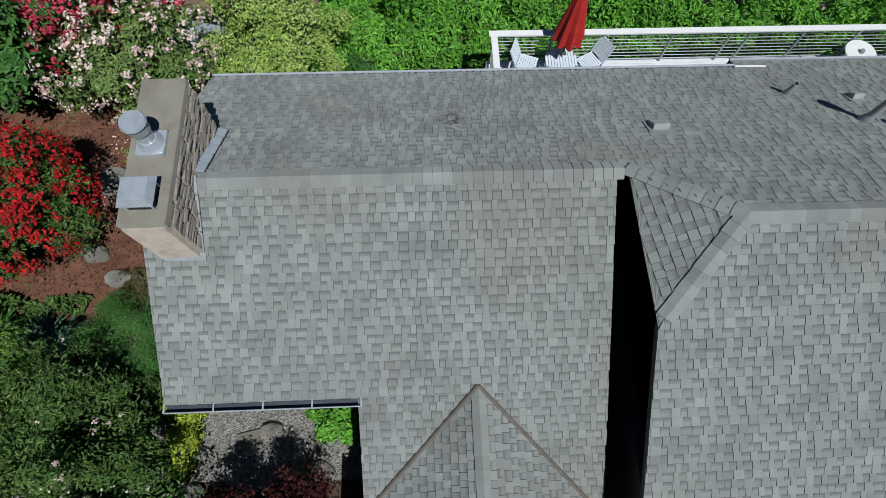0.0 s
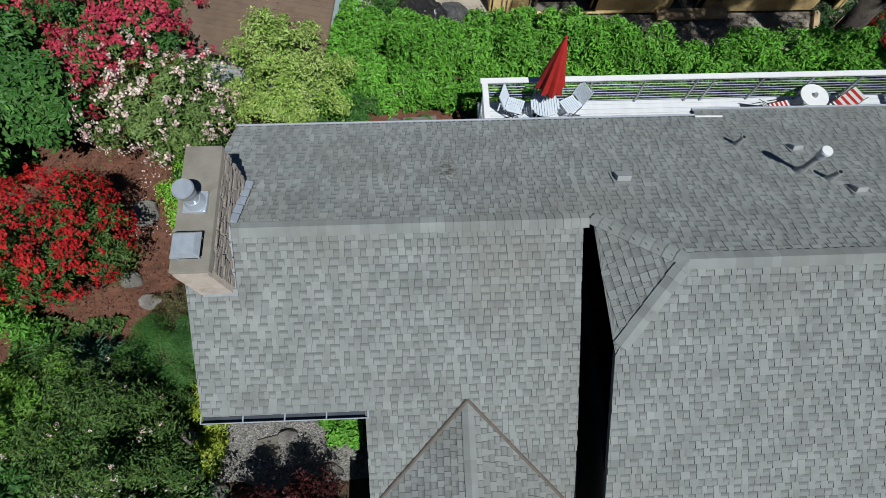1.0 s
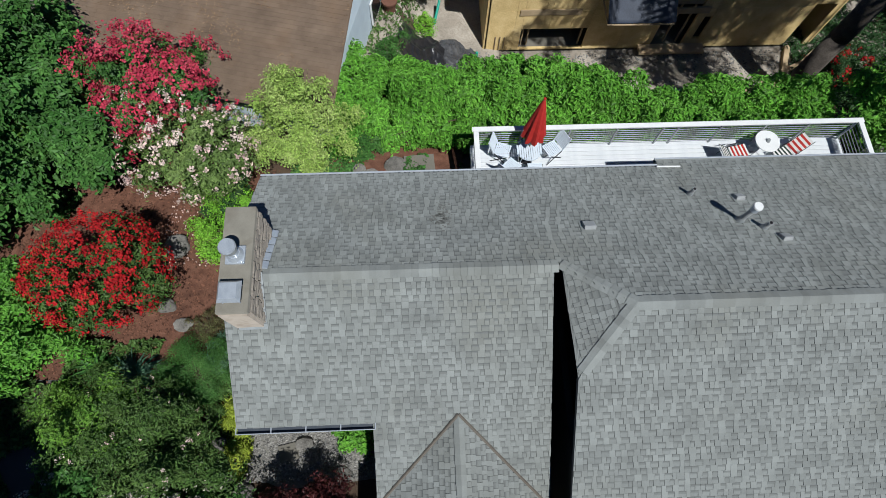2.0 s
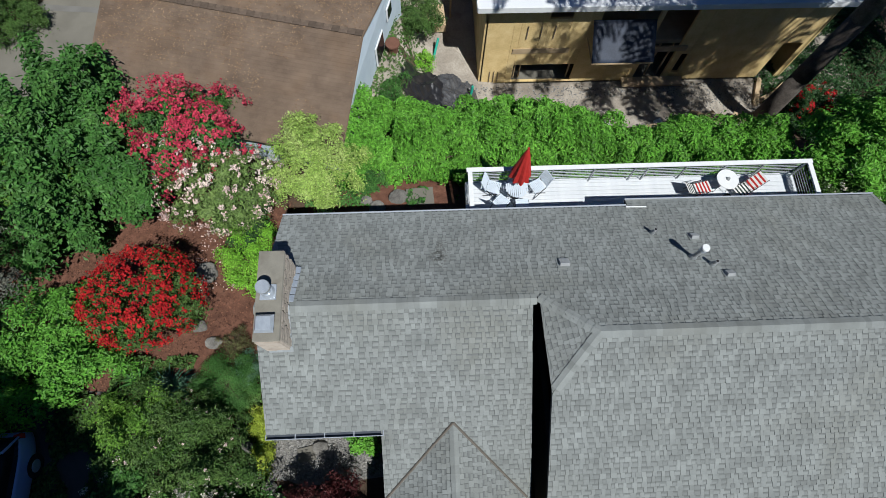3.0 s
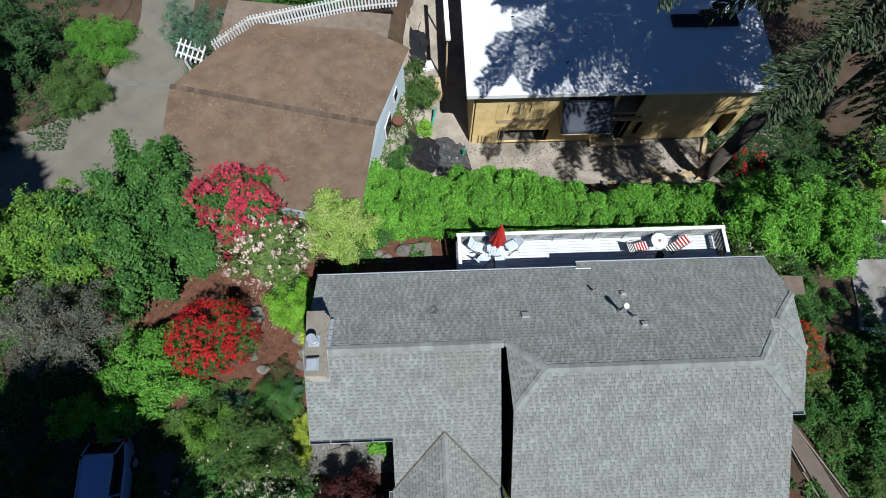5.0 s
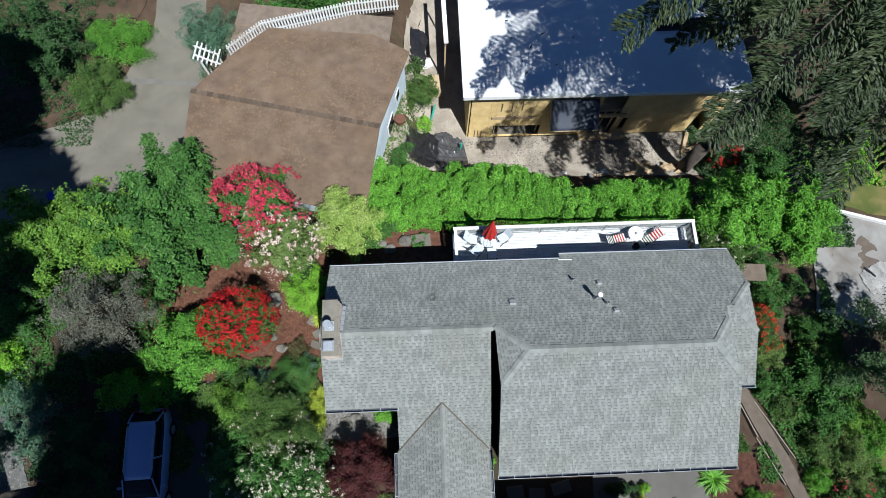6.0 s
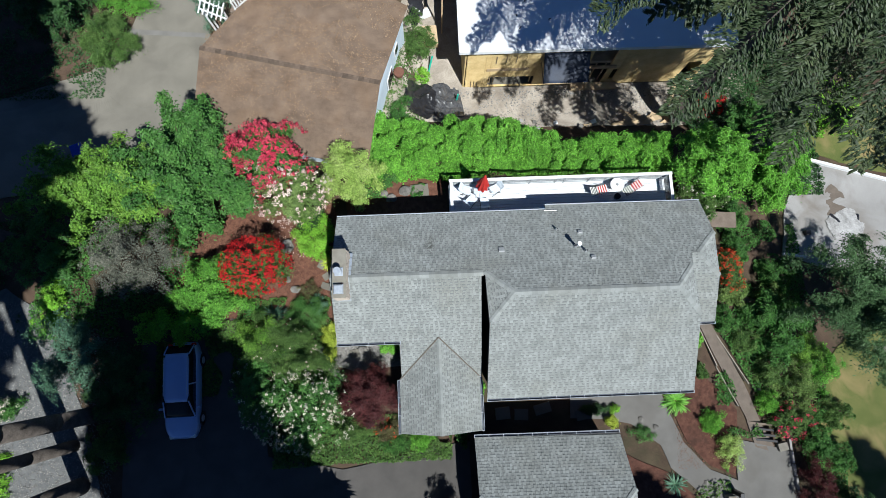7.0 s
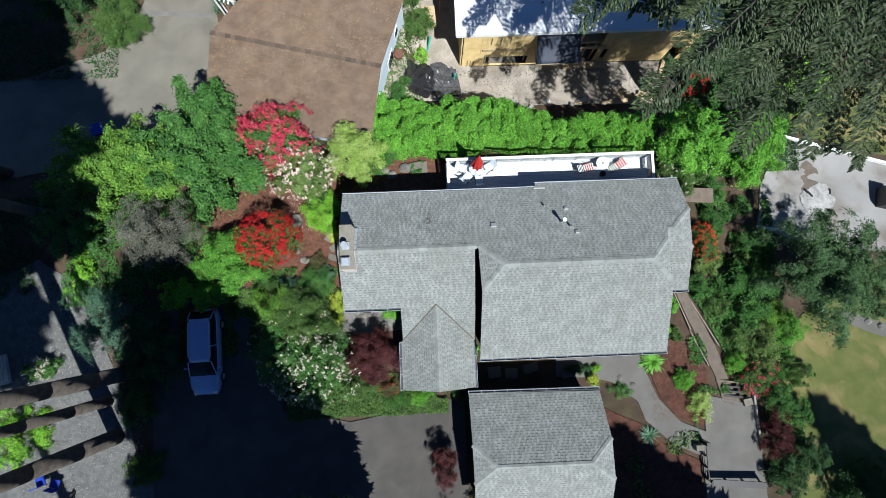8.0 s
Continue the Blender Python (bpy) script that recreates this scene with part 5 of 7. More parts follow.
    top = [Vector((-2.95, 10.6, ze - 0.12)), Vector((-2.1, 14.2, zr - 0.2)), Vector((-0.65, 19.0, 0.85))]
    for k in range(3):
        base[k].x, base[k].y = top[k].x, top[k].y
    f = [bm.verts.new(p) for p in (*base, *top[::-1])]
    bm.faces.new(f)
    r = bmesh.ops.extrude_face_region(bm, geom=bm.faces[:])
    for v in r["geom"]:
        if isinstance(v, bmesh.types.BMVert):
            v.co.x -= 0.16
    bmesh.ops.recalc_face_normals(bm, faces=bm.faces[:])
    part("wall", bm, "blue_wall", h, "pale blue painted end wall")
    for a, b, zt in (((-3.0, 10.6), (-11.6, 12.7), ze), ((-11.6, 12.7), (-9.6, 19.0), ze), ((-0.8, 19.0), (-8.0, 20.8), 0.7)):
        slab_wall(h, "wall", a, b, -3.8, zt - 0.1, 0.16, "blue_wall")
    for k, (s, zc, w, hh) in enumerate(((0.3, -0.3, 0.75, 0.9), (0.62, -0.5, 0.9, 0.9), (0.8, 0.0, 0.5, 0.5))):
        p = top[0].lerp(top[2], s)
        ang = math.degrees(math.atan2(top[2].y - top[0].y, top[2].x - top[0].x))
        win = boxes("window", [((p.x + 0.03, p.y, zc), (w + 0.14, 0.05, hh + 0.14), ang)], "white", h, "white-framed window")
        boxes("pane", [((p.x + 0.05, p.y, zc), (w, 0.05, hh), ang)], "glass", win, "dark glass")


build_brown_house()


# house under construction
def build_site_house():
    h = root("unfinished_house", (10.6, 25, -4.7), "unfinished house sheathed in strand board under a flat white roof", "house")
    yw, x0, x1, zb, zt = 17.2, 3.05, 18.2, -4.9, 0.5
    holes = [(4.6, 7.55, -4.75, -3.5), (5.75, 6.75, -0.55, -0.05), (8.0, 10.5, -1.7, -0.1), (10.7, 12.15, -4.9, -0.1), (12.5, 12.85, -4.3, -2.95), (17.05, 17.95, -4.9, -2.35)]
    xs = sorted({x0, x1, *[v for hh in holes for v in hh[:2]], *np.arange(x0 + 1.22, x1, 1.22).tolist()})
    zs = sorted({zb, zt, -2.46, *[v for hh in holes for v in hh[2:]]})
    for xa, xb in zip(xs, xs[1:]):
        run = None
        for za, zc in zip(zs, zs[1:]):
            mx, mz = (xa + xb) / 2, (za + zc) / 2
            solid = not any(a < mx < b and c < mz < d for a, b, c, d in holes)
            if solid and run and abs(run[1] - za) < 1e-6 and abs(za + 2.46) > 1e-6:
                run[1] = zc
            elif solid:
                if run:
                    boxes("wall_panel", [((mx, yw + 0.06, (run[0] + run[1]) / 2), (xb - xa - 0.008, 0.12, run[1] - run[0] - 0.008))], "osb", h)
                run = [za, zc]
            else:
                if run:
                    boxes("wall_panel", [((mx, yw + 0.06, (run[0] + run[1]) / 2), (xb - xa - 0.008, 0.12, run[1] - run[0] - 0.008))], "osb", h)
                run = None
        if run:
            boxes("wall_panel", [(((xa + xb) / 2, yw + 0.06, (run[0] + run[1]) / 2), (xb - xa - 0.008, 0.12, run[1] - run[0] - 0.008))], "osb", h)
    for a, b in (((x0, yw), (x0, 33)), ((x1, yw), (x1, 33)), ((x0, 33), (x1, 33))):
        slab_wall(h, "wall", a, b, zb, zt, 0.14, "osb")
    boxes("upper_floor", [(((x0 + x1) / 2, 25, -2.2), (x1 - x0 - 0.3, 15.4, 0.25))], "lumber", h, "bare plywood floor")
    boxes("ground_slab", [(((x0 + x1) / 2, 25, zb + 0.02), (x1 - x0 - 0.2, 15.6, 0.12))], "concrete", h)
    # Dark backing wall added behind the openings to keep them dark
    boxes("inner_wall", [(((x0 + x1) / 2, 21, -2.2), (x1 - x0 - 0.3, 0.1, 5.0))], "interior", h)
    boxes("roof", [((10.45, 25.2, 0.66), (15.8, 17.2, 0.2))], "membrane", h, "flat roof under white membrane")
    boxes("roof_edge", [((10.45, 16.58, 0.66), (15.84, 0.05, 0.26)), ((2.53, 25.2, 0.66), (0.05, 17.2, 0.26)), ((18.37, 25.2, 0.66), (0.05, 17.2, 0.26))], "white", h, "thin pale roof edge trim")
    sk = boxes("skylight", [((15.3, 20.9, 0.82), (3.5, 0.75, 0.14))], "black", h, "long dark roof light")
    for k in range(4):
        boxes("pane", [((15.3 - 1.3 + k * 0.86, 20.9, 0.9), (0.78, 0.6, 0.02))], "glass", sk)
    # studs in the openings
    for x in (4.6, 4.75, 5.0, 7.4, 10.85, 11.4, 12.0):
        boxes("stud", [((x, yw + 0.3, -3.6), (0.05, 0.1, 2.4))], "lumber", h)
    boxes("header_beam", [((11.4, yw - 0.05, -2.5), (2.2, 0.1, 0.3))], "lumber", h)
    boxes("ledger", [((5.7, yw - 0.03, -2.5), (2.6, 0.04, 0.3))], "lumber", h, "pale new board along the wall")
    boxes("plank", [((11.6, yw - 0.3, -4.6), (3.0, 0.5, 0.12))], "lumber", h)
    # strap marks on the boards
    for x, z, l in ((4.9, -1.3, 0.8), (5.5, -1.3, 0.8), (6.1, -1.3, 0.8), (3.5, -4.3, 0.8), (3.7, -4.3, 0.8), (3.9, -4.3, 0.7)):
        boxes("rod", [((x, yw - 0.05, z), (0.025, 0.04, l))], "wood_old", h)
    # sheet over the bay
    a = root("bay_cover", (9.4, 16.9, -2.4), "sagging blue-grey tarpaulin over an unfinished bay", "tarpaulin")
    bm = bmesh.new()
    nx, ny = 12, 8
    grid = [[bm.verts.new((7.65 + 2.75 * i / nx, yw - 0.05 - 1.4 * j / ny, -0.6 - 1.05 * j / ny - 0.1 * math.sin(math.pi * i / nx) * math.sin(math.pi * j / ny) + 0.03 * noise.noise(Vector((i * 0.7, j * 0.9, 0))))) for i in range(nx + 1)] for j in range(ny + 1)]
    for j in range(ny):
        for i in range(nx):
            bm.faces.new((grid[j][i], grid[j][i + 1], grid[j + 1][i + 1], grid[j + 1][i]))
    r = bmesh.ops.extrude_face_region(bm, geom=bm.faces[:])
    for v in r["geom"]:
        if isinstance(v, bmesh.types.BMVert):
            v.co.z -= 0.012
    part("sheet", bm, "tarp_blue", a, smooth=True)
    boxes("frame", [((7.68, 16.5, -1.75), (0.05, 1.4, 0.05)), ((10.37, 16.5, -1.75), (0.05, 1.4, 0.05)), ((9.02, 15.77, -1.75), (2.75, 0.05, 0.05))], "lumber", a)


build_site_house()


def crumpled_sheet(name, at, size, height, material, label, seed=0, turn=0.0, n=46):
    """A loose plastic sheet lying in sharp folds over the ground, with an uneven edge."""
    x, y = at
    ob = root(name, (x, y, gz(x, y)), label, "plastic sheet")
    ca, sa = math.cos(radians(turn)), math.sin(radians(turn))
    bm = bmesh.new()
    grid = {}
    for i in range(n + 1):
        for j in range(n + 1):
            u, v = i / n * 2 - 1, j / n * 2 - 1
            w = 1 + 0.22 * noise.noise(Vector((u * 1.6, v * 1.6, seed))) + 0.1 * noise.noise(Vector((u * 5, v * 5, seed)))
            if (abs(u) ** 2.6 + abs(v) ** 2.6) ** (1 / 2.6) > w:
                continue
            px, py = u * size[0], v * size[1]
            fold = 1 - abs(noise.noise(Vector((px * 1.1 + seed, py * 0.75, 0)))) * 2.4
            fine = 1 - abs(noise.noise(Vector((px * 2.9, py * 2.3 + seed, 1)))) * 2.2
            up = max(0, 1 - (u * u + v * v) * 0.6) * height * (0.35 + 0.65 * max(0, fold)) + 0.3 * height ** 0.5 * 0.35 * max(0, fine)
            gx, gy = x + ca * px - sa * py, y + sa * px + ca * py
            grid[i, j] = bm.verts.new((gx, gy, gz(gx, gy) + 0.07 + up))
    for i, j in grid:
        q4 = [(i, j), (i + 1, j), (i + 1, j + 1), (i, j + 1)]
        if all(k in grid for k in q4):
            bm.faces.new([grid[k] for k in q4])
    r = bmesh.ops.extrude_face_region(bm, geom=bm.faces[:])
    for v in r["geom"]:
        if isinstance(v, bmesh.types.BMVert):
            v.co.z -= 0.01
    bmesh.ops.recalc_face_normals(bm, faces=bm.faces[:])
    part("sheet", bm, material, ob)
    return ob


def heap(name, at, r, material, label, category, seed=0, spike=0.25, n=4):
    """A crumpled, folded heap resting on the ground."""
    x, y = at
    bm = bmesh.new()
    bmesh.ops.create_icosphere(bm, subdivisions=n, radius=1.0)
    for v in bm.verts:
        d = noise.noise(v.co * 1.7 + Vector((seed, 0, 0))) + 0.6 * noise.noise(v.co * 4.1 + Vector((0, seed, 0)))
        v.co *= 1 + spike * d
        v.co = Vector((v.co.x * r[0], v.co.y * r[1], max(v.co.z, -0.25) * r[2]))
        v.co += Vector((x, y, gz(x, y) + 0.02))
    return tagged(part(name, bm, material), label, category)


crumpled_sheet("plastic_sheet", (0.3, 15.6), (1.0, 1.35), 0.75, "tarp_black", "heap covered with crumpled black plastic sheeting", 3, -12)
crumpled_sheet("plastic_sheet", (1.85, 15.7), (1.05, 1.5), 0.5, "film_plastic", "torn grey plastic film in wrinkles over rubble", 9, 8)
heap("plastic_sheet", (-0.3, 22.6), (0.9, 1.7, 0.3), "tarp_black", "long strip of black sheeting between the houses", "plastic sheet", 5, 0.4)
q = random.Random(44)
for k in range(17):
    x, y, l = q.uniform(12.9, 15.9), q.uniform(13.9, 15.0), q.uniform(0.6, 1.7)
    tagged(boxes("scrap_board", [((x, y, gz(x, y) + 0.08 + 0.035 * (k % 5)), (l, q.uniform(0.15, 0.45), 0.03), q.uniform(-35, 40))], "lumber", w=0.004), "offcut of new yellow board on the bare ground", "board", "scrap boards")
for k in range(22):
    x, y = q.uniform(3.0, 12.5), q.uniform(13.6, 14.5)
    l = q.uniform(0.1, 0.4)
    tagged(boxes("rubble_chunk", [((x, y, gz(x, y) + 0.07), (l, l * q.uniform(0.4, 0.9), 0.08), q.uniform(0, 180))], q.choice(("wood_old", "pad_concrete", "lumber", "rock")), w=0.008), "broken chunk of building waste on bare ground", "rubble", "building waste")
for x, y, s in ((11.26, 14.2, 0.35), (8.8, 14.2, 0.28), (0.65, 22.0, 0.7)):
    tagged(boxes("polystyrene_block", [((x, y, gz(x, y) + 0.12), (s, s * 0.8, 0.2), 20)], "white", w=0.01), "white polystyrene block lying on bare ground", "block", "white blocks")
bm = bmesh.new()
cyl(bm, (2.5, 16.1, gz(2.5, 16.1)), (2.6, 16.2, gz(2.5, 16.1) + 0.9), 0.06, seg=12)
M["clay"] = mat("brown_clay", [(0.12, 0.055, 0.035), (0.19, 0.09, 0.06)], 0.85, 4, 40, 0.3)
M["teal"] = mat("teal_plastic", [(0.03, 0.3, 0.22), (0.05, 0.4, 0.3)], 0.4, 4, 40, 0.05)
tagged(part("pipe_stub", bm, "teal"), "teal plastic pipe standing out of the ground", "pipe")
bm = bmesh.new()
za = gz(0.95, 18.4)
cyl(bm, (0.75, 17.9, za), (1.05, 18.7, za + 0.75), 0.06, seg=12)
tagged(part("pipe_stub", bm, "teal"), "long teal plastic pipe leaning by the scrub", "pipe")
za = gz(-1.0, 16.4)
pot = root("clay_pot", (-1.0, 16.4, za), "brown clay pot on bare ground by the blue wall", "plant pot")
bm = bmesh.new()
cyl(bm, (-1.0, 16.4, za - 0.02), (-1.0, 16.4, za + 0.5), 0.2, 0.28, 20)
part("bowl", bm, "clay", pot)
bm = bmesh.new()
cyl(bm, (-1.0, 16.4, za + 0.44), (-1.0, 16.4, za + 0.52), 0.31, 0.31, 20)
part("rim", bm, "clay", pot)
gut = root("white_gutter", (1.78, 20.7, gz(1.78, 20.7)), "white gutter pipe standing between the houses", "gutter")
boxes("channel", [((1.72, 22.6, 0.2), (0.26, 4.2, 0.14), 1)], "white", gut, w=0.02)
for y in (20.9, 24.2):
    boxes("strut", [((1.74, y, (gz(1.74, y) + 0.13) / 2), (0.09, 0.09, 0.13 - gz(1.74, y)))], "lumber", gut)
tagged(boxes("plywood_sheet", [((0.95, 20.3, gz(0.95, 20.3) + 0.3), (0.95, 1.3, 0.5), 4)], "lumber", w=0.01), "pale plywood crate between the houses", "crate")
for x, y, a in ((16.95, 16.3, 70), (17.4, 16.0, 25), (17.8, 16.2, 40)):
    tagged(boxes("timber_beam", [((x, y, gz(x, y) + 0.12), (1.7, 0.24, 0.2), a)], "lumber", w=0.01), "new timber beam lying before the doorway", "beam", "beams before the doorway")
q = random.Random(61)
for k in range(9):
    x, y = q.uniform(3.4, 9.5), q.uniform(17.4, 21.5)
    tagged(boxes("roof_scrap", [((x, y, 0.79), (q.uniform(0.1, 0.25), 0.05, 0.05), q.uniform(0, 180))], "black", w=0.008), "small dark scrap lying on the white roof", "scrap", "scraps on the roof")


# picket fence behind the brown house
def picket_fence(name, pts, h, z, label):
    f = root(name, (*pts[0], z), label, "fence")
    first = None
    for (ax, ay), (bx, by) in zip(pts, pts[1:]):
        L, ang = math.hypot(bx - ax, by - ay), math.degrees(math.atan2(by - ay, bx - ax))
        boxes("rail", [(((ax + bx) / 2, (ay + by) / 2, z + h * 0.25), (L, 0.04, 0.07), ang), (((ax + bx) / 2, (ay + by) / 2, z + h * 0.8), (L, 0.04, 0.07), ang)], "white", f)
        n = int(L / 0.17)
        for k in range(n):
            if first is None:
                bm = bmesh.new()
                box(bm, (0, 0, h / 2), (0.09, 0.025, h))
                ob = first = part("picket", bm, "white", f)
            else:
                ob = new("picket", first.data)
                ob.parent, ob.matrix_parent_inverse = f, f.matrix_basis.inverted()
            s = (k + 0.5) / n
            ob.matrix_basis = Matrix.Translation((ax + (bx - ax) * s, ay + (by - ay) * s, z)) @ Matrix.Rotation(radians(ang), 4, "Z")


picket_fence("picket_fence", [(-10.4, 20.1), (-8.6, 21.7), (-3.6, 22.9), (-0.9, 23.2)], 1.1, -0.2, "white picket fence round the neighbour's terrace")
tagged(boxes("terrace", [((-6.0, 21.4, -0.3), (9.0, 3.8, 0.2), -8)], "wood_old"), "wooden terrace floor behind the brown house", "terrace")


tagged(boxes("terrace_step", [((-11.3, 20.6, gz(-11.3, 20.6) + 0.3), (1.0, 1.4, 0.6), 25)], "wood_old"), "timber steps up to the terrace", "steps")
pg = root("pergola", (-11.85, 20.4, gz(-11.85, 20.4)), "small white slatted pergola at the drive's edge", "pergola")
for x, y in ((-12.5, 20.9), (-11.2, 20.3), (-12.3, 20.2), (-11.0, 19.7)):
    boxes("post", [((x, y, (gz(x, y) - 0.1) / 2), (0.09, 0.09, -0.1 - gz(x, y)))], "white", pg)
for a, b in (((-12.5, 20.9), (-11.2, 20.3)), ((-12.3, 20.2), (-11.0, 19.7))):
    boxes("beam", [(((a[0] + b[0]) / 2, (a[1] + b[1]) / 2, -0.06), (1.7, 0.07, 0.12), -24)], "white", pg)
for k in range(6):
    boxes("slat", [((-12.4 + 0.26 * k, 20.55 - 0.11 * k, 0.03), (0.07, 1.15, 0.06), -8)], "white", pg)


# car in the shade
def build_car():
    cx, cy = -11.85, -1.2
    g0 = gz(cx, cy) + 0.045
    car = root("car", (cx, cy, g0), "silver estate car in tree shade, its paint tinted with sky blue", "car")
    m = Matrix.Translation((cx, cy, g0)) @ Matrix.Rotation(radians(1.5), 4, "Z") @ Matrix.Diagonal((0.92, 1, 1, 1))

    def loft(name, ys, ring, mt, lab="", smooth=True):
        """A closed skin through the rings at the places ys along the car; ring(y): half outline (x, z) from the top's middle down."""
        bm = bmesh.new()
        rows = []
        for y in ys:
            half = ring(y)
            rows.append([bm.verts.new((x, y, z)) for x, z in half] + [bm.verts.new((-x, y, z)) for x, z in half[::-1]])
        n = len(rows[0])
        for a, b in zip(rows, rows[1:]):
            for i in range(n):
                bm.faces.new((a[i], a[(i + 1) % n], b[(i + 1) % n], b[i]))
        bm.faces.new(rows[0])
        bm.faces.new(rows[-1][::-1])
        bmesh.ops.recalc_face_normals(bm, faces=bm.faces[:])
        bm.transform(m)
        return part(name, bm, mt, car, lab, smooth=smooth)

    plan = lambda y: 0.88 * (1 - 0.3 * max(0, (abs(y) - 1.35) / 0.95) ** 2.6)
    deck = lambda y: float(np.interp(y, [-2.3, -2.2, -1.9, -1.2, -0.9, 1.9, 2.15, 2.3], [0.6, 0.74, 0.86, 0.97, 0.98, 1.0, 0.96, 0.7]))

    def body(y):
        w, z = plan(y), deck(y)
        return [(0.02, z + 0.02), (w * 0.55, z + 0.015), (w * 0.86, z - 0.02), (w * 0.97, z - 0.1), (w, 0.58), (w * 0.985, 0.4), (w * 0.9, 0.25), (0.02, 0.23)]

    loft("body", np.concatenate([np.linspace(-2.3, -1.5, 9), np.linspace(-1.2, 1.5, 8), np.linspace(1.7, 2.3, 7)]), body, "car_paint")
    top = lambda y: float(np.interp(y, [-1.25, -0.9, -0.45, 0.2, 1.2, 1.75, 2.16], [0.98, 1.21, 1.44, 1.5, 1.49, 1.44, 1.0]))

    def cabin(y):
        z = max(top(y), 0.95)
        k = (z - 0.95) / 0.55
        w0, w1 = min(0.8, plan(y) * 0.9), 0.8 - 0.17 * k
        return [(0.02, z), (w1 * 0.7, z - 0.008), (w1, z - 0.035), ((w0 + w1) / 2, (z + 0.93) / 2), (w0, 0.93), (0.02, 0.92)]

    loft("glasshouse", np.linspace(-1.25, 2.16, 22), cabin, "glass", "dark tinted windows")

    def shell(y):
        z = top(y) + 0.018
        w = 0.655 * (1 - 0.1 * max(0, (abs(y - 0.65) - 0.7) / 0.5) ** 2)
        return [(0.02, z), (w * 0.6, z - 0.004), (w * 0.92, z - 0.022), (w, z - 0.06), (w * 0.9, z - 0.08), (0.02, z - 0.06)]

    loft("roof", np.linspace(-0.5, 1.78, 12), shell, "car_paint")
    for sx in (-1, 1):
        bm = bmesh.new()
        cyl(bm, (sx * 0.6, -0.15, 1.545), (sx * 0.6, 1.6, 1.535), 0.018, seg=8)
        for y in (-0.15, 0.7, 1.6):
            cyl(bm, (sx * 0.6, y, 1.45), (sx * 0.6, y, 1.54), 0.02, seg=6)
        bm.transform(m)
        part("roof_rail", bm, "galv", car)
        for ya, za, xa, yb, zb, xb in ((-1.22, 0.98, 0.78, -0.48, 1.44, 0.65), (0.35, 0.95, 0.82, 0.3, 1.46, 0.66), (1.75, 1.42, 0.65, 2.15, 0.98, 0.7)):
            bm = bmesh.new()
            cyl(bm, (sx * xa, ya, za), (sx * xb, yb, zb), 0.036, seg=8)
            bm.transform(m)
            part("pillar", bm, "car_paint", car)
        bm = bmesh.new()
        box(bm, (sx * 0.97, -0.82, 1.02), (0.2, 0.1, 0.13))
        bevel(bm, 0.03, 2)
        bm.transform(m)
        part("wing_mirror", bm, "car_paint", car)
        for y in (-1.42, 1.38):
            bm = bmesh.new()
            cyl(bm, (sx * 0.7, y, 0.33), (sx * 0.9, y, 0.33), 0.33, seg=24)
            bm.transform(m)
            wh = part("wheel", bm, "rubber", car)
            bm = bmesh.new()
            cyl(bm, (sx * 0.88, y, 0.33), (sx * 0.915, y, 0.33), 0.2, 0.17, 16)
            bm.transform(m)
            part("rim", bm, "galv", wh)
        bm = bmesh.new()
        box(bm, (sx * 0.52, -2.16, 0.68), (0.3, 0.2, 0.12), sx * -18)
        bevel(bm, 0.03, 2)
        bm.transform(m)
        part("headlight", bm, "white", car)
        bm = bmesh.new()
        box(bm, (sx * 0.6, 2.17, 0.82), (0.22, 0.14, 0.2), sx * 16)
        bevel(bm, 0.02, 2)
        bm.transform(m)
        part("tail_light", bm, "red_cloth", car)


build_car()


# rocks, slabs and garden edges
def rock(at, s, seed, label="rounded grey garden boulder", lift=0.0):
    x, y = at
    bm = bmesh.new()
    bmesh.ops.create_icosphere(bm, subdivisions=3, radius=1.0)
    for v in bm.verts:
        d = noise.noise(v.co * 1.1 + Vector((seed * 3.1, 0, 0))) + 0.4 * noise.noise(v.co * 3 + Vector((0, seed, 0)))
        v.co *= 1 + 0.28 * d
        v.co = Vector((v.co.x * s[0], v.co.y * s[1], v.co.z * s[2])) + Vector((x, y, gz(x, y) + s[2] * 0.35 + lift))
    return tagged(part("boulder", bm, "rock"), label, "rock", "garden boulders")


q = random.Random(21)
for k, (x, y, s) in enumerate(((-7.05, 5.9, 0.34), (-7.1, 4.15, 0.24), (-6.6, 3.6, 0.2), (-5.6, 1.1, 0.2), (-5.3, 0.5, 0.24), (-5.0, -0.1, 0.2), (-4.7, -0.7, 0.22), (-4.2, -1.0, 0.2), (-3.2, 0.4, 0.22), (-2.2, -0.4, 0.26), (-1.7, 0.3, 0.16),
                              (-6.9, 2.4, 0.22), (-7.2, 1.6, 0.26), (-4.9, 3.7, 0.18), (-1.6, 8.6, 0.24), (-0.8, 9.0, 0.3), (-2.0, 8.9, 0.22), (13.9, -6.9, 0.14), (11.6, -4.1, 0.16), (10.9, -3.7, 0.15), (17.6, -2.6, 0.15), (25.9, -0.75, 0.2), (26.6, -1.0, 0.24), (27.3, -1.3, 0.2), (28.0, -1.6, 0.22))):
    rock((x, y), (s * q.uniform(0.9, 1.3), s * q.uniform(0.8, 1.1), s * q.uniform(0.5, 0.8)), k)
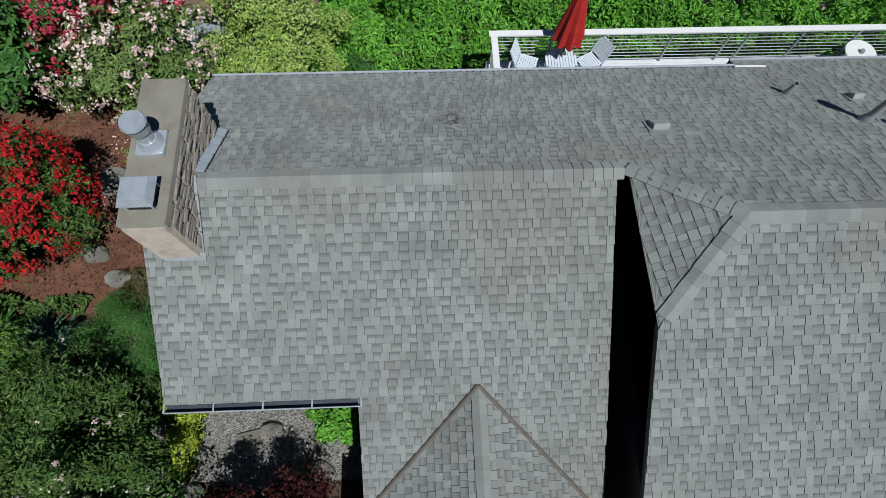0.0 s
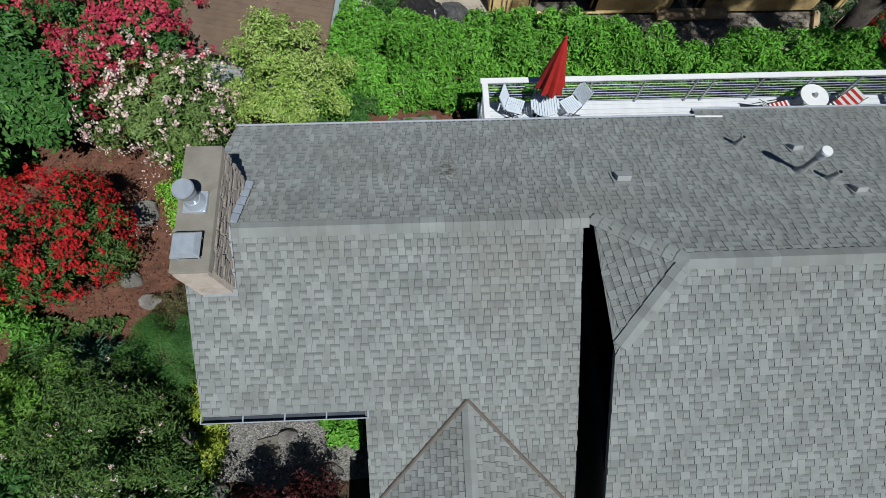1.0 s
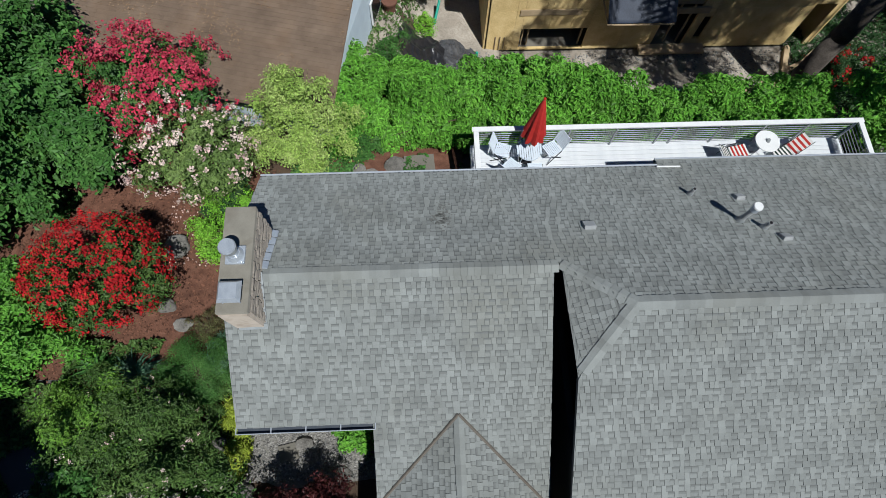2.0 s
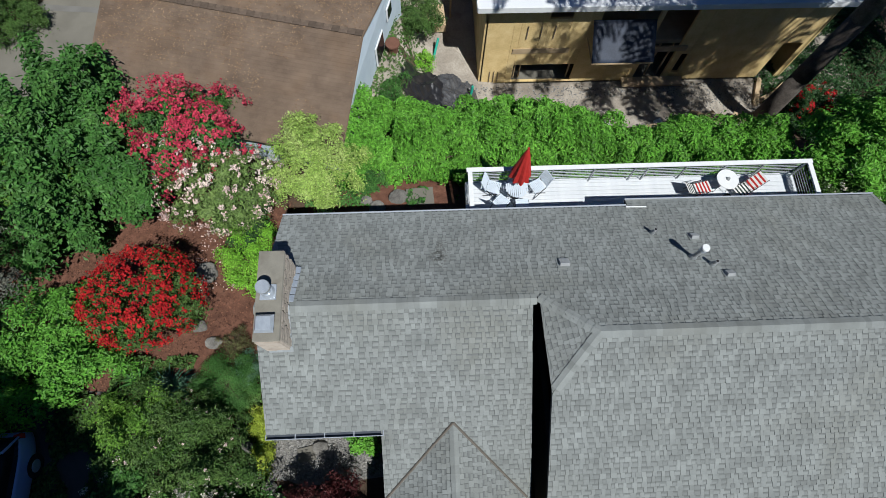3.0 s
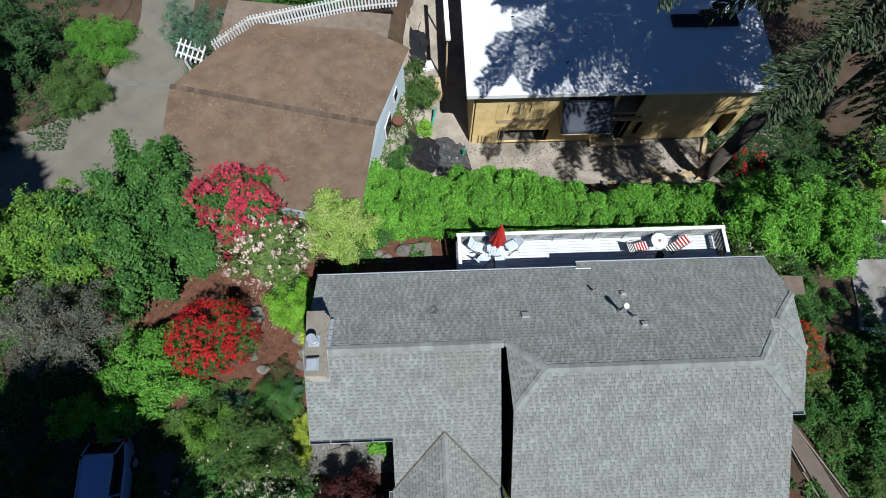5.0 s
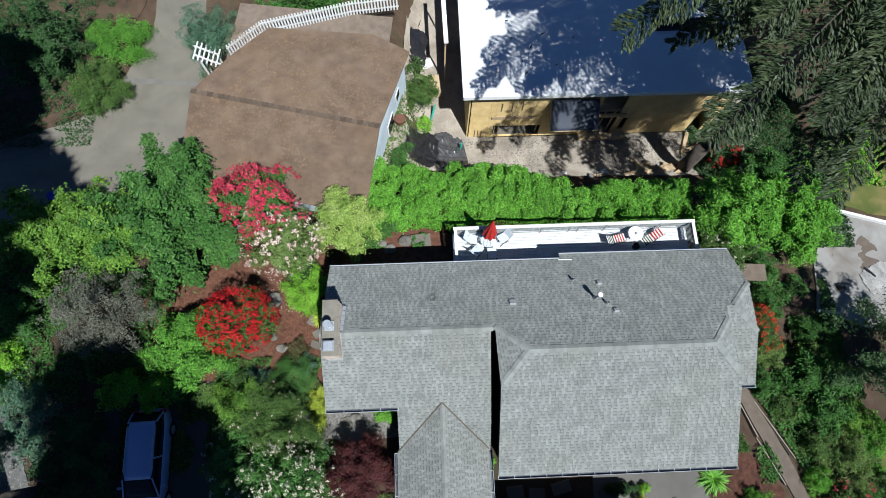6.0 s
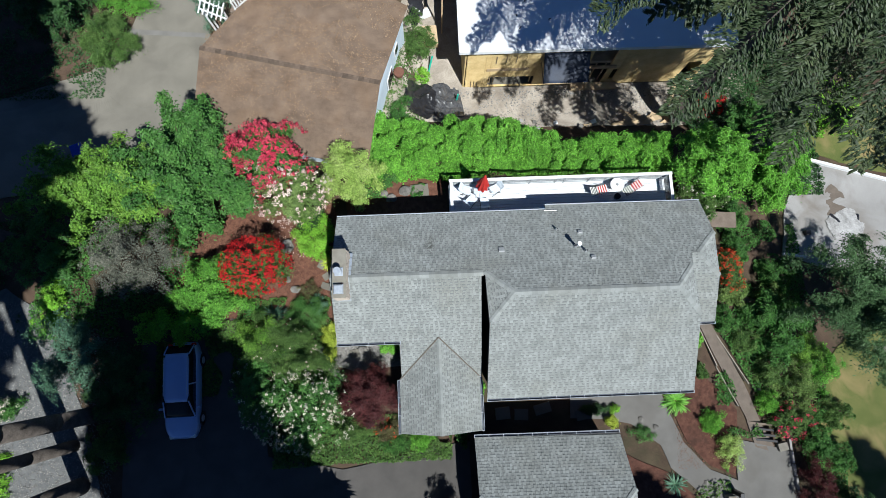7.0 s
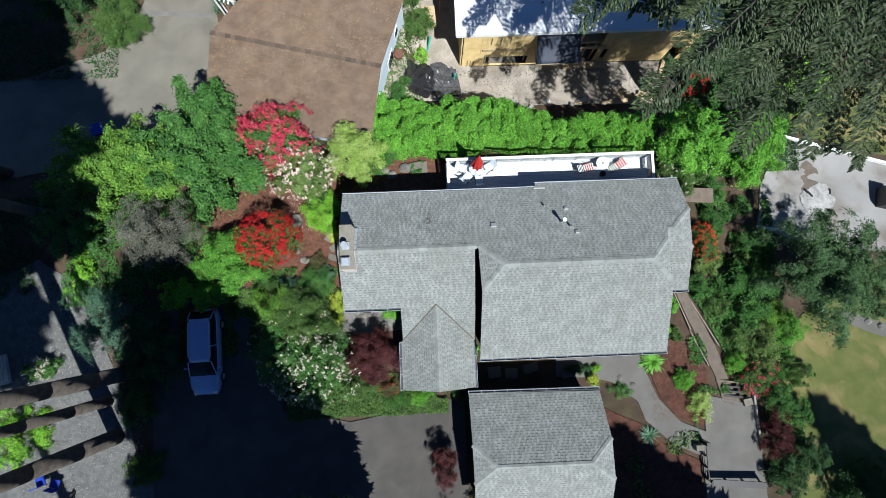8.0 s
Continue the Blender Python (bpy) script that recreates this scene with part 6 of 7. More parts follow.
for k, (x, y, a, sx, sy) in enumerate(((3.85, -3.1, 4, 0.75, 0.6), (4.8, -3.2, -3, 0.7, 0.55), (5.9, -2.95, 14, 0.85, 0.5), (7.85, -3.35, 10, 0.5, 0.5), (-3.6, 0.2, 12, 0.5, 0.42), (0.0, 9.0, 4, 1.0, 0.7), (-5.0, 4.3, 30, 0.5, 0.35), (-5.1, 3.75, -20, 0.45, 0.35), (-5.3, 4.9, 60, 0.45, 0.35))):
    tagged(boxes("stepping_slab", [((x, y, gz(x, y) + 0.06), (sx, sy, 0.1), a)], "concrete", w=0.012), "flat grey stepping slab", "paving slab", "stepping slabs")


def scatter(name, area, n, size, material, label, category, flat=0.6, seed=0):
    """Many small stones or chips strewn over a rectangle of the ground."""
    q = np.random.default_rng(seed)
    x0, x1, y0, y1 = area
    x, y = q.uniform(x0, x1, n), q.uniform(y0, y1, n)
    z = np.array([gz(a, b) for a, b in zip(x, y)]) + 0.045
    s = size * q.uniform(0.5, 1.5, (n, 1, 1))
    base = np.array([(1, 0, 0), (-0.5, 0.9, 0), (-0.5, -0.9, 0), (0.1, 0, 1)], dtype=float) * np.array([1, 1, flat])
    a = q.uniform(0, 6.3, n)
    R = np.zeros((n, 3, 3))
    R[:, 0, 0], R[:, 0, 1], R[:, 1, 0], R[:, 1, 1], R[:, 2, 2] = np.cos(a), -np.sin(a), np.sin(a), np.cos(a), 1
    co = (base[None] * s) @ R.transpose(0, 2, 1) + np.stack([x, y, z], 1)[:, None]
    f = (np.arange(n)[:, None, None] * 4 + np.array([(0, 1, 3), (1, 2, 3), (2, 0, 3)])[None]).reshape(-1, 3)
    return tagged(raw(name, co.reshape(-1, 3), f, material), label, category, "", "stuff")


scatter("bark_chips", (-12.5, -4.6, 1.2, 9.0), 9000, 0.035, "chip", "loose bark chips on the mulch", "mulch", 0.4, 1)
scatter("bark_chips", (12.6, 15.6, -6.2, -2.0), 2500, 0.03, "chip", "loose bark chips in the walk bed", "mulch", 0.4, 2)
scatter("pebbles", (-4.7, -1.1, -0.5, 1.1), 5000, 0.035, "pebble", "small pale pebbles beside the wall", "gravel", 0.7, 3)
scatter("gravel_stones", (-22, -15.5, -9, 3.5), 9000, 0.035, "pebble", "loose stones on the gravel drive", "gravel", 0.6, 4)
scatter("rubble", (1.4, 18.5, 13.9, 17.0), 3500, 0.05, "pebble", "small rubble on the building ground", "rubble", 0.6, 5)
scatter("fallen_petals", (-7.6, -6.0, 5.3, 7.8), 240, 0.028, "petal_pale", "pale petals fallen on the mulch", "petals", 0.2, 6)

# edging, steps and rails of the side garden
for (ax, ay), (bx, by) in (((14.3, 1.3), (15.2, -1.2)), ((15.2, -1.2), (16.15, -3.3)), ((14.95, 1.4), (16.9, -2.2))):
    L = math.hypot(bx - ax, by - ay)
    tagged(boxes("edging_board", [(((ax + bx) / 2, (ay + by) / 2, gz((ax + bx) / 2, (ay + by) / 2) + 0.07), (L, 0.05, 0.16), math.degrees(math.atan2(by - ay, bx - ax)))], "edging_pale"), "pale weathered timber edging along the side path", "edging", "path edging")
for k in range(4):
    y = -4.25 - k * 0.28
    tagged(boxes("timber_step", [((17.25 + 0.06 * k, y, gz(17.2, y) + 0.09 - 0.02 * k), (1.3, 0.1, 0.12), -8)], "black" if k else "wood_old"), "dark timber edge of a garden step", "step", "garden steps")
tagged(boxes("stone_block", [((18.35, -5.45, gz(18.35, -5.45) + 0.14), (0.5, 0.4, 0.3), 10)], "concrete_cap", w=0.02), "pale squared stone at the step's end", "stone")
tagged(boxes("landing", [((16.4, 6.6, 0.1), (1.7, 0.85, 0.12), -4)], "wood_old", w=0.01), "small weathered wooden landing by the end wall", "landing")
for k in range(6):
    tagged(boxes("old_plank", [((17.1 + 0.14 * k, 1.9 - 0.05 * k, gz(17.4, 1.8) + 0.1), (0.12, 1.3, 0.04), -28)], "wood_old"), "dark weathered plank lying on the bank", "plank", "planks on the bank")
rail = root("garden_rail", (15.28, -9.4, gz(15.28, -9.4)), "low black timber rail round the landing", "railing")
for (ax, ay), (bx, by), wide in (((15.28, -7.45), (15.28, -9.3), 0.05), ((15.45, -9.45), (18.4, -9.75), 0.34)):
    L, ang, zr = math.hypot(bx - ax, by - ay), math.degrees(math.atan2(by - ay, bx - ax)), gz(ax, ay) + 0.62
    boxes("top_rail", [(((ax + bx) / 2, (ay + by) / 2, zr), (L, wide, 0.06), ang)], "black", rail, w=0.01)
    boxes("lower_rail", [(((ax + bx) / 2, (ay + by) / 2, zr - 0.34), (L, 0.05, 0.06), ang)], "black", rail)
    for k in range(4):
        x, y = ax + (bx - ax) * k / 3, ay + (by - ay) * k / 3
        boxes("post", [((x, y, zr - 0.33), (0.09, 0.09, 0.66), ang)], "black", rail)
boxes("corner_post", [((15.28, -7.38, gz(15.28, -7.38) + 0.45), (0.2, 0.2, 0.95))], "black", rail, w=0.012)
tagged(boxes("meter_box", [((14.98, -7.65, gz(14.98, -7.65) + 0.25), (0.42, 0.3, 0.5))], "concrete_cap", w=0.02), "small grey box beside the corner post", "box")
for k in range(5):
    y = -5.1 - 0.62 * k - 0.3
    tagged(boxes("kerb_stone", [((18.86 - 0.02 * k, y, gz(18.86, y) + 0.1), (0.12, 0.58, 0.2))], "pad_concrete", w=0.015), "pale narrow kerb stone along the landing", "kerb stone", "landing kerb")

# pad on the far right: kerb, sheet, bins
for (ax, ay), (bx, by) in (((23.6, 10.75), (30.4, 8.65)), ((30.4, 8.65), (40, 5.7)), ((20.9, 4.85), (22.2, 4.6))):
    L = math.hypot(bx - ax, by - ay)
    tagged(boxes("kerb", [(((ax + bx) / 2, (ay + by) / 2, gz((ax + bx) / 2, (ay + by) / 2) + 0.15), (L, 0.16, 0.3), math.degrees(math.atan2(by - ay, bx - ax)))], "white", w=0.02), "low white kerb along the concrete pad", "kerb", "pad kerbs")
crumpled_sheet("plastic_sheet", (25.4, 6.6), (1.15, 0.85), 0.07, "film_pale", "thin crumpled pale plastic film on the pad", 13, 20)
# Two dark strips added to stand for the film's dark wrinkle lines
crumpled_sheet("plastic_sheet", (25.0, 6.9), (0.12, 0.5), 0.06, "tarp_black", "narrow dark strip for the film's wrinkle lines", 17, 35, 24)
crumpled_sheet("plastic_sheet", (26.3, 6.95), (0.1, 0.3), 0.06, "tarp_black", "short dark strip for the film's wrinkle lines", 19, -20, 20)
drape("soil_patch", [(24.6, 7.2), (25.3, 7.1), (25.8, 7.6), (25.7, 8.6), (25.1, 9.2), (24.7, 8.6)], 0.066, "path_dirt", "dark brown soil spilled over the pad", 0.3, 0.2, "", "soil")
tagged(boxes("bin", [((29.6, 6.4, gz(29.6, 6.4) + 0.5), (0.9, 1.3, 1.0), -15)], "black", w=0.05), "large black bin on the pad", "bin")
tagged(boxes("bucket", [((22.8, 6.1, gz(22.8, 6.1) + 0.2), (0.3, 0.3, 0.35))], "black", w=0.06), "small dark tub on the pad", "tub")

# far left: bin, folding seats, barrow, shed
b = root("wheelie_bin", (-19.4, 12.2, gz(-19.4, 12.2)), "blue wheeled bin by the far drive", "bin")
zb = gz(-19.4, 12.2)
boxes("body", [((-19.4, 12.2, zb + 0.5), (0.6, 0.65, 0.95), 20)], "blue_plastic", b, w=0.04)
boxes("lid", [((-19.4, 12.2, zb + 1.02), (0.66, 0.72, 0.08), 20)], "blue_plastic", b, w=0.02)
for k, (x, y, a) in enumerate(((-20.7, -7.7, 20), (-19.95, -7.85, -15))):
    z = gz(x, y)
    c = root("camp_chair", (x, y, z), "blue folding camp chair on the gravel", "chair", "", "")
    boxes("seat", [((x, y, z + 0.42), (0.5, 0.45, 0.03), a)], "blue_plastic", c)
    boxes("backrest", [((x - 0.05, y - 0.25, z + 0.66), (0.5, 0.05, 0.45), a)], "blue_plastic", c)
    for sx in (-0.22, 0.22):
        for sy in (-0.2, 0.2):
            boxes("leg", [((x + sx, y + sy, z + 0.21), (0.025, 0.025, 0.44))], "black", c)
# Guess at an unclear orange shape with a dark round end
wb = root("wheelbarrow", (-19.2, -9.0, gz(-19.2, -9)), "orange wheelbarrow, a guess at an unclear orange and black shape", "wheelbarrow")
zb = gz(-19.2, -9) + 0.03
bm = bmesh.new()
box(bm, (-19.25, -9.1, zb + 0.5), (0.6, 0.8, 0.26))
for v in bm.verts:
    if v.co.z < zb + 0.5:
        v.co.x, v.co.y = -19.25 + (v.co.x + 19.25) * 0.6, -9.1 + (v.co.y + 9.1) * 0.6
bevel(bm, 0.02, 2)
part("tray", bm, "orange", wb)
bm = bmesh.new()
cyl(bm, (-19.18, -8.52, zb + 0.18), (-19.08, -8.54, zb + 0.18), 0.18, seg=20)
part("wheel", bm, "rubber", wb)
for sx in (-0.2, 0.2):
    bm = bmesh.new()
    cyl(bm, (-19.13 + sx * 0.4, -8.53, zb + 0.18), (-19.35 + sx, -10.0, zb + 0.6), 0.018, seg=6)
    cyl(bm, (-19.3 + sx, -9.4, zb + 0.4), (-19.3 + sx, -9.4, zb), 0.016, seg=6)
    part("handle", bm, "black", wb)
sh = root("garden_shed", (-23.6, -1.9, gz(-23.6, -1.9)), "small pale shed with a louvred side", "shed")
z = gz(-23.6, -1.9)
boxes("body", [((-23.7, -1.9, z + 1.0), (1.8, 1.6, 2.0), 12)], "blue_wall", sh)
boxes("roof", [((-23.7, -1.9, z + 2.08), (2.2, 2.0, 0.14), 12)], "brown_roof", sh)
for k in range(7):
    boxes("louvre", [((-22.76, -1.7, z + 0.4 + k * 0.2), (0.06, 1.4, 0.1), 12)], "white", sh)


# conifers
def fir(name, at, h, r, clear, label, n=26000, trunk=0.42, drop=0.25, lean=(0.0, 0.0), seed=0, wide=0.35, size=0.22, bare=(0, 0, 0), boughs=(), fine_to=99.0):
    """A tall fir: a tapered trunk and whorls of drooping limbs hung with short sprays. clear: height of the bare trunk; wide: where along the crown it is widest; bare: a sector in degrees without limbs up to a height; boughs: further long limbs, each (degrees, height, reach); fine_to: height above which the sprays are longer and fewer."""
    x, y = at
    z0 = gz(x, y)
    ob = root(name, (x, y, z0), label, "tree")
    q = np.random.default_rng(seed)
    axis = lambda s: np.array([x + lean[0] * s, y + lean[1] * s, z0 + h * s])
    bm = bmesh.new()
    for k in range(12):
        a, b = axis(k / 12), axis((k + 1) / 12)
        cyl(bm, a - (0, 0, 0.15 if k == 0 else 0.02), b, trunk * (1 - k / 12 * 0.85), trunk * (1 - (k + 1) / 12 * 0.85), 14)
    part("trunk", bm, "bark", ob, "ridged grey-brown bark", smooth=True)
    bm = bmesh.new()
    P, D, big = [], [], []
    m = int((h - clear) * 6.5)
    for k in range(m + len(boughs)):
        s = (clear + (h - clear) * (k + q.random()) / m) / h if k < m else boughs[k - m][1] / h
        u = (s * h - clear) / (h - clear)
        reach = r * (0.45 + 0.55 * u / wide if u < wide else 1 - (u - wide) / (1 - wide)) * q.uniform(0.6, 1.12) + 0.3
        a = q.uniform(0, 2 * math.pi)
        if k >= m:
            a, reach = radians(boughs[k - m][0]), boughs[k - m][2]
        elif bare[0] < math.degrees(a) < bare[1] and s * h < bare[2]:
            continue
        d = np.array([math.cos(a), math.sin(a), 0])
        p0 = axis(s)
        pts = [p0 + d * reach * t + np.array([0, 0, 0.12 * reach * t - drop * reach * t * t * 1.5]) for t in (0, 0.35, 0.7, 1)]
        for i in range(3):
            cyl(bm, pts[i], pts[i + 1], 0.05 * (1 - i * 0.3) * (0.5 + reach / r * 0.5), 0.05 * (0.7 - i * 0.3) * (0.5 + reach / r * 0.5), 5)
        cnt = max(24, int(n * reach / (m * r * 0.62)))
        step = 0.26 / reach
        t = 0.14 + 0.86 * q.random(cnt) ** 0.8
        t = np.clip(np.round(t / step) * step + q.normal(0, 0.006, cnt), 0.05, 1.0)
        side = np.cross(d, [0, 0, 1])
        sg = np.where(q.random(cnt) < 0.5, -1.0, 1.0)
        w = q.random(cnt) ** 0.8 * (0.15 + reach * 0.24 * np.maximum(0, 1.02 - t) ** 0.6) * (0.75 + 0.45 * np.sin(t * 37 + k) * np.cos(t * 13 + 2 * k))
        lay = side[None] * (sg * 0.86)[:, None] + d[None] * 0.5
        pos = p0 + d * (reach * t)[:, None] + lay * w[:, None]
        pos[:, 2] += 0.12 * reach * t - drop * 1.5 * reach * t * t - w * 0.38 + q.normal(0, 0.05, cnt)
        if s * h > fine_to:
            pos = pos[::3]
            lay = lay[::3]
        P.append(pos)
        big += [1.7 if s * h > fine_to else 1.0] * len(pos)
        D.append(lay + np.array([0, 0, -0.38]) + q.normal(0, 0.28, (len(pos), 3)))
    tagged(part("branchwork", bm, "bark", ob, "drooping limbs"), kind="stuff")
    P, T = np.concatenate(P), unit(np.concatenate(D))
    up = unit(np.array([0, 0, 1.0]) + q.normal(0, 0.35, P.shape))
    S = unit(np.cross(up, T))
    L = size * q.uniform(0.7, 1.5, (len(P), 1)) * np.array(big)[:, None]
    co = np.stack([P - T * L * 0.5, P + S * L * 0.15, P + T * L * 0.6, P - S * L * 0.15], 1).reshape(-1, 3)
    tagged(raw("crown", co, np.arange(len(co)).reshape(-1, 4), "leaf_fir", ob, "drooping sprays of dark needles"), kind="stuff")
    return ob


fir("douglas_fir", (16.2, 14.3), 40.0, 10.0, 13.5, "towering fir beside the building site", 520000, 0.42, 0.28, (0.0, 0.0), 3, 0.3, 0.135, (198, 243, 19.4),
    ((221, 20.5, 10.6), (214, 22.0, 8.6), (195, 17.0, 7.4), (252, 20.0, 8.4), (251, 14.2, 6.8), (232, 21.0, 9.0), (262, 18.5, 8.6), (275, 17.0, 8.0), (243, 18.0, 7.6), (285, 20.0, 9.0)), fine_to=25.0)
fir("douglas_fir", (24.5, 18.5), 32.0, 6.0, 5.0, "tall fir beyond the laurel", 150000, 0.4, 0.28, (0, 0), 4, 0.3, 0.14, fine_to=19.0)
for x, y, h, r, clear, n, tr, seed, lab in (
        (-16.2, -2.2, 40.0, 4.6, 17.0, 70000, 0.42, 5, "tall bare-trunked fir by the gravel drive"),
        (-17.4, -3.7, 38.0, 4.2, 21.0, 60000, 0.3, 6, "slim bare-trunked fir by the gravel drive"),
        (-16.9, -5.6, 40.0, 4.2, 25.0, 60000, 0.42, 7, "thick bare-trunked fir beside the gravel"),
        (-20.5, 6.6, 38.0, 5.0, 16.0, 80000, 0.32, 14, "tall fir over the shaded lane"),
        (-24.5, 9.6, 38.0, 5.4, 14.0, 80000, 0.36, 15, "tall fir past the shaded lane"),
        # Unseen firs from here on, added for the shade they cast
        (-4.6, -18.6, 40.0, 5.2, 11.0, 80000, 0.5, 8, "unseen tall fir added to shade the driveway"),
        (-5.6, -17.0, 36.0, 5.0, 11.0, 80000, 0.5, 9, "unseen tall fir added beyond the driveway for shade"),
        (-7.2, -18.8, 36.0, 5.4, 8.0, 90000, 0.5, 10, "unseen dense fir added below the driveway for shade"),
        (-7.5, -13.9, 36.0, 4.6, 13.0, 80000, 0.45, 12, "unseen tall fir added close to the driveway for shade"),
        (-5.9, -13.2, 36.0, 4.6, 13.0, 80000, 0.45, 13, "unseen slim fir added close to the garage drive for shade"),
        (-5.1, -10.8, 13.0, 2.7, 3.0, 40000, 0.3, 18, "unseen young fir added at the drive's lower edge for shade"),
        (-16.0, -16.4, 45.0, 3.6, 32.0, 60000, 0.42, 19, "unseen tall fir added past the gravel drive for shade"),
        (15.6, -17.4, 21.0, 3.6, 5.0, 60000, 0.35, 16, "unseen fir added below the garage bed for shade"),
        (28.6, -18.2, 23.0, 3.6, 5.0, 60000, 0.35, 17, "unseen fir added below the lawn for shade")):
    fir("douglas_fir", (x, y), h, r, clear, lab, int(n * 0.26), tr, 0.25, (0, 0), seed, 0.3, 1.0)


def spiky(name, at, r, n, leaf, label, length=0.6, seed=0):
    """A clump of arching strap leaves from one foot."""
    x, y = at
    z0 = gz(x, y) + 0.03
    ob = root(name, (x, y, z0), label, "plant")
    q = np.random.default_rng(seed)
    co, f = [], []
    for k in range(n):
        a, e, L = q.uniform(0, 6.3), q.uniform(0.35, 1.1), length * q.uniform(0.7, 1.2)
        d, s = np.array([math.cos(a), math.sin(a), 0]), np.array([-math.sin(a), math.cos(a), 0])
        p = np.array([x, y, z0]) + d * r * 0.15 * q.random()
        i = len(co)
        for t in (0, 0.4, 0.75, 1.0):
            c = p + d * L * t * math.cos(e) + np.array([0, 0, L * (t * math.sin(e) - 0.55 * t * t)])
            w = 0.028 * (1 - t ** 2) + 0.003
            co += [c + s * w, c - s * w]
        f += [(i + 2 * j, i + 2 * j + 1, i + 2 * j + 3, i + 2 * j + 2) for j in range(3)]
    tagged(raw("leaves", co, f, leaf, ob, "arching strap leaves"), kind="stuff")
    return ob


def plant_more():
    spiky("daylily_clump", (12.75, -2.85), 0.5, 170, "leaf_hedge", "clump of arching green strap leaves by the walk", 0.95, 1)
    spiky("iris_clump", (12.3, -6.9), 0.4, 90, "leaf_bluegreen", "iris clump beside the garage bed", 0.75, 2)
    spiky("iris_clump", (-7.6, 2.3), 0.4, 90, "leaf_bluegreen", "blue-green iris clump by the boulders", 0.8, 3)
    spiky("iris_clump", (-8.6, 2.5), 0.4, 90, "leaf_mid", "green strap-leaved clump under the camellia", 0.8, 4)
    spiky("grass_tuft", (-4.95, 5.0), 0.4, 160, "leaf_gold", "golden grass tuft by the chimney foot", 0.6, 5)
    shrub("boxwood", (14.4, -3.95), (0.62, 0.62, 0.6), "leaf_hedge", 7000, 0.06, "rounded bright green boxwood in the mulch bed", "shrub", 0.4, seed=31, zc=0.4)
    shrub("boxwood", (17.7, -3.2), (0.6, 0.6, 0.6), "leaf_hedge", 7000, 0.06, "rounded light green shrub beside the side path", "shrub", 0.4, seed=32, zc=0.4)
    shrub("lavender_bush", (15.2, -5.3), (0.8, 1.0, 0.7), "leaf_pale", 5500, 0.07, "straggly yellow-green shrub at the walk's edge", "shrub", 0.35, seed=33, zc=0.4)
    shrub("rose_bush", (18.8, -4.2), (1.2, 0.95, 0.9), "leaf_olive", 6500, 0.09, "rose bush with coral-red flowers", "shrub", 0.45, flowers="petal_pink", nf=45, fsize=0.07, seed=34, zc=0.6)
    shrub("barberry", (19.5, -7.2), (0.95, 1.3, 1.0), "leaf_burgundy", 9000, 0.08, "dark purple barberry at the landing's edge", "shrub", 0.4, seed=35, zc=0.7)
    shrub("driveway_maple", (0.9, -7.75), (0.75, 1.35, 1.2), "leaf_burgundy", 9000, 0.09, "dark-leaved small maple between drive and garage", "tree", 0.35, seed=36, zc=1.2, stems=1)
    shrub("heather", (10.9, -4.35), (0.75, 0.42, 0.3), "leaf_mid", 5000, 0.05, "low grey-green mat at the walk's corner", "shrub", 0.35, seed=37, zc=0.12)
    shrub("euonymus", (9.3, -3.7), (0.4, 0.35, 0.45), "leaf_gold", 2600, 0.06, "small yellow variegated shrub at the garage corner", "shrub", 0.45, seed=38, zc=0.3)
    shrub("euonymus", (9.5, -3.1), (0.3, 0.2, 0.3), "leaf_lime", 1500, 0.06, "small yellow-green shrub in the walk's island", "shrub", 0.45, seed=39, zc=0.2)
    shrub("walk_shrub", (8.5, -3.1), (0.75, 0.35, 0.45), "leaf_dark", 3500, 0.07, "dark low shrub in the walk's island", "shrub", 0.45, seed=40, zc=0.25)
    shrub("garage_shrub", (1.75, -4.0), (0.28, 0.6, 0.5), "leaf_mid", 2600, 0.09, "narrow green shrub between porch and garage", "shrub", 0.45, seed=41, zc=0.35)
    shrub("porch_shrub", (2.75, -1.7), (0.22, 0.4, 0.7), "leaf_hedge", 2000, 0.09, "green shrub in the gap between the roofs", "shrub", 0.45, seed=42, zc=0.5)
    shrub("hebe", (-1.6, -4.4), (0.9, 0.55, 0.4), "leaf_mid", 6000, 0.06, "low green groundcover beside the porch", "shrub", 0.4, seed=43, zc=0.2)
    shrub("hebe", (-0.3, -4.2), (0.55, 0.5, 0.45), "leaf_hedge", 4000, 0.08, "bright green shrub below the porch eave", "shrub", 0.45, seed=44, zc=0.25)
    shrub("potentilla", (-1.9, -3.6), (0.8, 0.6, 0.5), "leaf_bronze", 4500, 0.07, "bronze and orange low shrub by the porch", "shrub", 0.45, flowers="petal_orange", nf=25, fsize=0.04, seed=45, zc=0.3)
    shrub("potentilla", (-3.5, -3.7), (0.95, 0.7, 0.6), "leaf_olive", 6000, 0.08, "olive green low shrub by the driveway", "shrub", 0.45, seed=46, zc=0.35)
    shrub("hosta", (-1.75, 0.55), (0.7, 0.45, 0.4), "leaf_hedge", 3500, 0.11, "bright green leafy clump against the wall", "plant", 0.6, seed=47, zc=0.2)
    shrub("fern", (-6.4, 1.3), (0.9, 0.6, 0.5), "leaf_olive", 5000, 0.1, "olive green ferny undergrowth by the rocks", "plant", 0.35, seed=48, zc=0.25)
    shrub("heath", (-5.9, 3.5), (0.6, 0.55, 0.35), "leaf_bronze", 4000, 0.05, "low bronze-green heath among the stones", "shrub", 0.4, seed=49, zc=0.15)
    shrub("dark_shrub", (-5.9, 7.5), (1.0, 0.9, 0.9), "leaf_dark", 6000, 0.1, "dark green shrub behind the spirea", "shrub", 0.4, seed=50, zc=0.5)
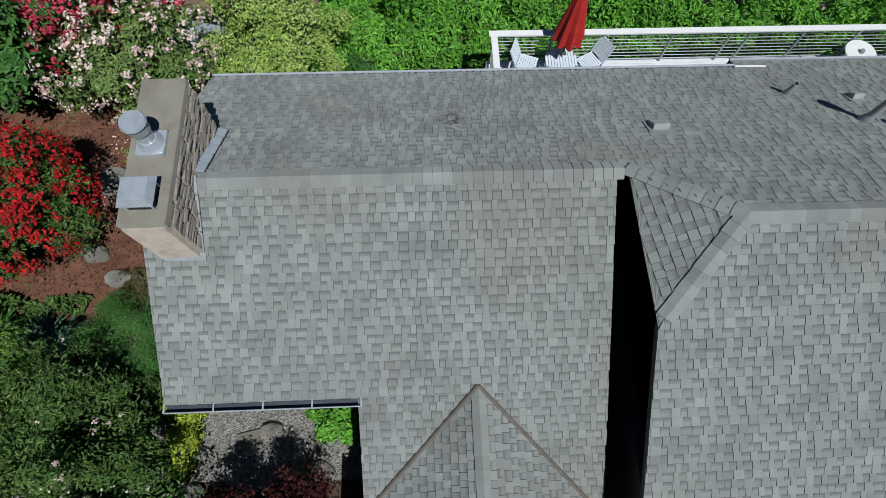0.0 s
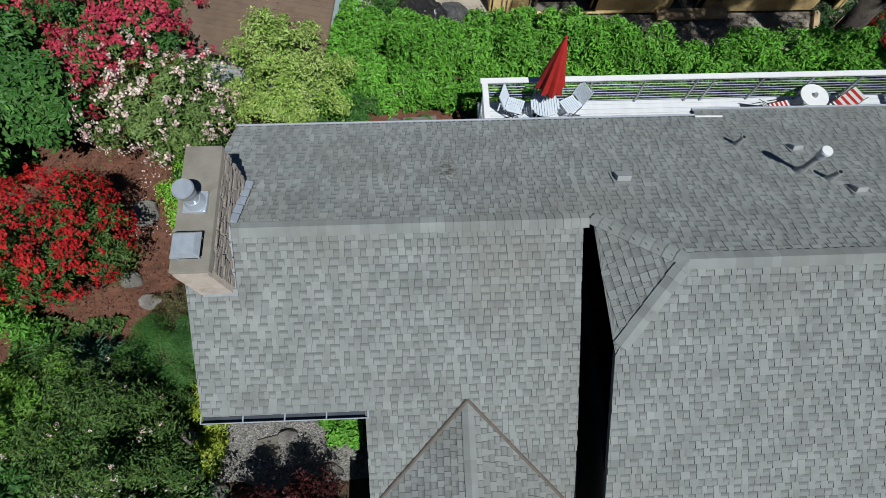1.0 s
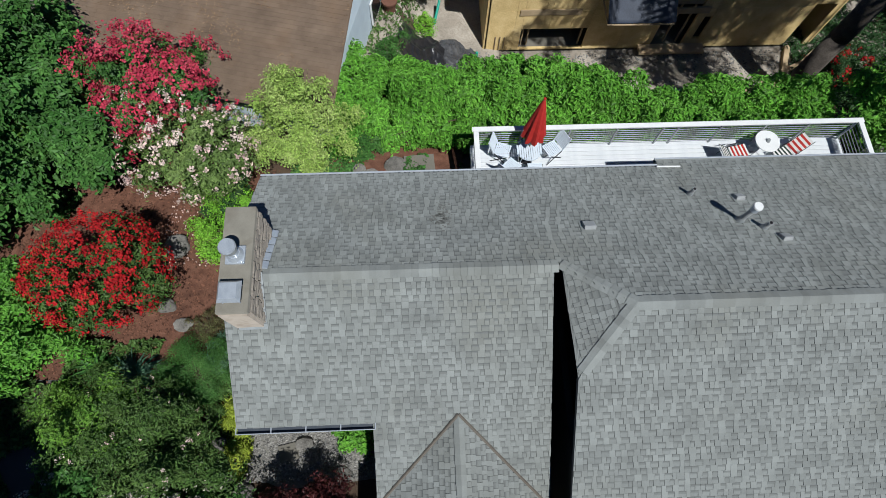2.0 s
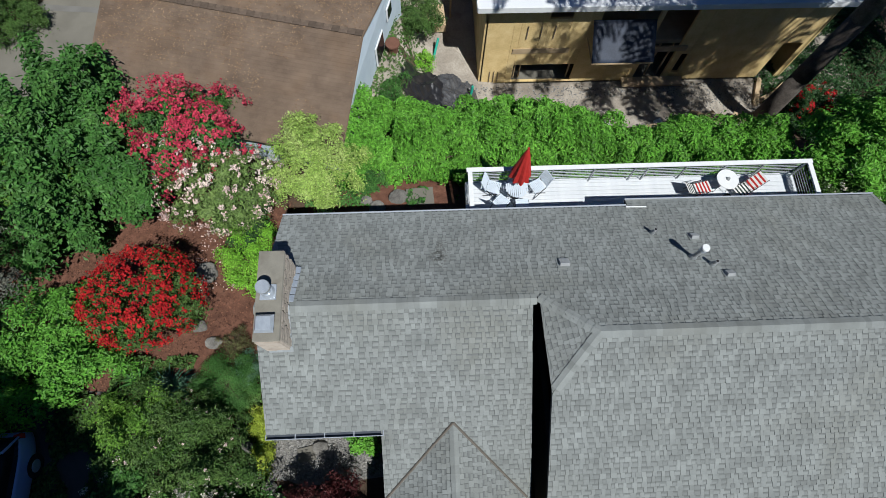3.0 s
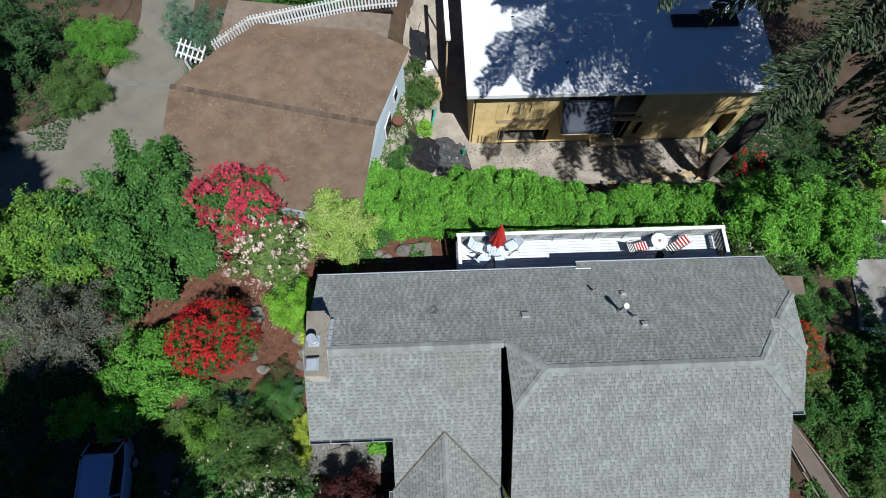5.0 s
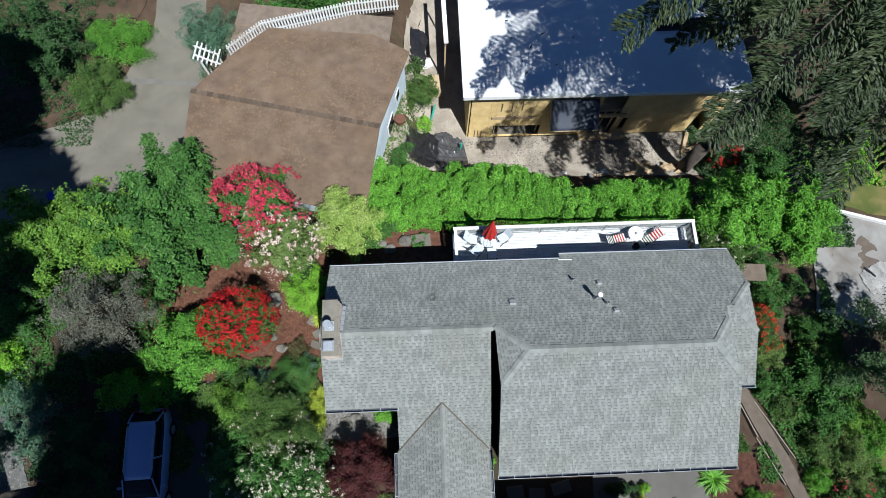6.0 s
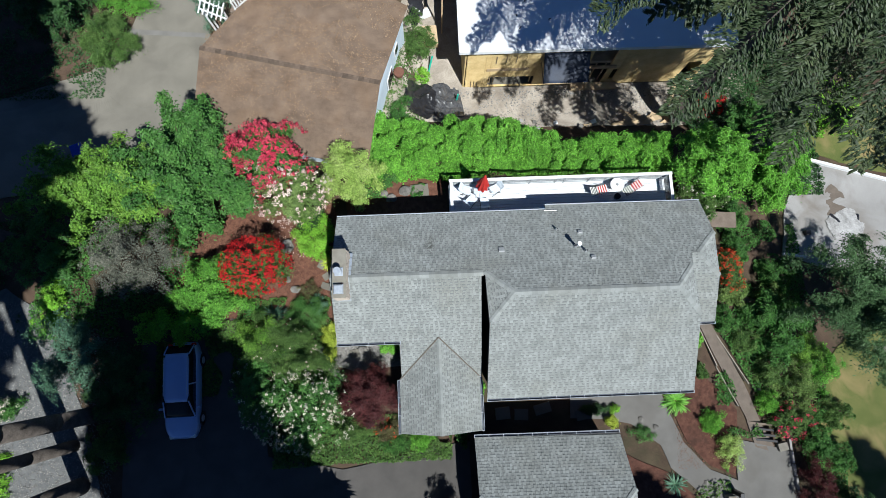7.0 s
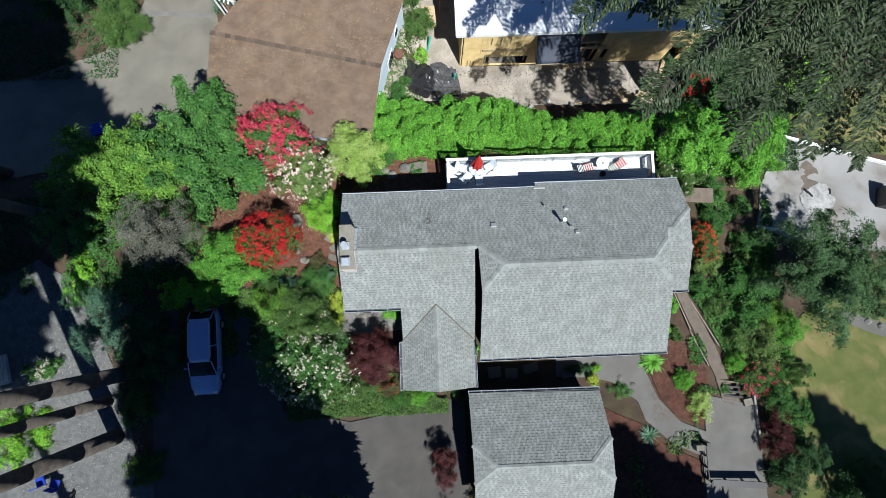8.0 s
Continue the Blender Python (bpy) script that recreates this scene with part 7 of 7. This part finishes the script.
    shrub("dogwood", (-1.9, 9.7), (0.7, 0.55, 0.5), "leaf_mid", 3500, 0.09, "low green shrub behind the house", "shrub", 0.45, seed=51, zc=0.3)
    shrub("site_shrub", (0.0, 19.2), (1.2, 1.7, 1.4), "leaf_olive", 11000, 0.1, "scrubby olive shrub beside the blue wall", "shrub", 0.4, seed=52, zc=1.0)
    shrub("site_weeds", (0.3, 17.5), (0.6, 0.6, 0.5), "leaf_lime", 2500, 0.09, "patch of bright green weeds by the wall", "plant", 0.4, seed=53, zc=0.3)
    shrub("site_weeds", (-1.0, 13.6), (0.8, 1.3, 0.6), "leaf_mid", 4500, 0.09, "green weeds along the blue wall", "plant", 0.4, seed=54, zc=0.3)
    shrub("mounded_shrub", (-19.1, 20.0), (1.75, 1.75, 1.4), "leaf_olive", 24000, 0.1, "dense clipped dark shrub by the far drive", "shrub", 0.4, seed=55, wild=0.12, zc=0.9)
    shrub("mounded_shrub", (-18.6, 23.4), (2.2, 2.1, 1.1), "leaf_green", 18000, 0.1, "broad bright green mounded shrub by the far drive", "shrub", 0.4, seed=56, wild=0.12, zc=0.6)
    shrub("blue_spruce", (-12.0, 22.2), (1.9, 1.9, 2.3), "leaf_bluegreen", 20000, 0.12, "blue-green spruce behind the brown house", "tree", 0.25, seed=57, zc=2.2, stems=1)
    shrub("far_bush", (-22.5, 22.5), (3.0, 3.0, 2.6), "leaf_dark", 14000, 0.16, "dark broadleaf bush in deep shade", "shrub", 0.45, seed=58, zc=1.8)
    shrub("far_bush", (-6.6, 25.5), (3.5, 2.0, 2.4), "leaf_mid", 14000, 0.16, "green bushes past the picket fence", "shrub", 0.45, seed=59, zc=1.2)
    shrub("cedar_bush", (-17.0, 0.6), (1.9, 2.1, 1.5), "leaf_bluegreen", 16000, 0.11, "feathery blue-green cedar by the gravel drive", "shrub", 0.3, seed=60, zc=1.2)
    shrub("laurel", (-14.6, -0.9), (1.6, 2.4, 1.5), "leaf_dark", 12000, 0.12, "dark green laurel between drives", "shrub", 0.45, seed=61, zc=1.0)
    shrub("undergrowth", (-15.6, -4.0), (1.0, 1.2, 0.7), "leaf_olive", 6000, 0.1, "olive undergrowth round the fir trunks", "shrub", 0.45, seed=62, zc=0.4)
    shrub("undergrowth", (-15.3, -7.2), (1.0, 1.2, 0.7), "leaf_olive", 6000, 0.1, "patchy undergrowth at the gravel's edge", "shrub", 0.45, seed=63, zc=0.4)
    shrub("groundcover", (-22.2, -5.2), (2.0, 1.6, 0.6), "leaf_lime", 10000, 0.1, "sunlit green groundcover beside the gravel", "plant", 0.45, seed=64, zc=0.3)
    shrub("hydrangea", (-20.6, -1.8), (0.9, 0.7, 0.8), "leaf_mid", 4500, 0.1, "hydrangea with white flower heads", "shrub", 0.45, flowers="petal_cream", nf=40, fsize=0.07, seed=65, zc=0.5)
    shrub("yellow_shrub", (-12.6, 1.9), (1.7, 1.0, 1.0), "leaf_lime", 9000, 0.1, "yellow-green shrub at the head of the drive", "shrub", 0.45, seed=66, zc=0.8)
    shrub("abelia", (-7.8, 1.0), (1.5, 1.3, 1.2), "leaf_yellow", 15000, 0.085, "yellow-green leafy shrub between drive and garden", "shrub", 0.45, seed=67, zc=0.8)
    shrub("rhododendron", (-8.0, -1.6), (1.3, 1.8, 1.3), "leaf_mid", 9000, 0.12, "shaded rhododendron beside the drive", "rhododendron", 0.35, flowers="petal_cream", nf=30, fsize=0.06, seed=68, zc=1.0)
    shrub("tall_bamboo", (-19.0, 6.6), (2.0, 2.4, 1.6), "leaf_mid", 11000, 0.14, "loose green shrubs by the shaded lane", "shrub", 0.35, seed=69, zc=1.2)
    shrub("lane_shrub", (-18.6, 3.2), (0.8, 1.5, 0.8), "leaf_lime", 5000, 0.1, "yellow-green shrub beside the gravel", "shrub", 0.45, seed=70, zc=0.5)
    shrub("lane_tree", (-24.5, 4.0), (3.6, 4.0, 3.0), "leaf_dark", 16000, 0.18, "dark tree over the shaded lane", "tree", 0.45, seed=71, zc=4.0, stems=1, trunk=0.18)
    # side bank and lawn edge
    for k, (x, y, r, lf, n) in enumerate(((15.9, 1.2, 0.7, "leaf_mid", 3500), (16.6, 2.6, 0.8, "leaf_soft", 4000), (17.2, 5.0, 1.0, "leaf_mid", 5000), (16.9, 0.0, 0.8, "leaf_olive", 4000), (18.2, -1.6, 1.0, "leaf_olive", 5500), (19.6, -2.6, 1.3, "leaf_soft", 7000), (20.6, -0.6, 1.3, "leaf_yellow", 7000),
                                            (19.6, 3.6, 1.1, "leaf_mid", 5000), (20.3, -5.2, 1.1, "leaf_mid", 6000), (19.9, -9.3, 1.4, "leaf_dark", 7000), (21.4, -8.4, 1.2, "leaf_dark", 6000), (17.6, 7.0, 0.9, "leaf_mid", 4500), (14.0, 0.2, 0.5, "leaf_hedge", 2500), (13.4, -0.9, 0.5, "leaf_lime", 2200), (14.2, -1.4, 0.45, "leaf_olive", 1800), (19.2, 1.9, 1.2, "leaf_soft", 6500), (21.7, -1.7, 1.2, "leaf_green", 6500), (22.0, -4.0, 0.9, "leaf_olive", 4000), (21.4, -6.2, 0.8, "leaf_mid", 3500))):
        shrub("bank_shrub", (x, y), (r, r * 1.05, r * 0.8), lf, n, 0.1, "leafy garden shrub on the side bank", "shrub", 0.45, seed=80 + k, zc=r * 0.45, group="side bank shrubs")
    shrub("site_rhododendron", (18.3, 15.0), (1.4, 1.0, 1.0), "leaf_dark", 5000, 0.1, "rhododendron with red blossom behind the laurel", "rhododendron", 0.4, flowers="petal_red", nf=70, fsize=0.08, seed=100, zc=0.8)
    shrub("far_shrub", (20.8, 13.2), (2.2, 1.6, 1.5), "leaf_mid", 10000, 0.14, "green shrubs behind the laurel", "shrub", 0.45, seed=101, zc=0.9)
    shrub("far_shrub", (25.6, 14.2), (2.2, 2.2, 1.8), "leaf_lime", 10000, 0.14, "yellow-green shrubs at the sunlit strip", "shrub", 0.45, seed=102, zc=1.2)
    shrub("laurel", (19.8, 9.8), (2.7, 2.4, 2.2), "leaf_hedge", 34000, 0.14, "green laurel by the concrete pad", "shrub", 0.45, seed=103, wild=0.18, zc=1.2)
    shrub("landing_maple", (12.6, -12.2), (1.9, 1.9, 2.0), "leaf_burgundy", 14000, 0.11, "dark maple below the garage bed", "tree", 0.35, seed=104, zc=5.0, stems=1)
    shrub("garage_tree", (5.0, -12.4), (3.2, 2.0, 1.4), "leaf_dark", 12000, 0.12, "dark foliage along the garage front", "tree", 0.4, seed=105, zc=3.6, stems=1)
    shrub("lawn_shrub", (24.0, -9.8), (2.0, 1.6, 1.4), "leaf_dark", 9000, 0.12, "dark shrubs at the lawn's lower edge", "shrub", 0.4, seed=106, zc=0.9)
    # low growth that fills the beds
    q2 = np.random.default_rng(77)
    for nm, (x0, x1, y0, y1), n, lf, thr, lab in (
            ("undergrowth", (-13.5, -4.6, -1.6, 3.2), 26000, "leaf_olive", -0.12, "low mixed undergrowth in the front garden"),
            ("ivy", (-20.0, -10.5, 1.5, 11.0), 30000, "leaf_mid", -0.1, "low green growth under the trees"),
            ("bank_growth", (15.0, 22.0, -9.5, 8.5), 42000, "leaf_mid", -0.15, "low green growth over the side bank"),
            ("hedge_growth", (17.0, 24.5, 8.5, 22.0), 42000, "leaf_dark", -0.6, "low green growth behind the laurels"),
            ("site_growth", (-2.2, 0.4, 13.0, 20.5), 3600, "leaf_olive", -0.05, "sparse weeds on the bank by the blue wall"),
            ("rear_growth", (-4.2, 1.4, 8.6, 10.6), 4500, "leaf_mid", 0.12, "low green growth behind the house"),
            ("porch_growth", (-7.6, 1.2, -5.2, -2.9), 12000, "leaf_olive", -0.5, "low growth along the drive's edge"),
            ("lane_growth", (-32.0, -20.5, 2.0, 8.0), 14000, "leaf_dark", -0.2, "dark growth beside the shaded lane"),
            ("far_growth", (-30.0, -19.6, 16.5, 31.0), 22000, "leaf_dark", -0.3, "dark low growth past the far drive"),
            ("garage_growth", (9.5, 15.0, -11.8, -6.8), 6000, "leaf_olive", 0.1, "sparse growth in the garage bed")):
        x, y = q2.uniform(x0, x1, int(n * 0.75)), q2.uniform(y0, y1, int(n * 0.75))
        keep = np.array([noise.noise(Vector((a * 0.8, b * 0.8, 5.5))) > thr for a, b in zip(x, y)])
        on_path = np.array([(14.2 < a < 18.3 and abs((a - 14.7) * 1.9 + (b - 1.4)) < 1.0) or (15.1 < a < 19 and b < -4.9) for a, b in zip(x, y)])
        ok = keep & ~on_path
        x, y = x[ok], y[ok]
        hgt = np.array([0.12 + 0.3 * max(0, noise.noise(Vector((a * 1.7, b * 1.7, 9.0))) + 0.3) for a, b in zip(x, y)])
        p = np.stack([x, y, np.array([gz(a, b) for a, b in zip(x, y)]) + hgt * q2.uniform(0.5, 1.0, len(x))], 1)
        g = leaves(nm, p, np.tile([0, 0, 1.0], (len(p), 1)), 0.15, 0.5, lf, None, lab, 0.6, 0.2)
        tagged(g, lab, "groundcover", "", "stuff")


plant_more()
